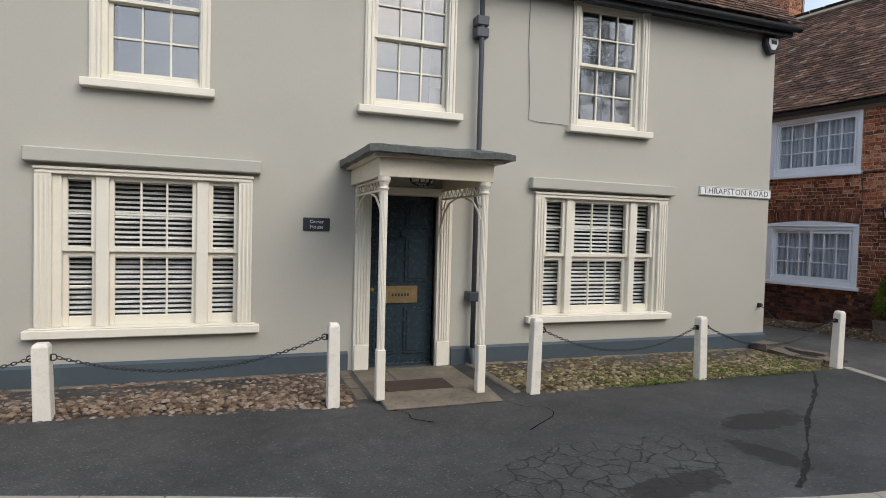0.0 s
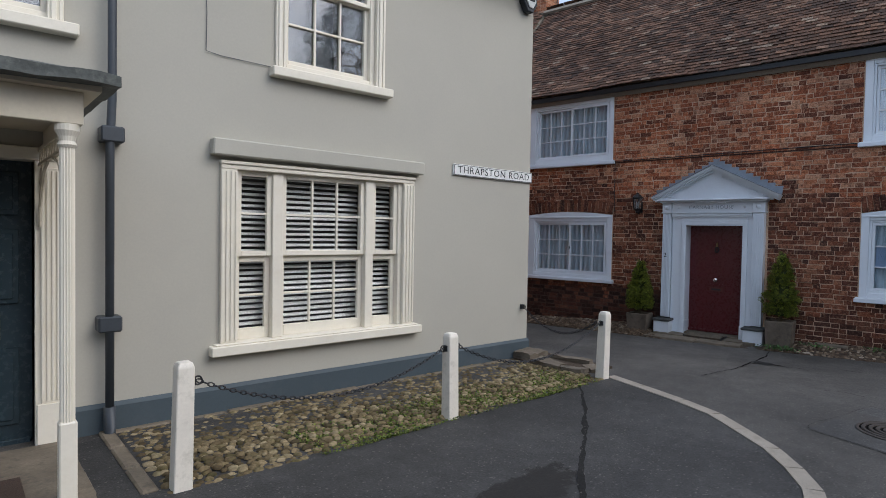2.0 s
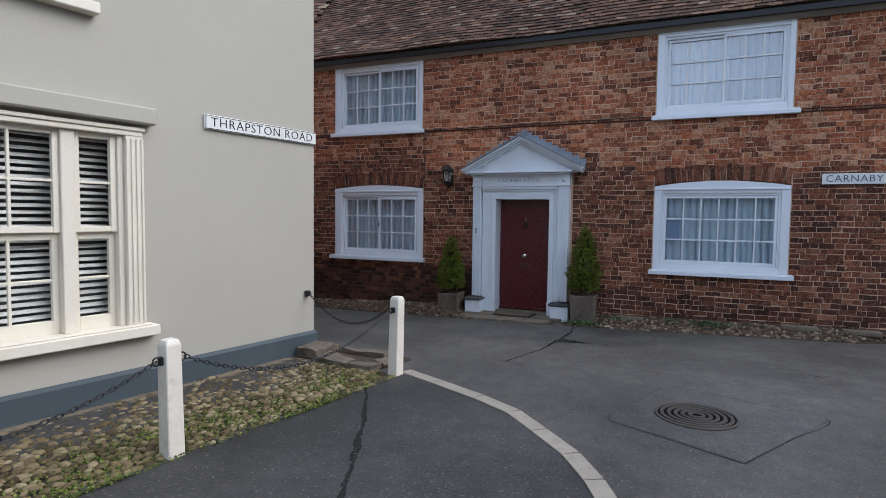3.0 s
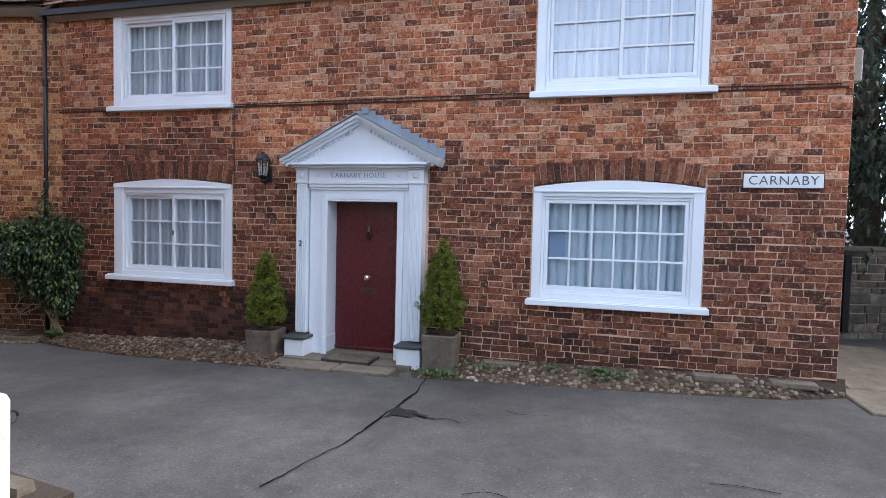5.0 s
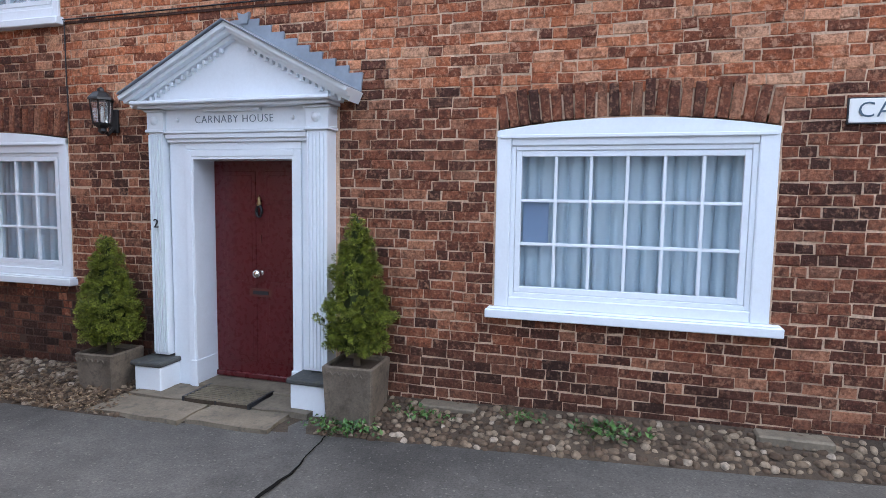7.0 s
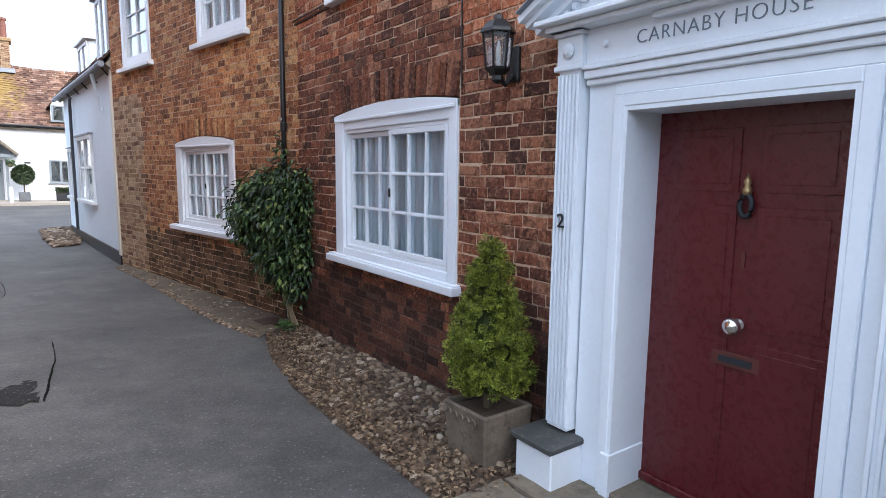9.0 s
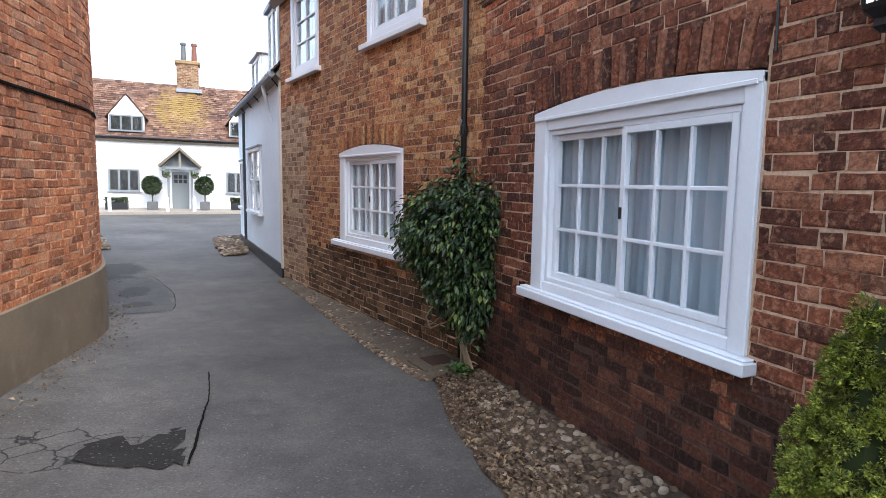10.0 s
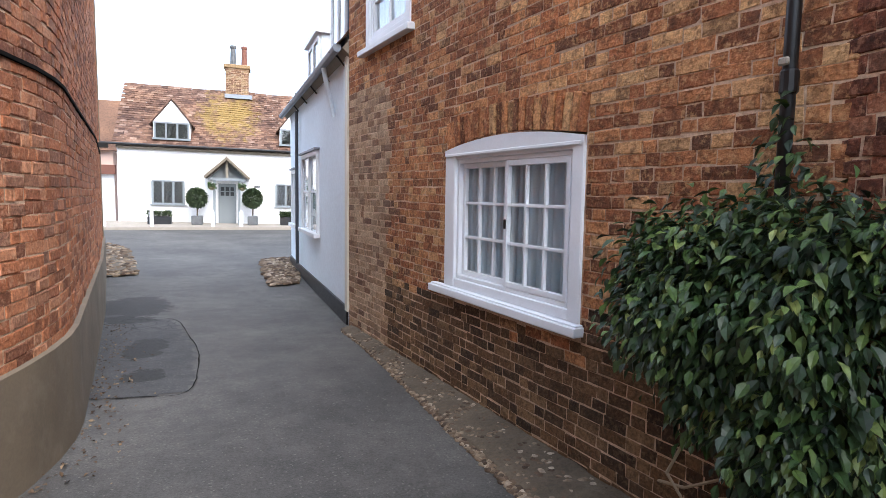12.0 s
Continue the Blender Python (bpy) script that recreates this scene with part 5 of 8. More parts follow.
# drainpipe, cable, plaque, sign, alarm on the grey wall
dp = thing("drainpipe", GM, "slate-painted cast-iron drainpipe fixed to the grey wall", "drainpipe")
part("pipe", tube([(2.045, -0.11, 0.30), (2.045, -0.11, 2.4), (2.06, -0.11, 2.75), (2.06, -0.11, 4.2), (2.055, -0.11, 4.75), (2.12, -0.2, 4.9)], 0.031, 12), PIPE, dp, smooth=True)
for z in (1.05, 2.48, 4.24, 4.38):
    part("collar", box(1.965 + 0.015 * (z > 2), 2.125 + 0.015 * (z > 2), -0.15, 0.0, z - 0.06, z + 0.06), PIPE, dp, bevel=0.012)
part("shoe", tube([(2.045, -0.11, 0.42), (2.045, -0.11, 0.24), (2.045, -0.18, 0.17)], 0.042, 12), PIPE, dp, smooth=True)
bm = tube([(2.75, -0.012, 4.86), (2.745, -0.012, 4.2), (2.78, -0.012, 3.6), (2.775, -0.012, 3.28), (2.9, -0.012, 3.262), (3.35, -0.012, 3.255)], 0.0035, 6)
ob = part("wall_cable", bm, LEAD)
ob.matrix_world = GM
tagged(ob, "thin grey cable clipped to the rendered wall", "cable")
pl = thing("house_plaque", GM @ pose(0.15, -0.012, 1.88), "black house-name plaque with pale lettering on the render", "plaque")
part("plate", box(-0.147, 0.147, -0.008, 0.012, -0.072, 0.072), INK, pl, bevel=0.004)
letters("Corner", 0.155, SILVERTEXT, pl, pose(0, -0.010, 0.027))
letters("House", 0.145, SILVERTEXT, pl, pose(0, -0.010, -0.030))
sg = thing("street_sign", GM @ pose(6.22, -0.015, 2.512, 0, 0.3, 0), "white street name sign with black capitals on the render", "street sign")
part("plate", box(-0.675, 0.675, -0.012, 0.012, -0.066, 0.066), SIGNW, sg, bevel=0.005)
bm = bmesh.new()
for d in ((-0.668, 0.668, 0.055, 0.060), (-0.668, 0.668, -0.060, -0.055), (-0.668, -0.663, -0.055, 0.055), (0.663, 0.668, -0.055, 0.055)):
    bx(bm, d[0], d[1], -0.015, -0.012, d[2], d[3])
part("border", bm, INK, sg)
letters("THRAPSTON ROAD", 1.22, INK, sg, pose(0, -0.014, 0), squeeze=0.92, thin=0.012, space=1.12)
al = thing("alarm_box", GM @ pose(6.73, -0.02, 4.72), "white and dark burglar alarm box under the eave", "alarm box")
part("case", prism([(-0.13, 0.11), (0.13, 0.11), (0.13, -0.02), (0.05, -0.14), (-0.05, -0.14), (-0.13, -0.02)], -0.07, 0.02), INK, al, bevel=0.012)
part("cover", prism([(-0.09, 0.085), (0.09, 0.085), (0.09, -0.0), (0.035, -0.085), (-0.035, -0.085), (-0.09, -0.0)], -0.085, -0.069), SIGNW, al, bevel=0.006)
part("label", box(-0.05, 0.05, -0.090, -0.084, -0.005, 0.05), INK, al)
ch = thing("chimney_stack", pose(16.6, 10.22, 0.6), "red brick chimney stack above the roofs", "chimney")
ob = part("shaft", box(-0.34, 0.34, -0.3, 0.3, 5.3, 8.3), MORTAR, ch)


def small_brick_stack(parent, x0, x1, y0, y1, z0, z1, material, seed, course=0.075):
    """Bricks on four faces of a stack, joined."""
    rng = random.Random(seed)
    verts, faces = [], []
    for cx, cy, ang, w in (((x0 + x1) / 2, y0, 0, x1 - x0), (x1, (y0 + y1) / 2, 90, y1 - y0), ((x0 + x1) / 2, y1, 180, x1 - x0), (x0, (y0 + y1) / 2, 270, y1 - y0)):
        z, row = z0 + course / 2, 0
        while z < z1:
            s = -w / 2
            while s < w / 2 - 0.02:
                e = min(w / 2, s + (0.215 if (row + int(s * 9)) % 2 else 0.1075))
                m = pose(cx, cy, 0, 0, 0, ang) @ pose((s + e) / 2, 0, z)
                n = len(verts)
                verts += [m @ Vector(v) for v in brick_verts(e - s - 0.01, course - 0.01, rng)]
                faces += [tuple(i + n for i in f) for f in BRICK_FACES]
                s = e
            z += course
            row += 1
    tagged(raw("bricks", verts, faces, material, parent), kind="stuff")


small_brick_stack(ch, -0.34, 0.34, -0.3, 0.3, 5.4, 8.3, BR3, 8)
an = thing("tv_aerial", pose(16.6, 9.78, 1.15), "thin metal television aerial beside the chimney", "aerial")
part("mast", tube([(0, 0, 4.5), (0, 0, 7.35)], 0.015, 6), IRON, an)
part("boom", tube([(-0.25, 0, 7.25), (0.25, 0.1, 7.28)], 0.010, 5), IRON, an)
for k in range(4):
    part("rod", tube([(-0.2 + 0.12 * k, -0.12, 7.26), (-0.2 + 0.12 * k, 0.16, 7.26)], 0.006, 5), IRON, an)

# ---- brick house: openings ----
B_LL = dict(u=(by(8.43), by(6.534)), sill=(by(8.53), by(6.48)), g=(by(8.245), by(6.665), 1.02, 2.02))
B_LR = dict(u=(by(2.585), by(0.787)), sill=(by(2.64), by(0.71)), g=(by(2.45), by(0.935), 1.03, 2.04))
B_UL = dict(u=(by(8.43), by(6.56)), sill=(by(8.50), by(6.51)), g=(by(8.26), by(6.66), 3.37, 4.37))
B_UR = dict(u=(by(2.60), by(0.81)), sill=(by(2.66), by(0.72)), g=(by(2.46), by(0.92), 3.36, 4.36))
bholes = []
for d, z0, z1 in ((B_LL, 0.90, 2.245), (B_LR, 0.90, 2.255), (B_UL, 3.22, 4.52), (B_UR, 3.22, 4.50)):
    bholes.append((d["u"][0], d["u"][1], z0, z1))
bholes.append((by(5.13), by(4.165), -0.05, 2.02))
wall_b = pierced("wall_brick_house", [0.0, 10.01], [-0.2, 4.72], bholes, 0.32, MORTAR, BM @ pose(0, 0, 0), "old red and brown brick front of the two-storey house")
arched_window("window_6", BM, *B_LL["u"], *B_LL["sill"], 0.92, 2.18, 0.065, B_LL["g"], 6, 3, 71, "white small-paned sliding sash window with drawn pale curtains")
arched_window("window_7", BM, *B_LR["u"], *B_LR["sill"], 0.92, 2.18, 0.075, B_LR["g"], 6, 3, 83, "white eighteen-pane window with pale curtains and a notice", split=False, catch=False, paper=True)
arched_window("window_8", BM, *B_UL["u"], *B_UL["sill"], 3.245, 4.52, 0.0, B_UL["g"], 6, 3, 91, "white upper sliding sash window with pale curtains", catch=False)
arched_window("window_9", BM, *B_UR["u"], *B_UR["sill"], 3.245, 4.50, 0.0, B_UR["g"], 6, 3, 97, "white upper sliding sash window reflecting blue sky", cloth=CURTAINW, catch=False, glass=SKYGLASS)
b2holes = [(b2(3.07), b2(1.31), 0.86, 2.12), (b2(2.21), b2(0.92), 3.27, 4.6), (b2(5.06), b2(3.86), 3.27, 4.6)]
wall_b2 = pierced("wall_brick_house_north", [0.0, 5.872], [-0.3, 4.72], b2holes, 0.32, MORTAR, B2M, "weathered brown brick wall along the lane")
arched_window("window_10", B2M, b2(3.07), b2(1.31), b2(3.26), b2(1.27), 0.89, 2.045, 0.075, (b2(2.87), b2(1.45), 1.0, 1.93), 6, 3, 101, "white small-paned window with an arched head and curtains")
arched_window("window_11", B2M, b2(2.21), b2(0.92), b2(2.31), b2(0.84), 3.31, 4.6, 0.0, (b2(2.08), b2(1.05), 3.43, 4.47), 4, 3, 107, "white upper small-paned window", catch=False, split=False)
arched_window("window_12", B2M, b2(5.06), b2(3.86), b2(5.17), b2(3.77), 3.31, 4.6, 0.0, (b2(4.93), b2(3.99), 3.43, 4.47), 2, 3, 113, "white upper window with large panes reflecting blue sky", catch=False, split=False, glass=SKYGLASS)
plain_wall("wall_gable_brick", 13.64, -0.52, 19.3, -0.52, -0.2, 4.72, 0.3, MORTAR, "plain brick gable wall")
plain_wall("wall_back_brick", 19.3, -0.2, 19.3, 16.0, -0.2, 4.72, 0.3, MORTAR, "plain brick back wall")
plain_wall("wall_end_brick", 19.0, 15.4, 12.6, 15.4, -0.3, 4.72, 0.3, MORTAR, "plain brick end wall")
tagged(part("ceiling_brick_house", box(13.75, 19.0, -0.2, 15.3, 4.64, 4.70), PLASTER), "plain ceiling inside the brick house", "ceiling", kind="structure")
tagged(part("floor_brick_house", box(13.75, 19.0, -0.2, 15.3, 2.66, 2.82), PLASTER), "plain floor between the storeys", "floor", kind="structure")
tiled_roof("roof_brick_house", Matrix.Translation((13.12, 9.75, 4.62)) @ pose(0, 0, 0, 0, 0, -90), 10.5, 4.6, 44, TILE, TILES1, "dark brown clay tiled roof of the brick house", 5, count=300, stretch=(1.0, 5.5), sag=0.07)
tiled_roof("roof_brick_house_back", Matrix.Translation((19.6, -0.6, 4.62)) @ pose(0, 0, 0, 0, 0, 90), 16.0, 4.6, 44, TILE, TILES1, "plain far slope of the brick house roof", 6, gauge=0.3, tile=0.4)
tiled_roof("roof_brick_house_north", BRICK2.frame_at() @ pose(-0.1, -0.2, 4.66), 5.9, 4.6, 44, TILE, TILES1, "dark brown clay tiled roof above the lane", 7, gauge=0.15, tile=0.2)
tagged(part("eave_board", box(-0.1, 10.1, -0.16, -0.02, 4.52, 4.60), BLACK), "dark eave board under the tiles", "eave", kind="structure").matrix_world = BM
tagged(part("eave_board", box(0.0, 5.7, -0.16, -0.02, 4.62, 4.70), BLACK), "dark eave board under the tiles", "eave", kind="structure").matrix_world = B2M
tagged(part("string_course", box(0.0, 9.97, -0.014, 0.0, 3.180, 3.20), BRD), "dark projecting brick string course", "string course", kind="structure").matrix_world = BM

# ---- portal ----
po = thing("door_surround", BM, "white painted classical door surround with fluted pilasters and pediment", "door surround", kind="structure")
L0, L1, R0, R1 = by(5.515), by(5.35), by(4.045), by(3.85)
for a, b in ((L0, L1), (R0, R1)):
    bm = bmesh.new()
    fluted(bm, a + 0.012, b - 0.012, -0.14, 0.02, 0.33, 2.20, 5)
    part("pilaster", bm, WHITE, po, bevel=0.002)
    bm = bmesh.new()
    bx(bm, a - 0.008, b + 0.008, -0.165, 0.02, 2.20, 2.225)
    bx(bm, a, b, -0.150, 0.02, 2.225, 2.365)
    bx(bm, a - 0.008, b + 0.008, -0.175, 0.02, 2.365, 2.385)
    bx(bm, a - 0.020, b + 0.020, -0.200, 0.02, 2.385, 2.42)
    part("capital", bm, WHITE, po, bevel=0.004)
    x = (a + b) / 2
    part("rosette", lathe([(0.012, 0.0), (0.035, 0.004), (0.04, 0.012), (0.02, 0.03), (0.0, 0.034)], 8), WHITE, po).matrix_basis = pose(x, -0.150, 2.295, 90)
    bm = bmesh.new()
    bx(bm, a - 0.05, b + 0.05, -0.31, 0.02, -0.05, 0.27)
    part("plinth_block", bm, WHITE, po, bevel=0.008)
    bm = bmesh.new()
    bx(bm, a - 0.075, b + 0.065, -0.335, 0.0, 0.272, 0.312)
    part("plinth_cap", bm, SLATE, po, "mossy dark slate cap", bevel=0.010)
bm = bmesh.new()
O0, O1 = by(5.125), by(4.17)
bx(bm, L1, O0 - 0.06, -0.085, 0.02, 0.0, 2.19)
bx(bm, O1 + 0.06, R0, -0.085, 0.02, 0.0, 2.19)
bx(bm, O0 - 0.06, O0, -0.105, 0.02, 0.0, 2.06)
bx(bm, O1, O1 + 0.06, -0.105, 0.02, 0.0, 2.06)
bx(bm, O0, O1, -0.105, 0.02, 2.005, 2.06)
bx(bm, O0 - 0.06, O1 + 0.06, -0.095, 0.02, 2.06, 2.12)
part("architrave", bm, WHITE, po, bevel=0.005)
bm = bmesh.new()
bx(bm, L1 - 0.0, R0 + 0.0, -0.115, 0.02, 2.12, 2.15)
bx(bm, L1 - 0.0, R0 + 0.0, -0.135, 0.02, 2.15, 2.19)
bx(bm, L1 - 0.0, R0 + 0.0, -0.150, 0.02, 2.19, 2.215)
part("frieze_moulding", bm, WHITE, po, bevel=0.005)
fr = part("frieze", box(L1, R0, -0.12, 0.02, 2.215, 2.385), WHITE, po, bevel=0.003)
letters("CARNABY HOUSE", 0.72, INKGREY, fr, pose((L1 + R0) / 2, -0.123, 2.297), squeeze=1.05, thin=0.016, space=1.12)
for x in (L1 + 0.12, R0 - 0.12):
    part("boss", lathe([(0.0, -0.0), (0.02, 0.004), (0.014, 0.018), (0.0, 0.022)], 10), WHITE, fr).matrix_basis = pose(x, -0.12, 2.30, 90)
part("keyblock", box((L1 + R0) / 2 - 0.26, (L1 + R0) / 2 + 0.26, -0.165, -0.12, 2.357, 2.384), WHITE, po, bevel=0.004)
P0, P1, PM, PZ = by(5.66), by(3.65), by(4.655), 2.955
bm = bmesh.new()
bx(bm, L0 - 0.03, R1 + 0.03, -0.22, 0.02, 2.385, 2.412)
bx(bm, L0 - 0.06, R1 + 0.06, -0.27, 0.02, 2.412, 2.44)
part("cornice", bm, WHITE, po, bevel=0.006)
part("tympanum", prism([(P0 + 0.08, 2.44), (P1 - 0.08, 2.44), (PM, PZ - 0.045)], -0.13, 0.02), WHITE, po)
for side, xa, xb in ((1, P0, PM), (-1, P1, PM)):
    for depth, lo, hi in ((-0.28, 0.012, 0.045), (-0.24, -0.014, 0.012), (-0.18, -0.046, -0.014)):
        za, zb = 2.44, PZ
        t = Vector((xb - xa, zb - za)).normalized()
        nrm = Vector((-t.y, t.x)) * (1 if t.x > 0 else -1)
        o = [Vector((xa, za)) + nrm * lo, Vector((xb, zb + lo / t.y * 0 + lo / abs(t.x))), Vector((xb, zb + hi / abs(t.x))), Vector((xa, za)) + nrm * hi]
        part("raking_cornice", prism([(p.x, p.y) for p in o], depth, 0.02), WHITE, po)
    for i in range(16):
        f = 0.10 + 0.78 * i / 15
        x, z = xa + (xb - xa) * f, 2.44 + (PZ - 2.44) * f - 0.072
        part("dentil", box(x - 0.012, x + 0.012, -0.165, -0.13, z - 0.014, z + 0.016), WHITE, po)
    part("lead_cover", prism([(xa, 2.44 + 0.052), (xb, PZ + 0.058), (xb, PZ + 0.066), (xa, 2.44 + 0.060)], -0.31, 0.02), LEADBLUE, po, "thin lead capping")
    for i in range(9):
        x0, x1 = PM + (xa - PM) * i / 9, PM + (xa - PM) * (i + 1) / 9
        z0, z1 = PZ + 0.05 + (2.44 - PZ) * i / 9, PZ + 0.05 + (2.44 - PZ) * (i + 1) / 9
        tooth = [(x0, z0 - 0.05), (x0, z0 + 0.085), (x1 + 0.2 * (x1 - x0), z0 + 0.085), (x1, z1 - 0.05)]
        part("lead_flashing", prism(tooth if side < 0 else tooth[::-1], -0.020 - 0.001 * i, 0.0), LEADBLUE, po, "stepped pale lead flashing on the brick")
part("finial", prism([(PM - 0.035, PZ + 0.10), (PM + 0.035, PZ + 0.10), (PM + 0.055, PZ + 0.19), (PM, PZ + 0.17), (PM - 0.055, PZ + 0.19)], -0.035, 0.0), LEADBLUE, po)
num = letters("2", 0.045, INK, po, pose((L0 + L1) / 2 - 0.01, -0.158, 1.447), depth=0.008, label="black house number", name="house_number")

bd = thing("door_2", BM, "closed oxblood-red panelled door with a bright round knob", "door", kind="structure")
part("jamb_lining", box(O0 - 0.02, O0 + 0.02, -0.10, 0.19, 0.10, 2.02), WHITE, bd)
part("jamb_lining", box(O1 - 0.02, O1 + 0.02, -0.10, 0.19, 0.10, 2.02), WHITE, bd)
part("jamb_lining", box(O0 + 0.02, O1 - 0.02, -0.10, 0.19, 1.985, 2.02), WHITE, bd)
part("jamb_base", box(O0 - 0.03, O0 + 0.028, -0.12, 0.16, 0.05, 0.30), WHITE, bd, bevel=0.004)
part("jamb_base", box(O1 - 0.028, O1 + 0.03, -0.12, 0.16, 0.05, 0.30), WHITE, bd, bevel=0.004)
part("door_leaf", box(O0 + 0.02, O1 - 0.02, 0.16, 0.21, 0.10, 1.985), RED, bd, bevel=0.003)
for c, d in ((1.62, 1.90), (1.02, 1.56), (0.26, 0.96)):
    for a, b in ((O0 + 0.11, (O0 + O1) / 2 - 0.045), ((O0 + O1) / 2 + 0.045, O1 - 0.11)):
        bm = bmesh.new()
        bx(bm, a, b, 0.153, 0.16, c, d)
        bx(bm, a + 0.035, b - 0.035, 0.149, 0.153, c + 0.035, d - 0.035)
        part("door_panel", bm, RED, bd, bevel=0.003)
xm = (O0 + O1) / 2
part("door_knob", lathe([(0.03, 0.0), (0.028, 0.008), (0.012, 0.015), (0.012, 0.03), (0.035, 0.045), (0.042, 0.065), (0.030, 0.085), (0.0, 0.092)], 18), SILVER, bd, "polished metal knob", smooth=True).matrix_basis = pose(xm, 0.155, 1.035, 90)
kn = part("door_knocker", lathe([(0.0, -0.02), (0.018, -0.01), (0.022, 0.01), (0.012, 0.03), (0.02, 0.045), (0.012, 0.06), (0.0, 0.085)], 10, at=(xm, 0.14, 1.62)), BRASS, bd, "dark metal knocker", smooth=True)
bm = bmesh.new()
tube([(xm + 0.026 * math.sin(2 * math.pi * i / 16), 0.135, 1.565 + 0.048 * math.cos(2 * math.pi * i / 16)) for i in range(17)], 0.012, 6, bm)
part("ring", bm, IRON, kn, smooth=True)
part("keyhole", box(xm - 0.008, xm + 0.008, 0.150, 0.156, 1.29, 1.36), COPPER, bd)
lp = part("letter_plate", box(xm - 0.11, xm + 0.11, 0.148, 0.156, 0.83, 0.90), COPPER, bd, bevel=0.003)
part("slot", box(xm - 0.075, xm + 0.075, 0.144, 0.148, 0.85, 0.88), INK, lp)
part("weather_bar", box(O0 + 0.02, O1 - 0.02, 0.135, 0.16, 0.105, 0.15), RED, bd, bevel=0.006)
part("threshold", box(O0 - 0.02, O1 + 0.02, -0.10, 0.25, -0.02, 0.098), STONE, bd, bevel=0.006)

lt = thing("wall_lantern", BM @ pose(by(5.99), 0, 2.20), "black coach lantern with clear glass on the brick wall", "lantern")
part("back_plate", box(-0.05, 0.05, -0.03, 0.0, 0.02, 0.22), BLACK, lt, bevel=0.006)
part("arm", tube([(0, -0.02, 0.06), (0, -0.08, 0.0), (0, -0.14, 0.05)], 0.016, 8), BLACK, lt)
part("base", lathe([(0.012, 0.0), (0.035, 0.02), (0.03, 0.045), (0.07, 0.075), (0.075, 0.09)], 6, at=(0, -0.14, 0)), BLACK, lt)
part("glass", lathe([(0.065, 0.09), (0.085, 0.28)], 6, at=(0, -0.14, 0)), LAMPGLASS, lt)
for k in range(6):
    a = 2 * math.pi * k / 6
    part("glazing_bar", tube([(0.068 * math.cos(a), -0.14 + 0.068 * math.sin(a), 0.09), (0.088 * math.cos(a), -0.14 + 0.088 * math.sin(a), 0.28)], 0.007, 5), BLACK, lt)
part("bulb", lathe([(0.01, 0.09), (0.014, 0.1), (0.014, 0.2), (0.004, 0.235)], 10, at=(0, -0.14, 0)), SIGNW, lt, "white candle bulb", smooth=True)
part("lid", lathe([(0.105, 0.28), (0.10, 0.30), (0.06, 0.345), (0.03, 0.355), (0.025, 0.38), (0.0, 0.395)], 6, at=(0, -0.14, 0)), BLACK, lt)
sg = thing("street_sign", BM @ pose(by(0.065), -0.016, 2.262), "white name sign with blue-grey capitals on brick", "street sign")
part("plate", box(-0.365, 0.365, -0.012, 0.010, -0.072, 0.072), SIGNW, sg, bevel=0.004)
part("frame", box(-0.372, 0.372, -0.006, 0.014, -0.079, 0.079), INK, sg)
letters("CARNABY", 0.64, INKBLUE, sg, pose(0, -0.0145, 0), squeeze=0.98, thin=0.006, space=1.08)
ob = part("wall_cable", tube([(0.0, -0.02, 3.225), (3.2, -0.02, 3.215), (6.5, -0.02, 3.235), (9.9, -0.02, 3.225)], 0.007, 5), BLACK)
ob.matrix_world = BM
tagged(ob, "black cable clipped along the string course", "cable")
ob = part("wall_cable", tube([(by(6.5), -0.018, 3.2), (by(6.5), -0.018, 2.75), (by(6.49), -0.018, 2.25)], 0.006, 5), BLACK)
ob.matrix_world = BM
tagged(ob, "black cable dropping down the brickwork", "cable")
mb = thing("meter_box", Matrix.Translation((13.55, -0.55, 3.45)), "small grey utility box on the brick gable", "utility box")
part("case", box(-0.05, 0.05, -0.10, 0.03, -0.17, 0.17), KERB, mb, bevel=0.012)
part("door", box(-0.04, 0.04, -0.106, -0.10, -0.15, 0.15), SIGNW, mb, bevel=0.004)
dp = thing("drainpipe", B2M, "black cast-iron drainpipe between the two brick walls", "drainpipe")
part("pipe", tube([(b2(0.06), -0.06, 0.05), (b2(0.06), -0.06, 4.6)], 0.028, 12), BLACK, dp, smooth=True)
for z in (0.5, 2.15, 3.6):
    part("collar", lathe([(0.030, -0.05), (0.036, -0.04), (0.036, 0.04), (0.030, 0.05)], 12, at=(b2(0.06), -0.06, z)), BLACK, dp)
part("clip", box(b2(0.088), b2(0.045), -0.104, -0.084, 2.212, 2.245), KERB, dp, "pale chipped pipe clip", bevel=0.006)


# ---- brick building on the other side of the lane ----
LEFT = Line([(9.28, 7.1), (9.52, 8.6), (9.72, 9.9), (9.85, 10.75), (9.92, 11.25), (9.945, 11.6), (9.935, 11.95), (9.89, 12.3), (9.82, 12.65), (9.04, 16.65), (8.1, 20.9)])
LM = LEFT.frame_at(0)


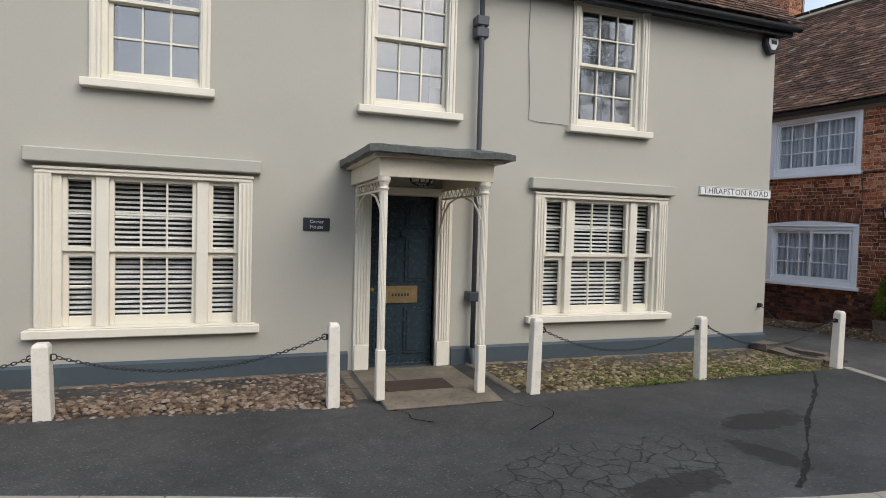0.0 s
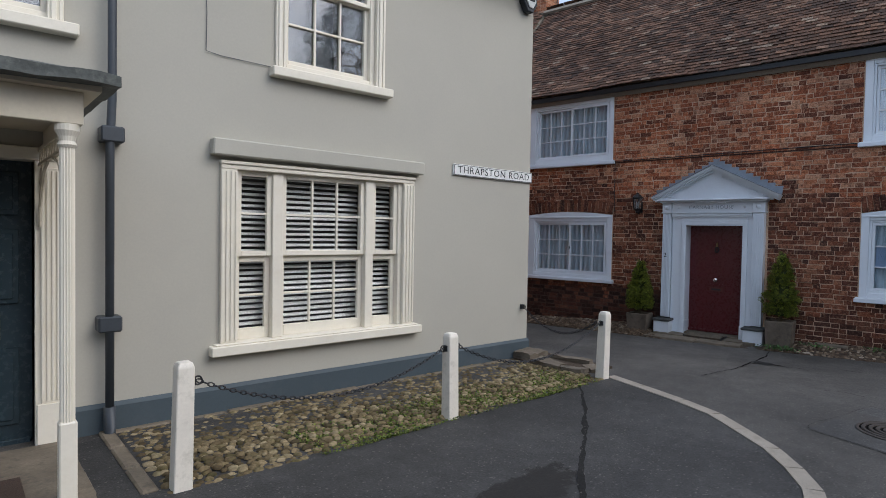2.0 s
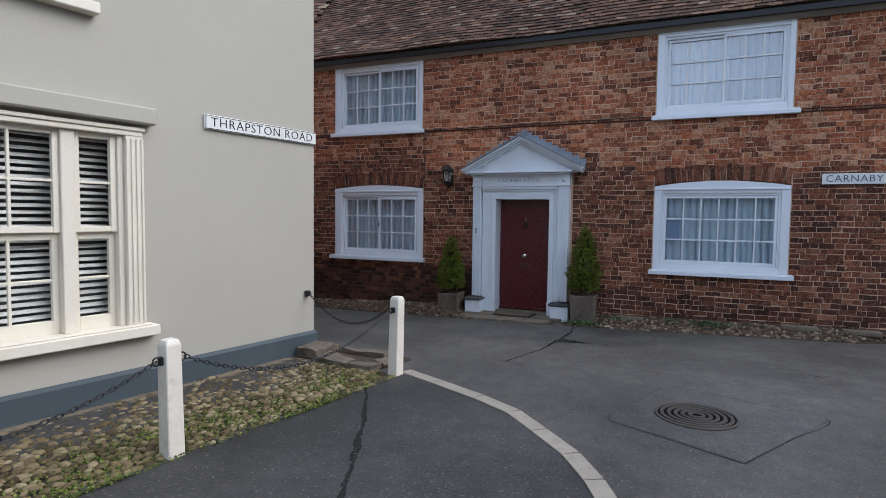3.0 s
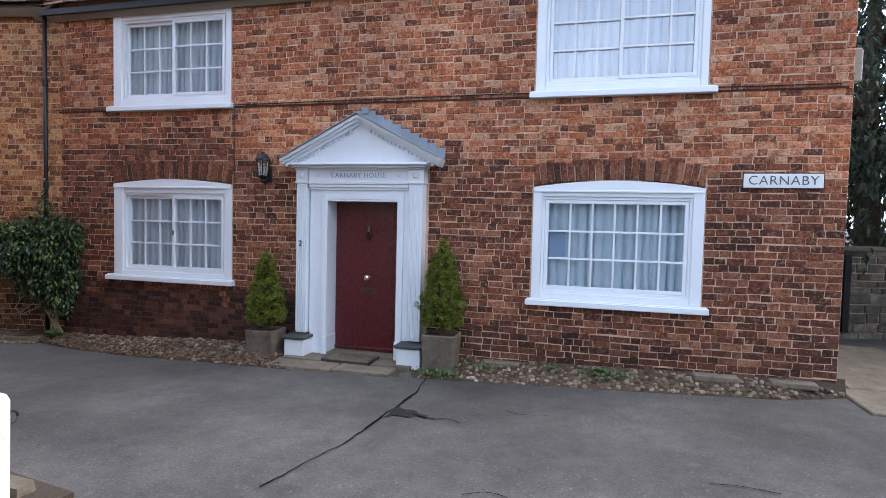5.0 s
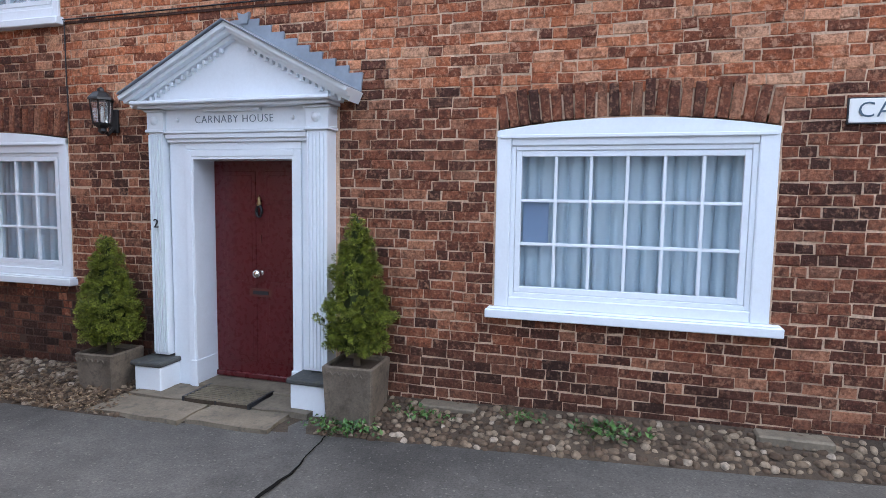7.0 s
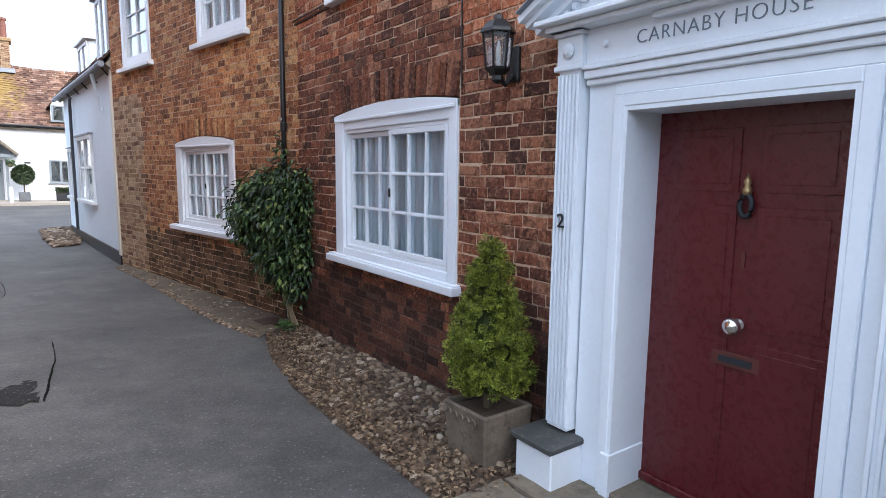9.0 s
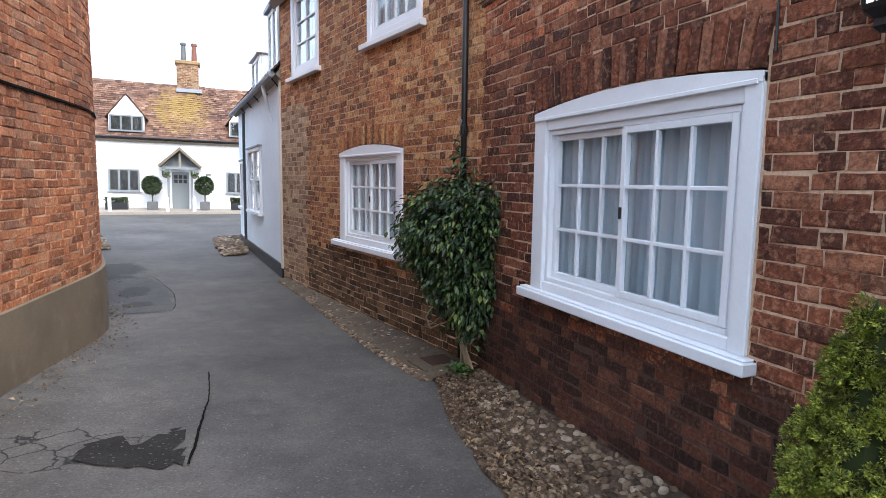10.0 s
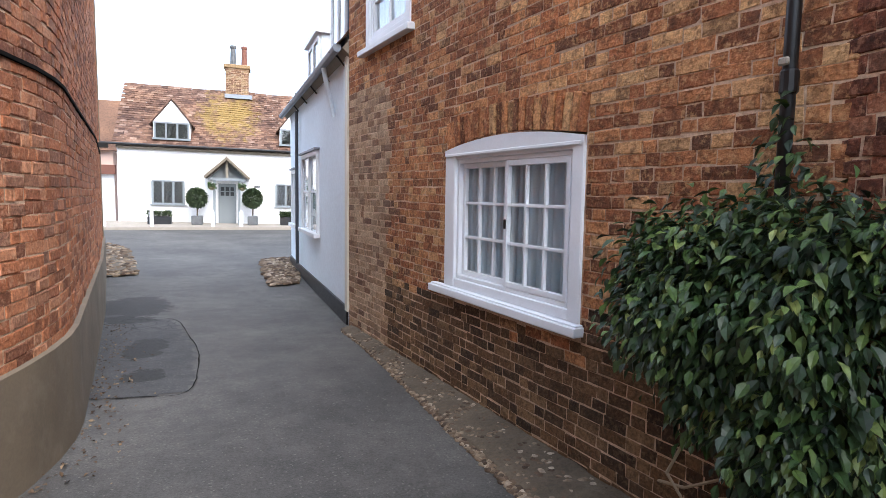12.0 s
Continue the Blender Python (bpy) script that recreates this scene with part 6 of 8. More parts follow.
def poly_wall(name, line, z0, z1, thick, material, label, proud=0.0):
    """A wall that follows a bent line."""
    bm = bmesh.new()
    rows = []
    for i, s in enumerate(line.c):
        q, t, n = line.at(max(0.0, s - 1e-4))
        q2, t2, n2 = line.at(min(line.length, s + 1e-4))
        n = (n + n2).normalized()
        f, b = q - n * proud, q + n * thick
        rows.append([bm.verts.new(p) for p in ((f.x, f.y, z0), (f.x, f.y, z1), (b.x, b.y, z1), (b.x, b.y, z0))])
    for a, b in zip(rows, rows[1:]):
        for i in range(4):
            bm.faces.new((a[i], b[i], b[(i + 1) % 4], a[(i + 1) % 4]))
    bm.faces.new(rows[0])
    bm.faces.new(rows[-1][::-1])
    return tagged(part(name, bm, material), label, "wall", kind="structure")


wall_left = poly_wall("wall_lane_brick", LEFT, -0.3, 5.6, 0.3, MORTAR, "orange-red brick wall bulging along the lane")
poly_wall("wall_lane_plinth", LEFT, -0.3, 0.72, 0.2, CEMENT, "cement-rendered plinth of the lane wall", proud=0.045)
poly_wall("string_course_lane", LEFT, 2.347, 2.368, 0.1, TAR, "dark projecting course in the lane wall", proud=0.022)
plain_wall("wall_lane_back", 8.1, 20.9, 2.0, 19.0, -0.3, 5.6, 0.3, CEMENT, "plain end wall of the lane building")
dh = thing("wall_hook", LEFT.frame_at(11.9) @ pose(0, 0, 2.42), "small dark iron bracket on the lane wall", "bracket")
part("stub", box(-0.05, 0.05, -0.16, 0.0, -0.05, 0.03), BLACK, dh, bevel=0.006)

# ---- pale blue-white house along the lane ----
WL = Line([(11.84, 21.9), (11.90, 20.6), (12.26, 15.28)])
WM = Line([(11.90, 20.6), (12.26, 15.28)]).frame_at()
wh = thing("rendered_house", Matrix(), "pale blue-white roughcast cottage with a black plinth beside the lane", "house")
wx = lambda y: (20.6 - y) / 0.9975


def lay(ob, m):
    ob.matrix_basis = m
    return ob


w1 = poly_wall("wall", WL, -0.2, 3.55, 0.3, PALEBLUE, "pale blue-white roughcast render", proud=0.0)
for key in ("category", "kind"):
    del w1[key]
w1.parent = wh
w2 = poly_wall("plinth", WL, -0.2, 0.17, 0.1, BLACK, "black painted foot", proud=0.03)
for key in ("category", "kind"):
    del w2[key]
w2.parent = wh
lay(part("corner_board", box(wx(15.36), wx(15.22), -0.035, 0.2, 0.12, 3.6), CREAM, wh), WM)
for y0, y1, z0, z1 in ((19.5, 17.6, 0.98, 2.38), (21.3, 20.35, 0.98, 2.15)):
    wi = new("window")
    wi.parent = wh
    wi.matrix_basis = WM if y0 < 20 else Line([(11.84, 21.9), (11.90, 20.6)]).frame_at(1.3014)
    a, b = wx(y0), wx(y1)
    bm = bmesh.new()
    bx(bm, a, a + 0.08, -0.05, 0.05, z0, z1)
    bx(bm, b - 0.08, b, -0.05, 0.05, z0, z1)
    bx(bm, a + 0.08, b - 0.08, -0.05, 0.05, z1 - 0.08, z1)
    bx(bm, (a + b) / 2 - 0.05, (a + b) / 2 + 0.05, -0.045, 0.05, z0, z1 - 0.08)
    bx(bm, a + 0.08, b - 0.08, -0.02, 0.03, (z0 + z1) / 2 - 0.02, (z0 + z1) / 2 + 0.02)
    part("frame", bm, WHITE, wi, bevel=0.005)
    part("sill", box(a - 0.06, b + 0.06, -0.11, 0.03, z0 - 0.07, z0), WHITE, wi, bevel=0.006)
    part("hood", box(a - 0.05, b + 0.05, -0.09, 0.02, z1, z1 + 0.035), LEADBLUE, wi)
    part("pane", box(a + 0.08, b - 0.08, -0.008, -0.004, z0, z1 - 0.08), GLASS, wi).visible_shadow = False
    part("blind", box(a + 0.08, b - 0.08, -0.003, -0.001, z0, z1 - 0.08), CURTAINW, wi)
lay(part("downpipe", tube([(wx(20.0), -0.07, 0.2), (wx(20.0), -0.07, 2.2), (wx(19.95), -0.07, 3.3)], 0.035, 8), PIPE, wh), WM)
lay(part("gutter", tube([(-1.35, -0.17, 3.42), (5.45, -0.17, 3.47)], 0.055, 8), LEADBLUE, wh), WM)
for k in range(5):
    lay(part("gutter_bracket", tube([(0.6 + 1.15 * k, -0.23, 3.47), (0.6 + 1.15 * k, -0.12, 3.42), (0.6 + 1.15 * k, -0.02, 3.3)], 0.014, 5), BLACK, wh), WM)
lay(part("eave_brace", tube([(wx(16.2), -0.02, 2.75), (wx(16.2), -0.10, 3.1), (wx(16.1), -0.18, 3.4)], 0.035, 6), PALEBLUE, wh), WM)
rf = tiled_roof("roof_rendered_house", WM @ pose(-1.5, -0.16, 3.50), 7.0, 3.6, 50, TILE, TILES1, "brown tiled roof of the pale house", 12, gauge=0.15, tile=0.2)
for y0, y1, z0, z1, dd, cheek, capping in ((19.3, 18.0, 3.66, 4.40, 0.16, PALEBLUE, WHITE), (16.7, 15.6, 3.70, 4.85, 0.12, LEADDARK, LEADBLUE)):
    dm = thing("dormer", WM, "boarded roof dormer with a white window above the pale house", "dormer")
    a, b = wx(y0), wx(y1)
    part("cheeks", box(a, b, dd - 0.06, 1.6, z0 - 0.2, z1), cheek, dm, bevel=0.01)
    part("roof", prism([(a - 0.07, z1 - 0.03), (b + 0.07, z1 - 0.03), (b + 0.07, z1 + 0.035), ((a + b) / 2, z1 + 0.06), (a - 0.07, z1 + 0.035)], dd - 0.16, 1.9), capping, dm)
    part("roof_lead", prism([(a - 0.05, z1 + 0.03), (b + 0.05, z1 + 0.03), ((a + b) / 2, z1 + 0.075)], dd - 0.13, 1.9), LEAD, dm)
    bm = bmesh.new()
    for c, d in ((a + 0.02, a + 0.10), ((a + b) / 2 - 0.04, (a + b) / 2 + 0.04), (b - 0.10, b - 0.02)):
        bx(bm, c, d, dd - 0.10, dd - 0.06, z0, z1 - 0.04)
    bx(bm, a + 0.10, b - 0.10, dd - 0.095, dd - 0.06, z0, z0 + 0.08)
    bx(bm, a + 0.10, b - 0.10, dd - 0.095, dd - 0.06, z1 - 0.12, z1 - 0.04)
    part("window_frame", bm, WHITE, dm, bevel=0.006)
    for c, d in ((a + 0.10, (a + b) / 2 - 0.04), ((a + b) / 2 + 0.04, b - 0.10)):
        part("pane", box(c, d, dd - 0.075, dd - 0.068, z0 + 0.08, z1 - 0.12), SKYGLASS, dm)
stub = thing("chimney_stack", WM @ pose(wx(17.2), 1.3, 0), "small brick chimney behind the dormers of the pale house", "chimney")
part("shaft", box(-0.22, 0.22, -0.22, 0.22, 4.4, 5.75), MORTAR, stub)
small_brick_stack(stub, -0.22, 0.22, -0.22, 0.22, 4.4, 5.75, BRB, 27)
part("chimney_pot", lathe([(0.11, 5.75), (0.09, 6.05), (0.11, 6.1), (0.09, 6.12)], 10), TERRACOTTA, stub)
ob = plain_wall("wall_rendered_end", 12.26, 15.28, 12.9, 15.33, -0.2, 3.55, 0.2, PALEBLUE, "narrow return of the pale rendered wall")

# ---- thatch-toned tiled cottage across the far road ----
CY = 33.5
CM = pose(0, CY, 0, 0, 0.9, 0) @ pose(0, 0, 0.12)
co = thing("cottage", CM, "long white limewashed cottage with a mottled tiled roof and dormers", "house")


def cottage_window(a, b, z0, z1, lights, y=-0.02):
    wi = new("window")
    wi.parent = co
    bm = bmesh.new()
    w = (b - a) / lights
    bx(bm, a - 0.03, b + 0.03, y - 0.03, y + 0.04, z1, z1 + 0.06)
    for k in range(lights + 1):
        bx(bm, a + k * w - 0.04, a + k * w + 0.04, y - 0.03, y + 0.04, z0, z1)
    bx(bm, a - 0.04, b + 0.04, y - 0.028, y + 0.04, z0 - 0.03, z0 + 0.03)
    part("frame", bm, SAGE, wi)
    part("sill", box(a - 0.1, b + 0.1, y - 0.08, y + 0.03, z0 - 0.07, z0 - 0.03), SAGE, wi)
    for k in range(lights):
        part("pane", box(a + k * w + 0.04, a + (k + 1) * w - 0.04, y - 0.004, y + 0.002, z0 + 0.03, z1), GLASS, wi)
        # Grey sheet close behind the glass paints the dim room.
        part("lining", box(a + k * w + 0.04, a + (k + 1) * w - 0.04, y + 0.006, y + 0.010, z0 + 0.03, z1), LEAD, wi)
        bm = bmesh.new()
        xa, xb, za, zb = a + k * w + 0.04, a + (k + 1) * w - 0.04, z0 + 0.03, z1
        rise = 1.25 * (xb - xa)
        for q in range(-2, 8):
            zc = za + q * 0.17
            for f0, f1 in ((zc, zc + rise), (zc + rise, zc)):
                pts = [(xa + (xb - xa) * i / 12, f0 + (f1 - f0) * i / 12) for i in range(13)]
                pts = [p for p in pts if za <= p[1] <= zb]
                if len(pts) > 1:
                    tube([(p[0], y - 0.010, p[1]) for p in (pts[0], pts[-1])], 0.009, 4, bm)
        part("lead_lattice", bm, SLATE, wi)


part("wall", box(5.72, 14.6, 0.0, 4.4, -0.4, 3.62), LIMEWASH, co, bevel=0.02)
part("plinth", box(5.70, 14.6, -0.03, 0.0, -0.4, 0.14), BLACK, co)
part("gable", prism([(0.0, 3.6), (4.4, 3.6), (2.2, 6.0)], 0, 9.2), LIMEWASH, co).matrix_basis = Matrix(((0, 1, 0, 5.80), (1, 0, 0, 0), (0, 0, 1, 0), (0, 0, 0, 1)))
cottage_window(6.98, 8.13, 1.12, 2.0, 3)
cottage_window(11.75, 12.9, 1.12, 2.0, 3)
cr = tiled_roof("cottage_roof", CM @ pose(5.72, -0.28, 3.42), 9.14, 3.75, 47, TILE2, TILES1, "mottled orange and yellow-lichened tiled roof", 15, gauge=0.13, tile=0.24, sag=0.10, thick=0.03)
tiled_roof("cottage_roof_back", CM @ pose(14.8, 4.68, 3.42, 0, 0, 180), 9.05, 3.2, 47, TILE2, TILES1, "far slope of the cottage roof", 16, gauge=0.4, tile=0.5)
part("gutter", tube([(5.1, -0.32, 3.42), (14.6, -0.32, 3.42)], 0.05, 6), IRON, co)
for x0, x1 in ((7.02, 8.42), (11.85, 13.2)):
    d = new("dormer")
    d.parent = co
    xm = (x0 + x1) / 2
    part("front", prism([(x0 + 0.02, 3.68), (x1 - 0.02, 3.68), (x1 - 0.02, 4.35), (xm, 5.22), (x0 + 0.02, 4.35)], -0.10, 2.2), LIMEWASH, d)
    for s, xe in ((-1, x0 - 0.12), (1, x1 + 0.12)):
        part("roof_slope", prism([(xe, 4.20), (xm, 5.24), (xm, 5.29), (xe, 4.25)], -0.15, 2.4), TILE, d)
    bm = bmesh.new()
    w = (x1 - x0 - 0.16) / 3
    for k in range(4):
        bx(bm, x0 + 0.08 + k * w - 0.035, x0 + 0.08 + k * w + 0.035, -0.14, -0.09, 3.72, 4.34)
    bx(bm, x0 + 0.05, x1 - 0.05, -0.145, -0.09, 4.30, 4.36)
    bx(bm, x0 + 0.0, x1 - 0.0, -0.18, -0.07, 3.66, 3.73)
    part("window_frame", bm, SAGE, d)
    for k in range(3):
        part("pane", box(x0 + 0.08 + k * w + 0.035, x0 + 0.08 + (k + 1) * w - 0.035, -0.118, -0.113, 3.73, 4.32), GLASS, d)
        # Dark sheet behind each dormer pane, painted as the unlit inside.
        part("lining", box(x0 + 0.08 + k * w + 0.035, x0 + 0.08 + (k + 1) * w - 0.035, -0.109, -0.104, 3.73, 4.32), SLATE, d)
stack = new("chimney")
stack.parent = co
part("shaft", box(9.64, 10.58, 1.82, 2.58, 5.0, 7.15), MORTAR, stack)
small_brick_stack(stack, 9.64, 10.58, 1.82, 2.58, 5.0, 7.05, BRC, 18)
part("cap", box(9.56, 10.66, 1.74, 2.66, 7.05, 7.22), BRC, stack, bevel=0.03)
part("flashing", box(9.60, 10.74, 1.68, 1.80, 5.75, 5.92), LEADBLUE, stack)
for x, mt in ((9.93, LEAD), (10.40, TERRACOTTA)):
    part("chimney_pot", lathe([(0.15, 7.2), (0.13, 7.3), (0.105, 7.95), (0.135, 8.0), (0.135, 8.08), (0.10, 8.1)], 12, at=(x, 2.2, 0)), mt, stack)
cd = new("door")
cd.parent = co
part("leaf", box(9.45, 10.14, -0.05, 0.0, 0.12, 2.0), SAGE, cd, "grey-green painted door")
for k in range(3):
    part("plank", box(9.53 + 0.19 * k, 9.70 + 0.19 * k, -0.062, -0.05, 0.2, 1.40), SAGE, cd)
for i in range(3):
    for j in range(2):
        part("pane", box(9.54 + 0.19 * i, 9.68 + 0.19 * i, -0.058, -0.052, 1.50 + 0.20 * j, 1.66 + 0.20 * j), INK, cd)
pc = new("porch")
pc.parent = co
for x in (9.30, 10.24):
    part("post", box(x, x + 0.09, -0.75, -0.66, 0.05, 2.10), SAGE, pc)
part("tie_beam", box(9.10, 10.55, -0.78, -0.66, 2.10, 2.22), SAGE, pc)
for s, xe in ((1, 9.0), (-1, 10.64)):
    part("porch_roof", prism([(xe, 2.18), (9.82, 2.93), (9.82, 3.06), (xe - 0.06 * s, 2.26)], -0.95, 0.0), STONE, pc)
part("king_post", box(9.77, 9.87, -0.77, -0.67, 2.22, 2.92), OAKGREY, pc)
part("porch_gable", prism([(9.15, 2.22), (10.5, 2.22), (9.82, 2.9)], -0.4, -0.36), SAGE, pc)
tagged(part("number_plate", box(10.85, 11.08, -0.02, 0.0, 1.88, 1.94), INK), "small dark number plate on the white wall", "plaque").matrix_world = CM
neighbour = thing("neighbour_house", pose(2.2, 36.0, 0.1), "pale pink and white cottage end beyond the lane", "house")
part("wall", box(-5, 2.9, 0, 4, -0.3, 3.3), PINKWASH, neighbour)
part("roof", prism([(-0.4, 3.2), (4.4, 3.2), (2.0, 5.6)], -5.2, 3.2), TILE, neighbour).matrix_basis = Matrix(((0, 1, 0, 0), (1, 0, 0, 0), (0, 0, 1, 0), (0, 0, 0, 1)))
part("jetty", box(-5, 3.0, -0.25, 0, 2.2, 2.6), TERRACOTTA, neighbour)
part("lower_wall", box(-5, 2.92, -0.02, 0.0, 0.0, 2.2), LIMEWASH, neighbour)
fk = thing("far_pavement", Matrix(), "pale flush pavement in front of the white cottage", "pavement", kind="structure")
verts = []
for i in range(21):
    x = -10 + 2 * i
    z = ground_z(x, 31.8) + 0.02
    verts += [(x, 31.5, z - 0.02), (x, 31.5, z + 0.08), (x, 33.6, z + 0.1 + 0.12 * smooth(12.0, 5.5, x)), (x, 31.7, z + 0.09)]
raw("slab", verts, [f for i in range(20) for f in ((4 * i, 4 * i + 4, 4 * i + 5, 4 * i + 1), (4 * i + 1, 4 * i + 5, 4 * i + 7, 4 * i + 3), (4 * i + 3, 4 * i + 7, 4 * i + 6, 4 * i + 2))], KERB, fk)


def ball_tree(x, y, z, r, name="topiary_tree", stem=0.75):
    t = thing(name, pose(x, y, z), "clipped ball-headed topiary in a square grey pot", "topiary", "topiary by the cottage door")
    part("pot", box(-0.2, 0.2, -0.2, 0.2, 0, 0.36), LEAD, t, bevel=0.02)
    part("trunk", tube([(0, 0, 0.3), (0.01, 0, 0.6), (0, 0, stem + 0.1)], 0.03, 6), BARK, t)
    rng = random.Random(int(x * 10))
    pts = []
    for _ in range(2600):
        v = Vector((rng.gauss(0, 1), rng.gauss(0, 1), rng.gauss(0, 1))).normalized()
        pts.append((v * r * rng.uniform(0.7, 1.03) + Vector((0, 0, stem + r * 0.9)), v))
    leaves("crown", pts, 0.10, BOXLEAF, t, 3)


for x, r in ((8.72, 0.36), (10.82, 0.36)):
    ball_tree(x, 32.7, ground_z(x, 32.5) + 0.13, r)
for x, w in ((7.35, 0.42), (12.2, 0.3)):
    tr = thing("planter_trough", pose(x, 32.8, ground_z(x, 32.6) + 0.12), "dark trough planter with low clipped shrubs", "planter")
    part("trough", box(-w, w, -0.2, 0.2, 0, 0.34), IRON, tr, bevel=0.02)
    rng = random.Random(4)
    leaves("shrub", [((rng.uniform(-w, w), rng.uniform(-0.2, 0.2), rng.uniform(0.3, 0.5)), (0, -0.4, 0.8)) for _ in range(350)], 0.12, BOXLEAF, tr, 6)
for x in (7.2, 9.35, 10.4, 5.6):
    bo = thing("bollard", pose(x, 31.9, ground_z(x, 31.9) + 0.1), "short white painted bollard at the pavement edge", "bollard", "bollards by the cottage")
    part("shaft", lathe([(0.07, 0), (0.065, 0.55), (0.04, 0.62), (0.0, 0.63)], 10), LIMEWASH, bo)
for s, x in ((-1, 9.25), (1, 10.4)):
    hb = thing("hanging_basket", CM @ pose(x, -0.7, 1.85), "small hanging basket of green leaves on the porch", "hanging basket", "porch baskets")
    part("basket", lathe([(0.02, -0.14), (0.12, -0.08), (0.14, 0.0)], 10), VINE, hb)
    part("chain", tube([(0, 0, 0.0), (0, 0.0, 0.25)], 0.006, 5), IRON, hb)
    rng = random.Random(9)
    leaves("foliage", [((rng.uniform(-0.15, 0.15), rng.uniform(-0.15, 0.15), rng.uniform(-0.1, 0.12)), (0, -0.5, 0.5)) for _ in range(120)], 0.1, WEED, hb, 8)


# ---- posts and chains ----
def white_post(x, y, h, lean, rings, wide=1.0):
    z = ground_z(x, y)
    p = thing("chain_post", pose(x, y, z - 0.02, lean[0], lean[1], -9), "white painted timber post with a chamfered top", "post", "posts with chains by the grey house")
    bm = bmesh.new()
    w = 0.055 * wide
    a = [bm.verts.new((sx * w, sy * w, 0)) for sx, sy in ((-1, -1), (1, -1), (1, 1), (-1, 1))]
    b = [bm.verts.new((sx * (w - 0.005), sy * (w - 0.005), h - 0.03)) for sx, sy in ((-1, -1), (1, -1), (1, 1), (-1, 1))]
    c = [bm.verts.new((sx * w * 0.68, sy * w * 0.68, h + 0.0)) for sx, sy in ((-1, -1), (1, -1), (1, 1), (-1, 1))]
    for u, v in ((a, b), (b, c)):
        for i in range(4):
            bm.faces.new((u[i], u[(i + 1) % 4], v[(i + 1) % 4], v[i]))
    bm.faces.new(c)
    bm.faces.new(a[::-1])
    part("shaft", bm, POSTW, p, bevel=0.006)
    for s in rings:
        e = part("eye_bolt", box(s * 0.056 - 0.012, s * 0.056 + 0.012, -0.02, 0.02, h - 0.15, h - 0.10), IRON, p, bevel=0.003)
        part("ring", tube([(s * (0.082 + 0.026 * math.cos(k * math.pi / 6)), 0.0, h - 0.125 + 0.026 * math.sin(k * math.pi / 6)) for k in range(13)], 0.006, 5), IRON, e)
    return Vector((x, y, z + h - 0.145))


def chain(p, q, sag, seed):
    ch = thing("chain", Matrix(), "rusty dark iron chain slung between posts", "chain", "chains by the grey house")
    n = max(8, round(((q - p).length * 1.03) / 0.036))
    pts = [p.lerp(q, i / n) - Vector((0, 0, 4 * sag * (i / n) * (1 - i / n))) for i in range(n + 1)]
    shared = None
    for i in range(n):
        a, b = pts[i], pts[i + 1]
        t = (b - a).normalized()
        side = t.cross(Vector((0, 0, 1))).normalized()
        up = side.cross(t)
        w, v = (side, up) if i % 2 else (up, -side)
        mid = (a + b) / 2
        if shared is None:
            link = part("link", tube([(0.025 * math.cos(k * math.pi / 4), 0.012 * math.sin(k * math.pi / 4), 0) for k in range(9)], 0.0042, 4), IRON, ch)
            shared = link.data
        else:
            link = new("link", shared)
            link.parent = ch
        link.matrix_basis = Matrix(((t.x, w.x, v.x, mid.x), (t.y, w.y, v.y, mid.y), (t.z, w.z, v.z, mid.z), (0, 0, 0, 1)))


tops = [white_post(*POSTS[0], 0.66, (0, -2.0), (-1, 1), 1.2), white_post(*POSTS[1], 0.80, (0, -0.5), (-1,)), white_post(*POSTS[2], 0.80, (0, 1.2), (1,)), white_post(*POSTS[3], 0.755, (0, -0.8), (-1, 1)), white_post(*POSTS[4], 0.765, (0.5, 1.2), (-1, 1))]
ex = Vector((0.09, -0.014, 0))
chain(tops[0] + ex, tops[1] - ex, 0.20, 1)
chain(tops[0] - ex - Vector((2.6, -0.62, 0)), tops[0] - ex, 0.22, 2)
chain(tops[2] + ex, tops[3] - ex, 0.24, 3)
chain(tops[3] + ex, tops[4] - ex, 0.26, 4)
hook = GM @ Vector((6.77, -0.05, 0.845))
chain(tops[4] + Vector((0.0, 0.08, 0)), hook, 0.22, 5)
hk = thing("wall_hook", GM @ pose(6.77, -0.02, 0.845), "small iron ring plate on the grey wall", "hook")
part("plate", box(-0.03, 0.03, -0.012, 0.02, -0.03, 0.03), IRON, hk, bevel=0.004)
part("ring", tube([(0.022 * math.cos(k * math.pi / 6), -0.03, 0.022 * math.sin(k * math.pi / 6)) for k in range(13)], 0.005, 5), IRON, hk)

# ---- cobble beds ----
ginv = GM.inverted()


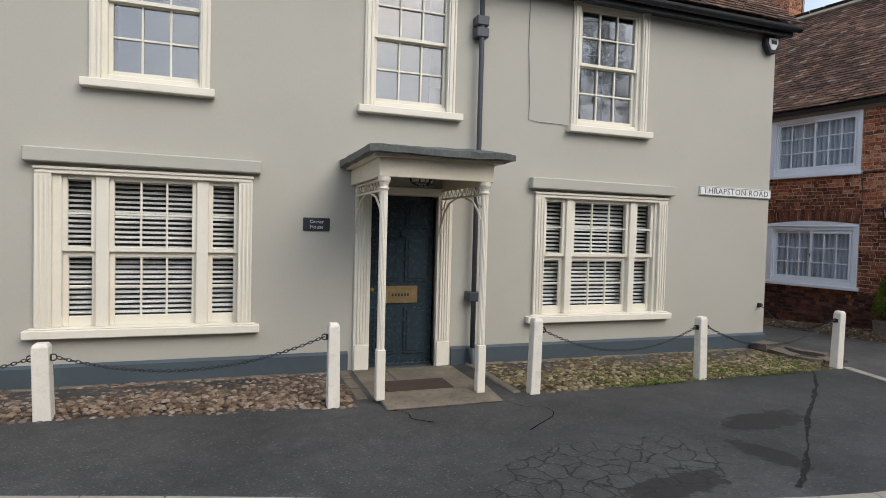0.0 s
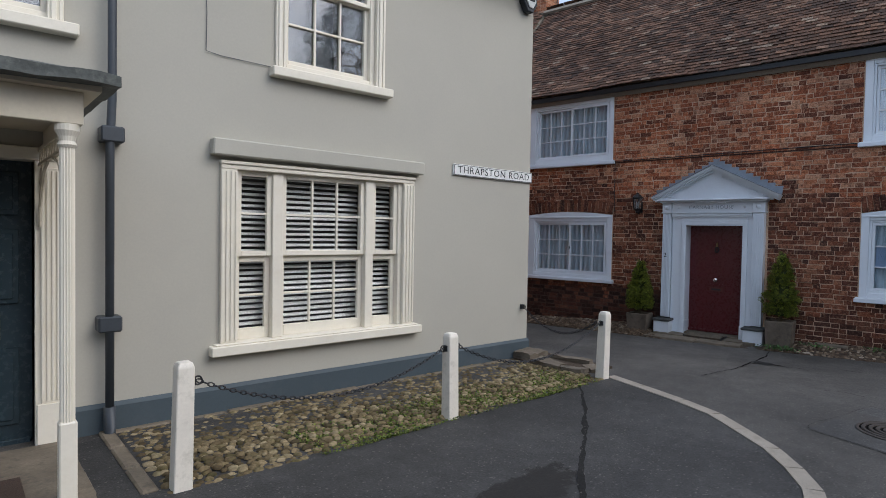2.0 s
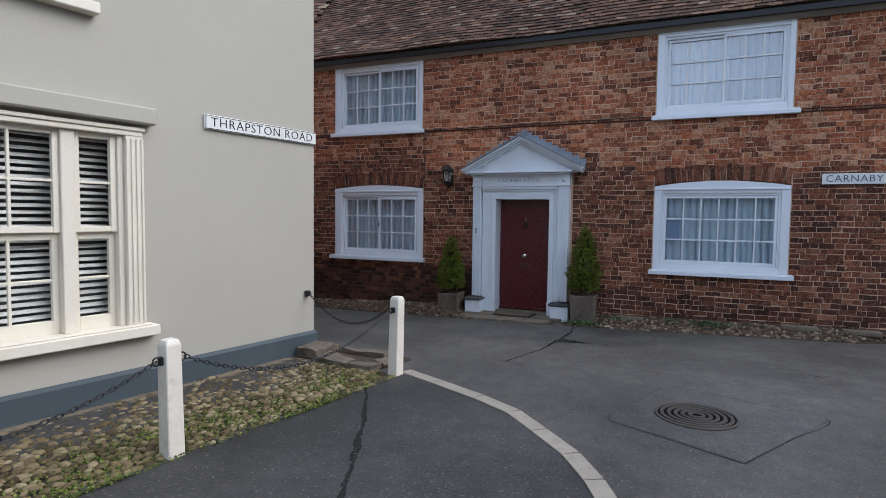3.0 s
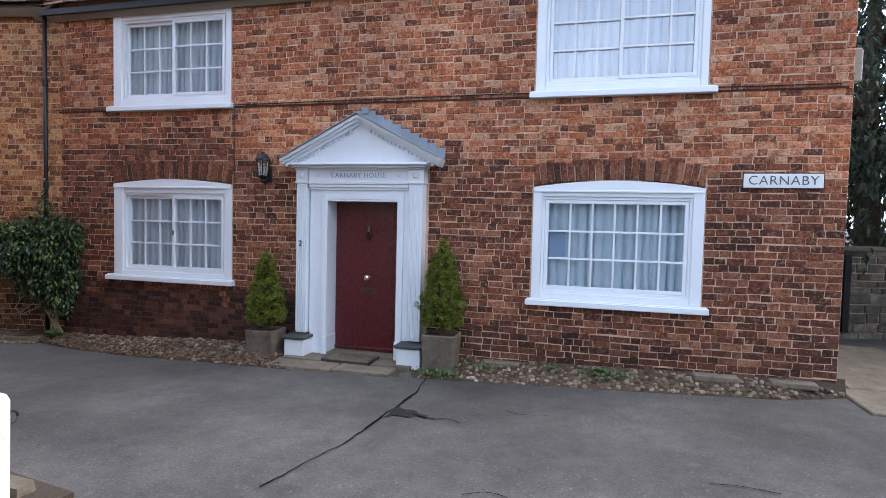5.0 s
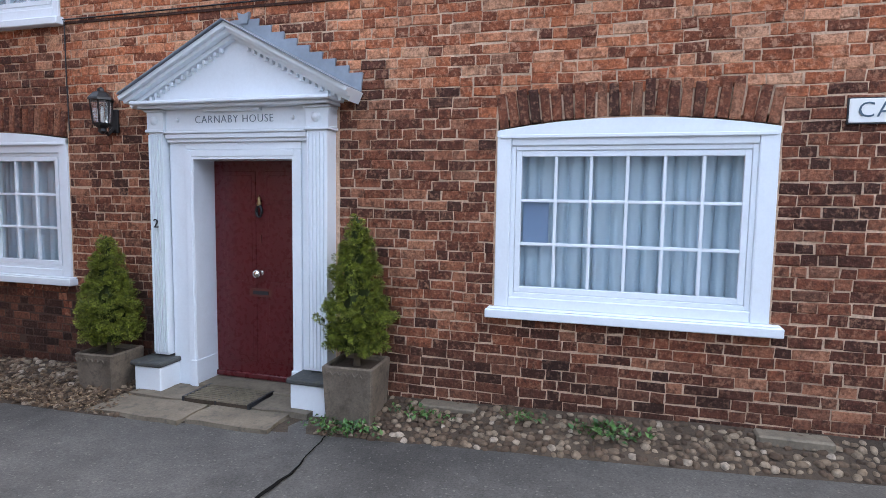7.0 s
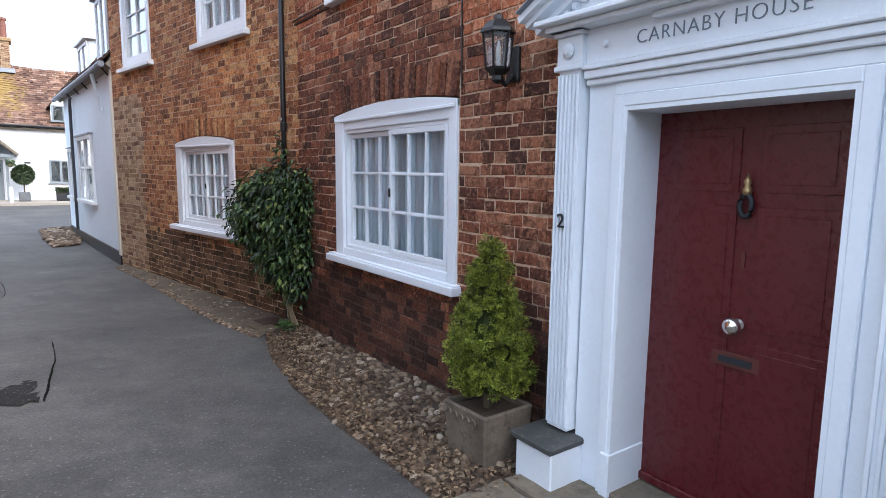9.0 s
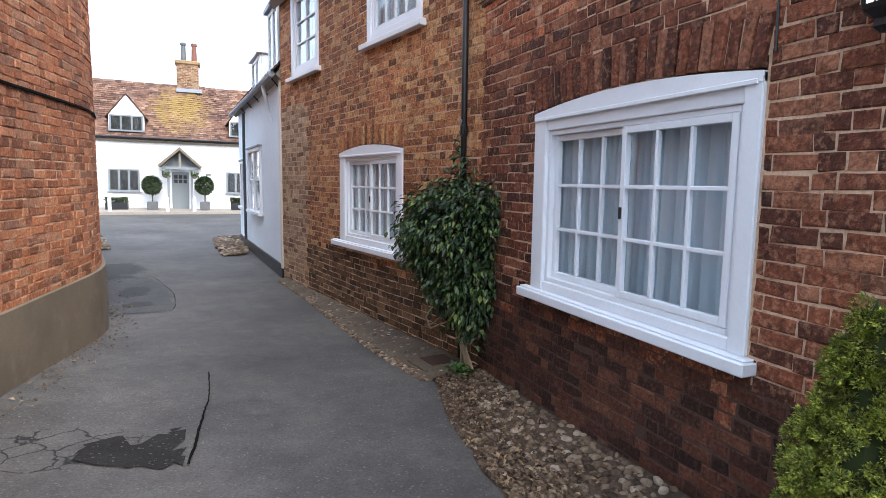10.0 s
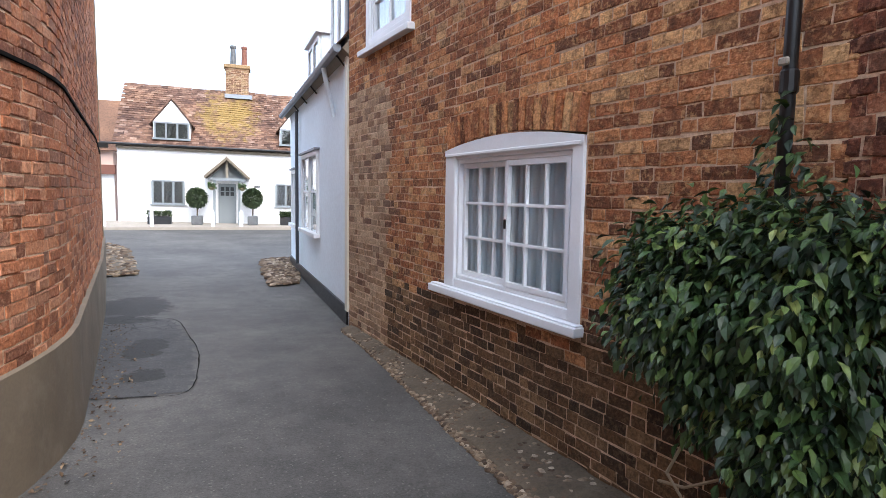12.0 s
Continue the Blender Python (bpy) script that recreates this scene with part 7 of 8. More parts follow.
def grey_bed(name, u0, u1, label, seed, pick, mass=COB, single=COBS, size=0.086):
    """Cobbles between the grey wall and the line of posts."""
    line = [(ginv @ Vector((x, y, 0))) for x, y in [(-6.0, 7.35)] + POSTS + [(9.2, 4.25)]]

    def reach(u):
        for a, b in zip(line, line[1:]):
            if a.x <= u <= b.x:
                return a.y + (b.y - a.y) * (u - a.x) / (b.x - a.x) - 0.10
        return line[-1].y

    def top(u, v):
        k = v / reach(u)
        return 0.185 + 0.035 * k - 0.03 * max(0, k - 0.85) / 0.15 + 0.012 * noise.noise((u * 1.5, v * 1.5, 2))

    bm = bmesh.new()
    n = int((u1 - u0) / 0.1)
    rows = []
    for i in range(n + 1):
        u = u0 + (u1 - u0) * i / n
        rows.append([bm.verts.new((u, reach(u) * k / 8, top(u, reach(u) * k / 8) - 0.014)) for k in range(9)] + [bm.verts.new((u, reach(u) - 0.02, 0.12))])
    for a, b in zip(rows, rows[1:]):
        for k in range(9):
            bm.faces.new((a[k], a[k + 1], b[k + 1], b[k]))
    bed = part(name, bm, BED)
    bed.matrix_world = GM
    tagged(bed, label, "cobbles", kind="structure")
    rng = random.Random(seed)
    places = []
    v = -0.05
    row = 0
    while v > -1.9:
        u = u0 + 0.05 + (0.045 if row % 2 else 0)
        while u < u1 - 0.03:
            uu, vv = u + rng.uniform(-0.014, 0.014), v + rng.uniform(-0.012, 0.012)
            if vv > reach(uu) + 0.035:
                q = GM @ Vector((uu, vv, top(uu, vv)))
                places.append((q.x, q.y, q.z + 0.004, rng.uniform(-35, 35) - 9))
            u += rng.uniform(0.79, 1.05) * size
        v -= 0.72 * size
        row += 1
    stones(bed, places, size, mass, single, seed, pick, "cobble", 0.21, 0.20)
    return reach


reach = grey_bed("cobble_bed_west", -5.5, 0.42, "strip of brown cobbles at the foot of the grey house", 21, lambda x, y: x > 0.9, COBW, COBWS, 0.072)
grey_bed("cobble_bed_east", 2.08, 6.60, "mossy cobble strip below the grey house window", 22, lambda x, y: 4.0 < x < 6.6, COB, COBS, 0.074)
ed = thing("bed_edging", GM, "worn stone edging at the ends of the cobble strips", "edging", kind="structure")
y = -0.03
while y > -1.35:
    part("edging_stone", box(1.98, 2.08, y - 0.43, y - 0.01, 0.05, 0.225), STONE, ed, bevel=0.012)
    y -= 0.45
y = -0.03
while y > -1.2:
    part("edging_stone", box(0.40, 0.52, y - 0.36, y - 0.01, 0.05, 0.215), STONE, ed, bevel=0.012)
    y -= 0.40
u = -5.4
rng = random.Random(77)
while u < 6.4:
    if not -0.2 + 0.4 < u < 2.0:
        part("edging_stone", box(u, u + 0.42, -0.10, -0.03, 0.06, 0.208 + rng.uniform(-0.006, 0.006)), STONE, ed, bevel=0.008)
    u += 0.44
part("sunken_bed", box(6.55, 7.16, -1.12, -0.10, 0.02, 0.222), SOIL, ed, "dark sunken hollow between broken slabs")
for a, b, c, d, z0, z1, tilt, turn in ((6.60, 6.95, -0.30, -0.04, 0.10, 0.300, 2, 3), (6.94, 7.07, -0.92, -0.32, 0.12, 0.268, -2, 4), (6.49, 6.69, -0.82, -0.42, 0.14, 0.272, 2, -3), (6.50, 6.68, -1.14, -0.83, 0.14, 0.264, -3, 4), (6.73, 6.90, -1.16, -0.98, 0.12, 0.262, 3, -9)):
    bm = box(a, b, c, d, z0, z1, m=Euler((radians(tilt), radians(-tilt), radians(turn))).to_matrix())
    bmesh.ops.subdivide_edges(bm, edges=bm.edges[:], cuts=3, use_grid_fill=True)
    for v in bm.verts:
        v.co += Vector((0.040 * noise.noise(v.co * 9), 0.040 * noise.noise(v.co * 9 + Vector((5, 0, 0))), 0.022 * noise.noise(v.co * 11)))
    part("broken_slab", bm, YORK, ed, "broken weathered stone slab")

# pebbles along the brick house
OUTER = [(-0.6, 13.28), (0.0, 13.02), (0.95, 12.92), (2.53, 12.80), (3.6, 12.72), (5.5, 12.52), (6.8, 12.50), (7.6, 12.53), (8.5, 12.66), (9.3, 12.88)]


def outer_x(y):
    for (a, xa), (b, xb) in zip(OUTER, OUTER[1:]):
        if a <= y <= b:
            return xa + (xb - xa) * (y - a) / (b - a)
    return 13.0


def pebble_top(x, y):
    k = (x - outer_x(y)) / max(0.05, 13.32 - outer_x(y))
    rise = 0.10 + 0.05 * smooth(5.0, 0.0, y) - 0.04 * smooth(6.0, 8.5, y)
    rise *= 1 - smooth(3.60, 3.85, y) * smooth(5.75, 5.5, y)
    return ground_z(x, y) + 0.015 + rise * k + 0.01 * noise.noise((x * 3, y * 3, 1))


bm = bmesh.new()
rows = []
for i in range(100):
    y = -0.6 + 9.9 * i / 99
    x0 = outer_x(y)
    rows.append([bm.verts.new((x0 - 0.02, y, ground_z(x0, y) - 0.02))] + [bm.verts.new((x0 + (13.34 - x0) * k / 6, y, pebble_top(x0 + (13.34 - x0) * k / 6, y) - 0.012)) for k in range(7)])
for a, b in zip(rows, rows[1:]):
    for k in range(7):
        bm.faces.new((a[k], a[k + 1], b[k + 1], b[k]))
bed = tagged(part("pebble_bed", bm, SOIL), "bank of loose pebbles and soil along the brick wall", "pebbles", kind="structure")
rng = random.Random(31)
places = []
y = -0.55
while y < 9.25:
    x = outer_x(y) + 0.02 + rng.uniform(0, 0.04)
    while x < 13.30:
        if not (3.72 < y < 5.62 and x > 12.60) and rng.random() < 0.93:
            places.append((x, y + rng.uniform(-0.014, 0.014), pebble_top(x, y) - 0.013, rng.uniform(0, 180)))
        x += rng.uniform(0.044, 0.070)
    y += 0.049
stones(bed, places, 0.068, PEB, PEBS, 33, lambda x, y: 5.6 < y < 8.6, "pebble", 0.27, 0.20, True)
# rubble strip along the lane
bm = bmesh.new()
rows = []
for i in range(60):
    u = 5.6 - 5.75 * i / 59
    wob = 0.03 * noise.noise((u * 2, 0, 4))
    y0 = -(0.16 + 0.40 * smooth(5.6, 0.0, u)) - wob
    pts = []
    for k in range(8):
        v = y0 * (1 - k / 7)
        q = B2M @ Vector((b2(u), v, 0))
        pts.append(bm.verts.new((q.x, q.y, ground_z(q.x, q.y) + (-0.03 if k == 0 else 0.02 + 0.05 * k / 7 + 0.015 * noise.noise((q.x * 6, q.y * 6, 3))))))
    rows.append(pts)
for a, b in zip(rows, rows[1:]):
    for k in range(7):
        bm.faces.new((a[k], a[k + 1], b[k + 1], b[k]))
bed2 = tagged(part("rubble_strip", bm, RUBBLE), "worn strip of embedded rubble beside the lane wall", "rubble strip", kind="structure")
rng = random.Random(35)
places = []
for _ in range(3800):
    u = rng.uniform(-0.1, 5.5)
    lim = 0.14 + 0.40 * smooth(5.6, 0.0, u)
    v = -lim * rng.uniform(0.05, 1.0) if rng.random() < 0.82 else -lim * rng.uniform(0.92, 1.02)
    q = B2M @ Vector((b2(u), v, 0))
    places.append((q.x, q.y, ground_z(q.x, q.y) + 0.008 + 0.05 * (1 + v / lim) * 0.9, rng.uniform(0, 180)))
stones(bed2, places, 0.058, PEB, PEBS, 36, lambda x, y: y < 11.5, "stone", 0.20, 0.28, False)
for name, corners, seed in (("cobble_patch_east", [(11.16, 20.4), (11.12, 22.3), (11.86, 22.6), (11.90, 19.7), (11.80, 18.8), (11.33, 18.6)], 37), ("cobble_patch_west", [(8.82, 20.4), (8.3, 20.2), (6.8, 26.5), (7.8, 24.9)], 38)):
    pb = sheet(name, corners, RUBBLE, 0.03, "patch of worn cobbles at the edge of the lane", "cobbles")
    rng = random.Random(seed)
    xs, ys = [p[0] for p in corners], [p[1] for p in corners]
    places = []
    for _ in range(700):
        x, y = rng.uniform(min(xs), max(xs)), rng.uniform(min(ys), max(ys))
        inside = False
        for (xa, ya), (xb, yb) in zip(corners, corners[1:] + corners[:1]):
            if (ya > y) != (yb > y) and x < xa + (xb - xa) * (y - ya) / (yb - ya):
                inside = not inside
        if inside:
            places.append((x, y, ground_z(x, y) + 0.03, rng.uniform(0, 180)))
    stones(pb, places, 0.13, PEB, PEBS, seed, lambda x, y: False, "cobble", 0.22)
dr = thing("drain_hatch", pose(13.02, 9.62, ground_z(13.0, 9.6) + 0.03, 0, 0, 8), "rusty square drain cover set in broken concrete", "drain cover")
part("surround", box(-0.20, 0.19, -0.17, 0.24, -0.06, 0.035), RUBBLE, dr, bevel=0.02)
part("cover", box(-0.10, 0.16, -0.10, 0.16, 0.035, 0.042), surface("rusty_iron", (0.055, 0.028, 0.018), 0.85, 0.3, big=0.3, fine=0.3, bump=0.3), dr)
for a, b, c, d in ((12.55, 12.90, 5.55, 4.75), (12.60, 12.92, 4.72, 4.05), (12.91, 13.30, 5.52, 4.70), (12.93, 13.30, 4.69, 3.90)):
    bm = box(a, b, d, c, -0.06, 0.082 if a > 12.8 else 0.07)
    bmesh.ops.subdivide_edges(bm, edges=bm.edges[:], cuts=5, use_grid_fill=True)
    for v in bm.verts:
        v.co += Vector((0.022 * noise.noise(v.co * 8), 0.022 * noise.noise(v.co * 8 + Vector((5, 0, 0))), 0.008 * noise.noise(v.co * 10) - 0.006))
    ob = part("door_slab", bm, STONE)
    tagged(ob, "worn flagstone before the red door", "flagstone", "flagstones before the red door", kind="structure")
gr = thing("boot_grate", pose(13.07, 4.69, 0.092), "black iron boot-scraper grating set in the doorstep", "grating")
for y0, y1, z1 in ((-0.31, -0.29, 0.012), (0.29, 0.31, 0.012), (-0.006, 0.006, 0.006)):
    part("cross_bar", box(-0.17, 0.17, y0, y1, -0.03, z1), IRON, gr)
for k in range(9):
    part("bar", box(-0.16 + 0.038 * k, -0.146 + 0.038 * k, -0.29, 0.29, -0.02, 0.012), STONE, gr)
part("pit", box(-0.165, 0.165, -0.29, 0.29, -0.03, 0.0), SOIL, gr)
for y in (2.9, 0.62, -0.1):
    vb = thing("air_brick", BM @ pose(by(y), -0.03, 0.14 + 0.06 * (y < 1)), "flat grey stone block at the foot of the brick wall", "stone block")
    part("block", box(-0.22, 0.22, -0.12, 0.02, -0.04, 0.03), STONE, vb, bevel=0.012)
for x0, x1, y0, y1 in ((12.75, 13.6, -1.4, -0.62), (13.65, 14.7, -1.5, -0.75), (14.75, 16.2, -2.0, -0.8)):
    ob = part("path_slab", box(x0, x1, y0, y1, 0.0, ground_z(13.0, -0.6) + 0.03), STONE, bevel=0.012)
    tagged(ob, "worn stone paving slab beside the brick gable", "paving slab", "paving slabs by the gable", kind="structure")


# ---- planters and plants ----
def conifer(y, x, pot_w, pot_h, top, radius, seed, label):
    z = ground_z(x, y) + 0.05
    t = thing("potted_conifer", pose(x, y, z, 0, 0, 2), label, "potted conifer", "conifers beside the red door")
    bm = bmesh.new()
    a = [bm.verts.new((sx * pot_w * 0.44, sy * pot_w * 0.44, -0.05)) for sx, sy in ((-1, -1), (1, -1), (1, 1), (-1, 1))]
    b = [bm.verts.new((sx * pot_w * 0.5, sy * pot_w * 0.5, pot_h)) for sx, sy in ((-1, -1), (1, -1), (1, 1), (-1, 1))]
    c = [bm.verts.new((sx * pot_w * 0.42, sy * pot_w * 0.42, pot_h)) for sx, sy in ((-1, -1), (1, -1), (1, 1), (-1, 1))]
    d = [bm.verts.new((sx * pot_w * 0.42, sy * pot_w * 0.42, pot_h - 0.05)) for sx, sy in ((-1, -1), (1, -1), (1, 1), (-1, 1))]
    for u, v in ((a, b), (b, c), (c, d)):
        for i in range(4):
            bm.faces.new((u[i], u[(i + 1) % 4], v[(i + 1) % 4], v[i]))
    bm.faces.new(a[::-1])
    pot = part("planter", bm, PLANTER, t, "square weathered stone planter", bevel=0.010)
    part("soil", box(-pot_w * 0.41, pot_w * 0.41, -pot_w * 0.41, pot_w * 0.41, pot_h - 0.06, pot_h - 0.035), SOIL, t)
    for sx in (-1, 1):
        for k in range(6):
            q = pot_w * (-0.36 + 0.144 * k)
            bm = tube([(sx * pot_w * 0.49, q, pot_h - 0.04), (sx * pot_w * 0.505, q + 0.022, pot_h - 0.065), (sx * pot_w * 0.49, q + 0.044, pot_h - 0.04)], 0.007, 5)
            part("swag", bm, PLANTER, pot)
    part("trunk", tube([(0, 0, pot_h - 0.05), (0.01, 0, pot_h + 0.3), (0, 0.01, top - z - 0.2)], [0.03, 0.022, 0.008], 7), BARK, t)
    rng = random.Random(seed)
    lo, hi = pot_h + 0.08, top - z
    pts = []

    def rad(a, h):
        f = (h - lo) / (hi - lo)
        lump = 1 + 0.34 * noise.noise((2.2 * math.cos(a) + seed, 2.2 * math.sin(a), h * 6)) + 0.18 * noise.noise((5 * math.cos(a), 5 * math.sin(a) + seed, h * 14))
        return radius * lump * (1.1 * min(1.0, 0.62 + f * 1.7) * (1 - f) ** 0.72 + 0.03)

    clumps = []
    for _ in range(430):
        f = 1 - rng.random() ** 0.58
        h = lo + (hi - lo) * f
        a = rng.uniform(0, 2 * math.pi)
        clumps.append((a, h, rng.uniform(0.60, 1.02), rng.uniform(0.020, 0.040)))
    for a, h, k, size in clumps:
        r = rad(a, h) * k
        way = Vector((math.cos(a), math.sin(a), 1.1)).normalized()
        mid = Vector((r * math.cos(a), r * math.sin(a), h))
        for _ in range(190):
            v = Vector((rng.gauss(0, 1), rng.gauss(0, 1), rng.gauss(0, 1))).normalized()
            pts.append((mid + v * size * rng.uniform(0.5, 1.0) + way * size * 0.4, v * 0.8 + way * 0.7))
    leaves("crown", pts, 0.0145, SPRUCE, t, seed, fold=0.1, wide=0.26, stray=0.5)
    # Dark hull inside the crown: painted shade between the tufts.
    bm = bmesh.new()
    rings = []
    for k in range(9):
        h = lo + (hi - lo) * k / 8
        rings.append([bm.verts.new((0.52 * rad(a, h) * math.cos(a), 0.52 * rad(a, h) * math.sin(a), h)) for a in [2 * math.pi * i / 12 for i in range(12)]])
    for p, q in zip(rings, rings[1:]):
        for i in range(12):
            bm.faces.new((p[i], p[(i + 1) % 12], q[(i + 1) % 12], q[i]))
    part("inner_foliage", bm, CORE, t, "dark hull painted as the shade inside the crown")


conifer(5.83, 13.03, 0.37, 0.30, 1.34, 0.25, 41, "bushy golden-green dwarf conifer in a square stone planter")
conifer(3.56, 13.06, 0.39, 0.40, 1.55, 0.255, 47, "tall narrow golden-green conifer in a square stone planter")


def climbing_shrub():
    t = thing("climbing_shrub", B2M, "large glossy green climbing shrub trained against the brick wall", "shrub")
    rng = random.Random(61)
    pts = []
    lobes = [(0.30, 1.22, 0.43, 0.43, 0.42, 3300), (-0.12, 1.30, 0.36, 0.42, 0.40, 2100), (-0.16, 0.80, 0.30, 0.40, 0.34, 1700), (0.16, 0.84, 0.26, 0.28, 0.30, 520), (0.66, 1.12, 0.24, 0.24, 0.22, 180), (0.02, 1.78, 0.12, 0.22, 0.12, 60), (0.0, 1.98, 0.07, 0.14, 0.09, 14), (-0.20, 0.46, 0.17, 0.22, 0.20, 90), (-0.34, 1.45, 0.22, 0.22, 0.24, 420), (0.62, 1.38, 0.22, 0.16, 0.2, 160)]
    for u, z, ru, rz, th, n in lobes:
        for _ in range(n):
            v = Vector((rng.gauss(0, 1), rng.gauss(0, 1), rng.gauss(0, 1))).normalized()
            if v.y > 0.25:
                v.y = -v.y
            k = (rng.uniform(0.62, 1.06) if rng.random() < 0.93 else rng.uniform(1.05, 1.3)) * (1 + 0.25 * noise.noise((v.x * 2.5 + u, v.z * 2.5, z)))
            y = min(-0.01, -0.08 + v.y * th * k)
            pts.append(((b2(u) + v.x * ru * k, y, z + v.z * rz * k), (v.x * 0.5, -0.40 + v.y * 0.3, -0.60 + 0.45 * v.z)))
    leaves("leaves", pts, 0.066, IVY, t, 63, fold=0.12, wide=0.27, fine=True, stray=0.6)
    # Dark blobs in the main lobes act as painted shade behind the leaves.
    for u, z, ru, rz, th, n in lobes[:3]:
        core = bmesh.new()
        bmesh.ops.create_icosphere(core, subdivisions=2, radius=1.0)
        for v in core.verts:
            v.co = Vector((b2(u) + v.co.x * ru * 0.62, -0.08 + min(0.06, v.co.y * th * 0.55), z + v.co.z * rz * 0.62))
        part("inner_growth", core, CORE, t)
    for k in range(11):
        u0 = -0.12 + rng.uniform(-0.14, 0.10)
        u1 = u0 + rng.uniform(-0.2, 0.75)
        pth = [(b2(u0), -0.10, 0.02), (b2(u0) + rng.uniform(-0.1, 0.1), -0.16, 0.28), (b2(u0 * 0.5 + u1 * 0.5), -0.12 - rng.uniform(0, 0.12), 0.62), (b2(u1), -0.10, 1.1 + rng.uniform(-0.1, 0.3))]
        part("stem", tube([tuple(v) for v in pth], [0.014, 0.011, 0.008, 0.005], 6), VINE, t)
    part("stem", tube([(b2(0.0), -0.16, 0.45), (b2(0.30), -0.24, 0.30), (b2(0.42), -0.22, 0.38), (b2(0.40), -0.14, 0.52), (b2(0.2), -0.10, 0.62)], 0.009, 6), VINE, t)
    part("stem", tube([(b2(0.55), -0.12, 0.26), (b2(0.35), -0.18, 0.33), (b2(0.1), -0.20, 0.50)], 0.008, 6), VINE, t)


climbing_shrub()


def weed(x, y, r, n, seed, material=WEED, size=0.06):
    t = thing("weed_clump", pose(x, y, pebble_top(x, y) if y < 9.4 and x > 12.3 else ground_z(x, y) + 0.02), "low green weeds growing among the stones", "weeds", kind="stuff")
    rng = random.Random(seed)
    leaves("leaves", [((rng.gauss(0, r * 0.5), rng.gauss(0, r), rng.uniform(0.0, 0.05)), (rng.uniform(-1, 1), rng.uniform(-1, 1), 0.7)) for _ in range(n)], size, material, t, seed)


weed(12.78, 3.55, 0.14, 150, 1, size=0.045)
weed(13.05, 3.05, 0.12, 70, 2, size=0.04)
weed(13.08, 1.75, 0.12, 110, 3, size=0.05)
weed(13.10, 9.25, 0.08, 50, 4, size=0.07)
weed(13.12, 2.35, 0.08, 40, 5, size=0.04)


def moss():
    """Moss tufts along the edge of the cobbles."""
    t = thing("moss", Matrix(), "bright moss between the cobbles", "moss", kind="stuff")
    rng = random.Random(71)
    pts = []
    for _ in range(9000):
        u = rng.uniform(3.1, 6.5)
        v = reach(u) * min(0.99, max(0.1, rng.gauss(0.90 - 0.16 * abs(math.sin(u * 1.7)), 0.12)))
        q = GM @ Vector((u, v, rng.uniform(0.203, 0.224)))
        pts.append(((q.x, q.y, q.z), (rng.uniform(-0.5, 0.5), rng.uniform(-0.5, 0.5), 0.7)))
    leaves("tufts", pts, 0.017, MOSS, t, 72, wide=0.5)


moss()


def yew(x, y, h, r, n, seed, label="tall dark drooping yew behind a stone wall"):
    t = thing("yew_tree", pose(x, y, 0.2), label, "tree")
    rng = random.Random(seed)
    part("trunk", tube([(0, 0, -0.1), (0.1, 0.05, 1.5), (0.0, 0.2, 4), (0.1, 0.1, h * 0.8)], [0.28, 0.22, 0.16, 0.05], 9), BARK, t)
    for k in range(14):
        a = rng.uniform(0, 6.28)
        z = h * rng.uniform(0.15, 0.8)
        l = r * rng.uniform(0.6, 1.0)
        part("limb", tube([(0, 0.1, z), (l * 0.5 * math.cos(a), l * 0.5 * math.sin(a), z + 0.3), (l * math.cos(a), l * math.sin(a), z + 0.0)], [0.07, 0.04, 0.015], 5), BARK, t)
    pts = []
    clumps = []
    for _ in range(190):
        a = rng.uniform(0, 6.28)
        z = h * rng.uniform(0.10, 1.0)
        q = r * rng.uniform(0.55, 1.0) * (1 - max(0, z / h - 0.55) * 1.4)
        clumps.append((q * math.cos(a), q * math.sin(a), z))
    for cx, cy, cz in clumps:
        for _ in range(n // 190):
            pts.append(((cx + rng.gauss(0, 0.28), cy + rng.gauss(0, 0.28), cz + rng.gauss(0, 0.35)), (cx * 0.3, cy * 0.3, -0.9)))
    leaves("crown", pts, 0.17, YEW, t, seed, wide=0.22)


yew(18.9, -2.9, 9.0, 2.5, 19000, 81)
yew(17.9, -4.9, 8.0, 2.0, 12000, 85)
yew(22.5, -6.0, 10.0, 3.2, 11000, 83)
yew(22.0, -3.0, 9.5, 2.8, 9000, 87)
yew(14.3, -13.0, 11.5, 3.2, 9000, 93, "tall dark tree behind the fronts across the road")
gw = plain_wall("wall_garden", 16.9, -1.5, 18.6, -6.5, 0.0, 1.45, 0.35, MORTAR, "low rubble stone garden wall under the yew")
rng = random.Random(88)
verts, faces = [], []
z = 0.05
while z < 1.45:
    hgt = rng.uniform(0.10, 0.17)
    s = 0.0
    while s < 5.2:
        L = rng.uniform(0.16, 0.42)
        n = len(verts)
        m = pose(s + L / 2, 0, z + hgt / 2)
        verts += [m @ Vector(v) for v in brick_verts(L - 0.02, hgt - 0.018, rng, 0.03)]
        faces += [tuple(i + n for i in f) for f in BRICK_FACES]
        s += L
    z += hgt
tagged(raw("stones", verts, faces, ROUGHSTONE, gw), kind="stuff")
part("coping", box(-0.1, 5.3, -0.06, 0.41, 1.45, 1.53), STONE, gw, bevel=0.02)
gt = thing("garden_gate", pose(16.7, -1.15, 0.15, 0, 0, -75), "dark slatted timber gate in the garden wall", "gate")
for k in range(6):
    part("slat", box(0.0 + 0.13 * k, 0.10 + 0.13 * k, -0.015, 0.015, 0.05, 1.25), BLACK, gt)
part("rail", box(0, 0.78, 0.015, 0.04, 0.25, 0.33), BLACK, gt)
part("rail", box(0, 0.78, 0.015, 0.04, 0.95, 1.03), BLACK, gt)

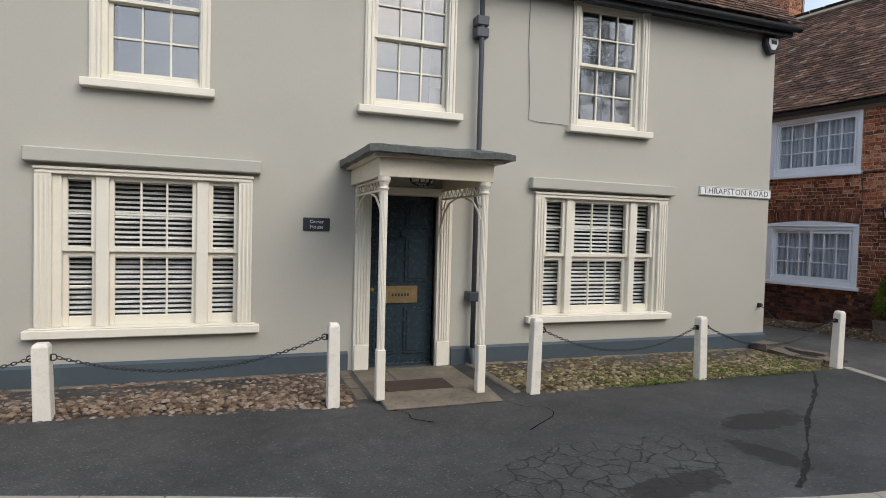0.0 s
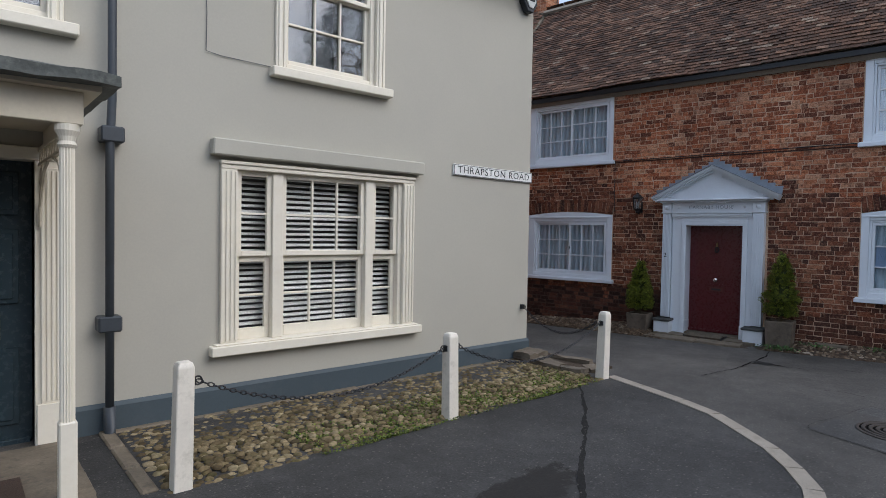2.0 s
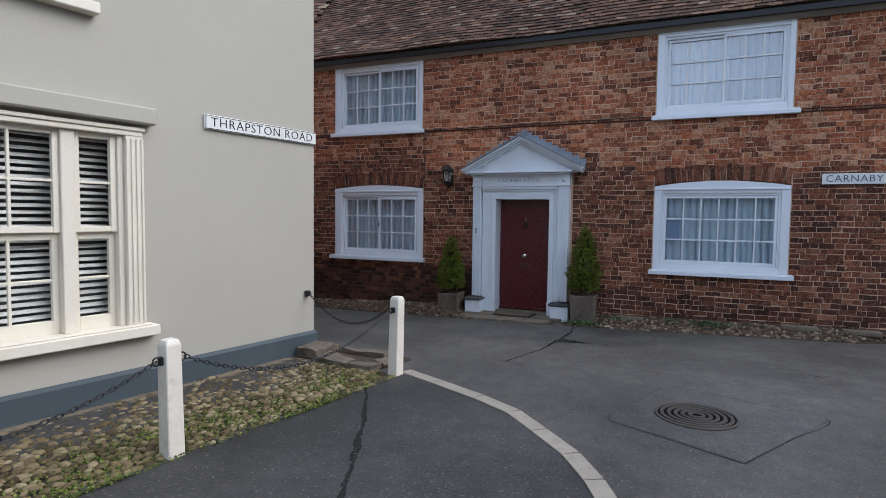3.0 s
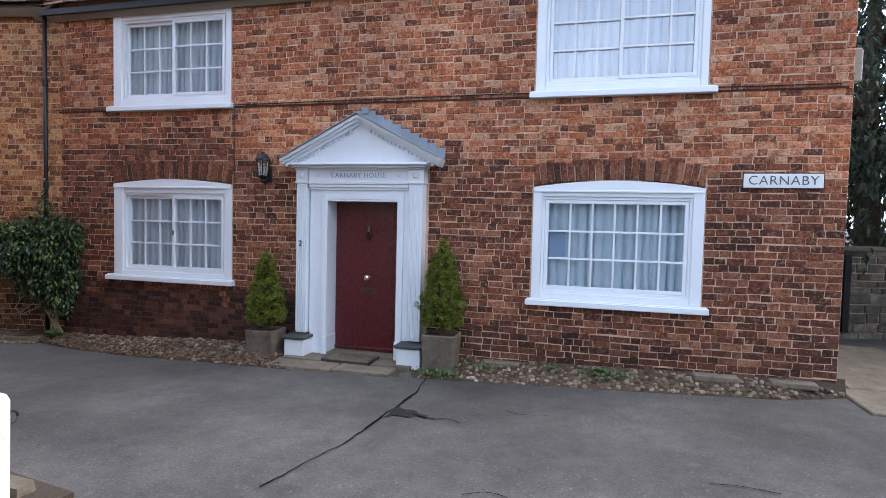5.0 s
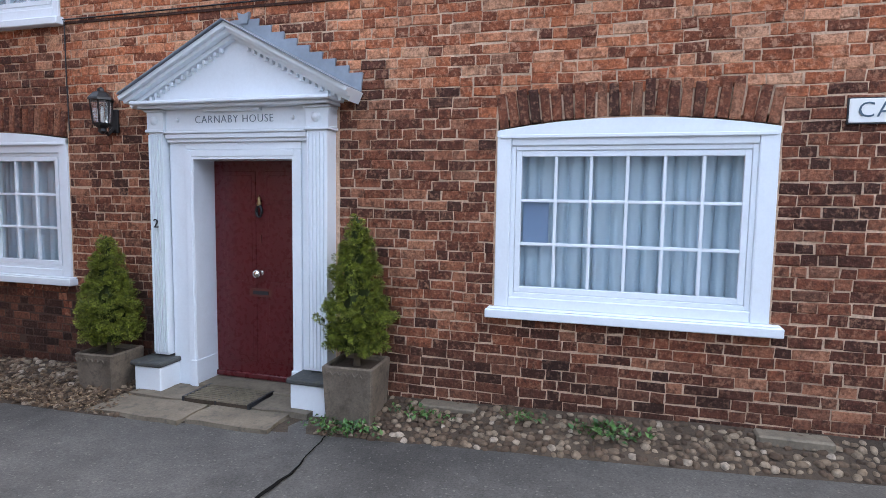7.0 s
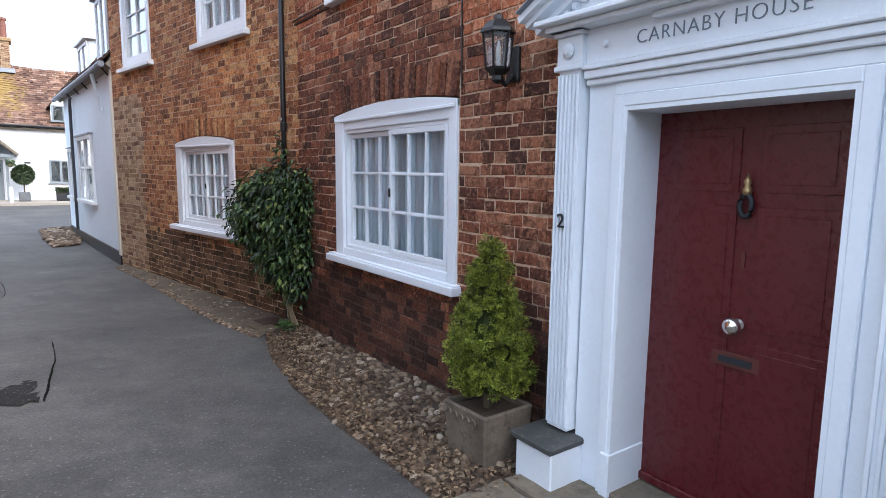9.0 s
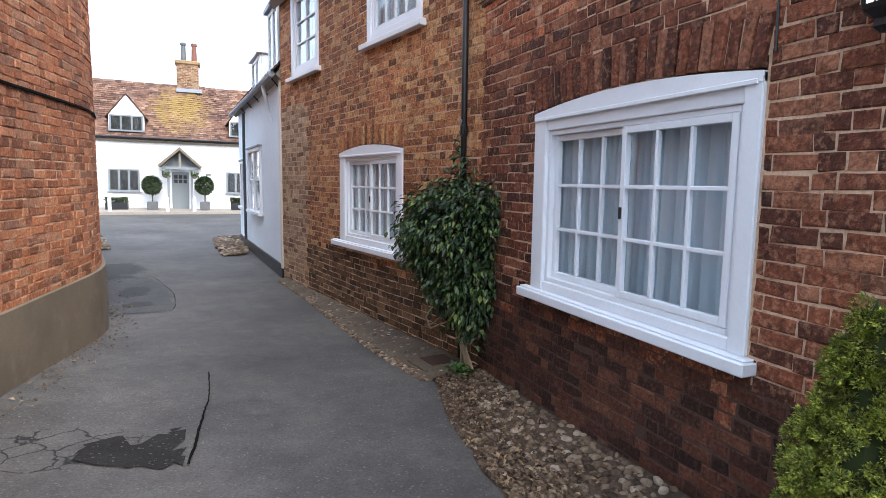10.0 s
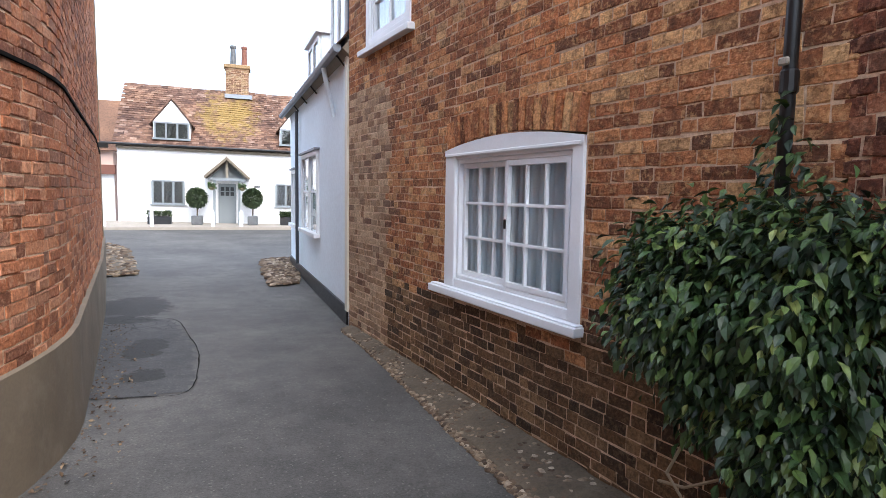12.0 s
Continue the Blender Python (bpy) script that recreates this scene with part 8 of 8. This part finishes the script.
# plain unseen walls added: close the street behind the camera, block low sky
plain_wall("wall_opposite", 30.0, -9.5, -16.0, -9.5, 0.0, 6.2, 0.4, CEMENT, "plain unseen wall added across the road to block low sky")

def litter():
    """Dry leaves and crumbs blown against the foot of the walls."""
    t = thing("leaf_litter", Matrix(), "dry brown leaves and crumbs along the wall foot", "leaf litter", kind="stuff")
    rng = random.Random(91)
    pts = []
    for _ in range(420):
        s = rng.uniform(1.5, 9.0)
        q, tt, nn = LEFT.at(s)
        p = q - nn * (0.06 + abs(rng.gauss(0, 0.16)))
        pts.append(((p.x, p.y, ground_z(p.x, p.y) + 0.012), (rng.uniform(-1, 1), rng.uniform(-1, 1), 0.1)))
    for _ in range(3200):
        y = rng.uniform(5.4, 9.3)
        x = outer_x(y) + abs(rng.gauss(0.1, 0.25))
        if x < 13.28:
            pts.append(((x, y, pebble_top(x, y) + 0.012), (rng.uniform(-1, 1), rng.uniform(-1, 1), 0.15)))
    leaves("leaves", pts, 0.035, leaf_mat("dry_leaf", [(0.0, (0.05, 0.03, 0.018)), (0.7, (0.13, 0.08, 0.045)), (1.0, (0.28, 0.2, 0.12))], 0.8), t, 92, stray=0.3)


litter()

# Second added wall, out of view, holds back low sky from the west.
plain_wall("wall_opposite_west", -15.0, -9.5, -15.0, 9.0, 0.0, 5.5, 0.4, CEMENT, "plain unseen wall added to close the street and block low sky")

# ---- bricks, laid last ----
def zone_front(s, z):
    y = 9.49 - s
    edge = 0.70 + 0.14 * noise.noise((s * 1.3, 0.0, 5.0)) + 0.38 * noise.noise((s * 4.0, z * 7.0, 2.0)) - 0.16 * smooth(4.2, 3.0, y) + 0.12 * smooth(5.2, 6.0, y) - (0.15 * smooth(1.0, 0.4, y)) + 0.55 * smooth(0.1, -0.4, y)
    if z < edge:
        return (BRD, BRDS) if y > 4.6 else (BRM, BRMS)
    worn = 2.35 + 0.35 * noise.noise((s * 0.6, 1.0, 9.0)) + 0.25 * noise.noise((s * 3, z * 2, 4)) + 0.5 * smooth(5.0, 8.0, y)
    return (BRS, BRSS) if z < worn else (BR1, BR1S)


def zone_lane(s, z):
    u = 5.7 - s
    if u > 4.42 + 0.12 * noise.noise((0, z * 4, 2)) and z < 2.9:
        return (BRB, None)
    damp = 0.78 + 0.22 * noise.noise((s * 1.1, 0.0, 3.0)) + 0.34 * noise.noise((s * 5.0, z * 8.0, 6.0)) + 0.25 * smooth(3.6, 5.6, s)
    return (BRL, BRLS) if z < damp else (BR2, BR2S)


def zone_left(s, z):
    return (BR3, BR3S)


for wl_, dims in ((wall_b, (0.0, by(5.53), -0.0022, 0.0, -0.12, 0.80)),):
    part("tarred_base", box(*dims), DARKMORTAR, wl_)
portal_hole = (by(5.53), by(3.83), -0.2, 2.44)
gable_holes = [(by(5.45) + 0.24 * k, by(3.78) - 0.24 * k, 2.44 + 0.145 * k, 2.44 + 0.145 * (k + 1)) for k in range(4)]
win_holes = []
for d, z0, z1 in ((B_LL, 0.845, 2.41), (B_LR, 0.845, 2.41), (B_UL, 3.17, 4.56), (B_UR, 3.17, 4.54)):
    win_holes.append((d["u"][0] - 0.012, d["u"][1] + 0.012, z0, z1))
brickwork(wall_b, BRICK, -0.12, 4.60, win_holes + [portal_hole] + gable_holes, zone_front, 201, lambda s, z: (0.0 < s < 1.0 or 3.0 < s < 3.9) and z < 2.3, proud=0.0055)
voussoirs(wall_b, BRICK, B_LL["u"][0] - 0.01, B_LL["u"][1] + 0.01, 2.18, 0.065, 0.24, BRS, 5)
voussoirs(wall_b, BRICK, B_LR["u"][0] - 0.01, B_LR["u"][1] + 0.01, 2.18, 0.075, 0.24, BRS, 6)
lane_holes = [(b2(3.07) - 0.012, b2(1.31) + 0.012, 0.815, 2.275), (b2(2.21) - 0.01, b2(0.92) + 0.01, 3.235, 4.62), (b2(5.06) - 0.01, b2(3.86) + 0.01, 3.235, 4.62)]
brickwork(wall_b2, BRICK2, -0.20, 4.66, lane_holes, zone_lane, 203, lambda s, z: s > 3.9 and z < 2.4, proud=0.0035, joint=(0.006, 0.013))
voussoirs(wall_b2, BRICK2, b2(3.07) - 0.01, b2(1.31) + 0.01, 2.045, 0.075, 0.235, BR2, 7)
brickwork(wall_left, LEFT, 0.70, 5.55, [], zone_left, 205, lambda s, z: 3.2 < s < 5.4 and z < 2.3)
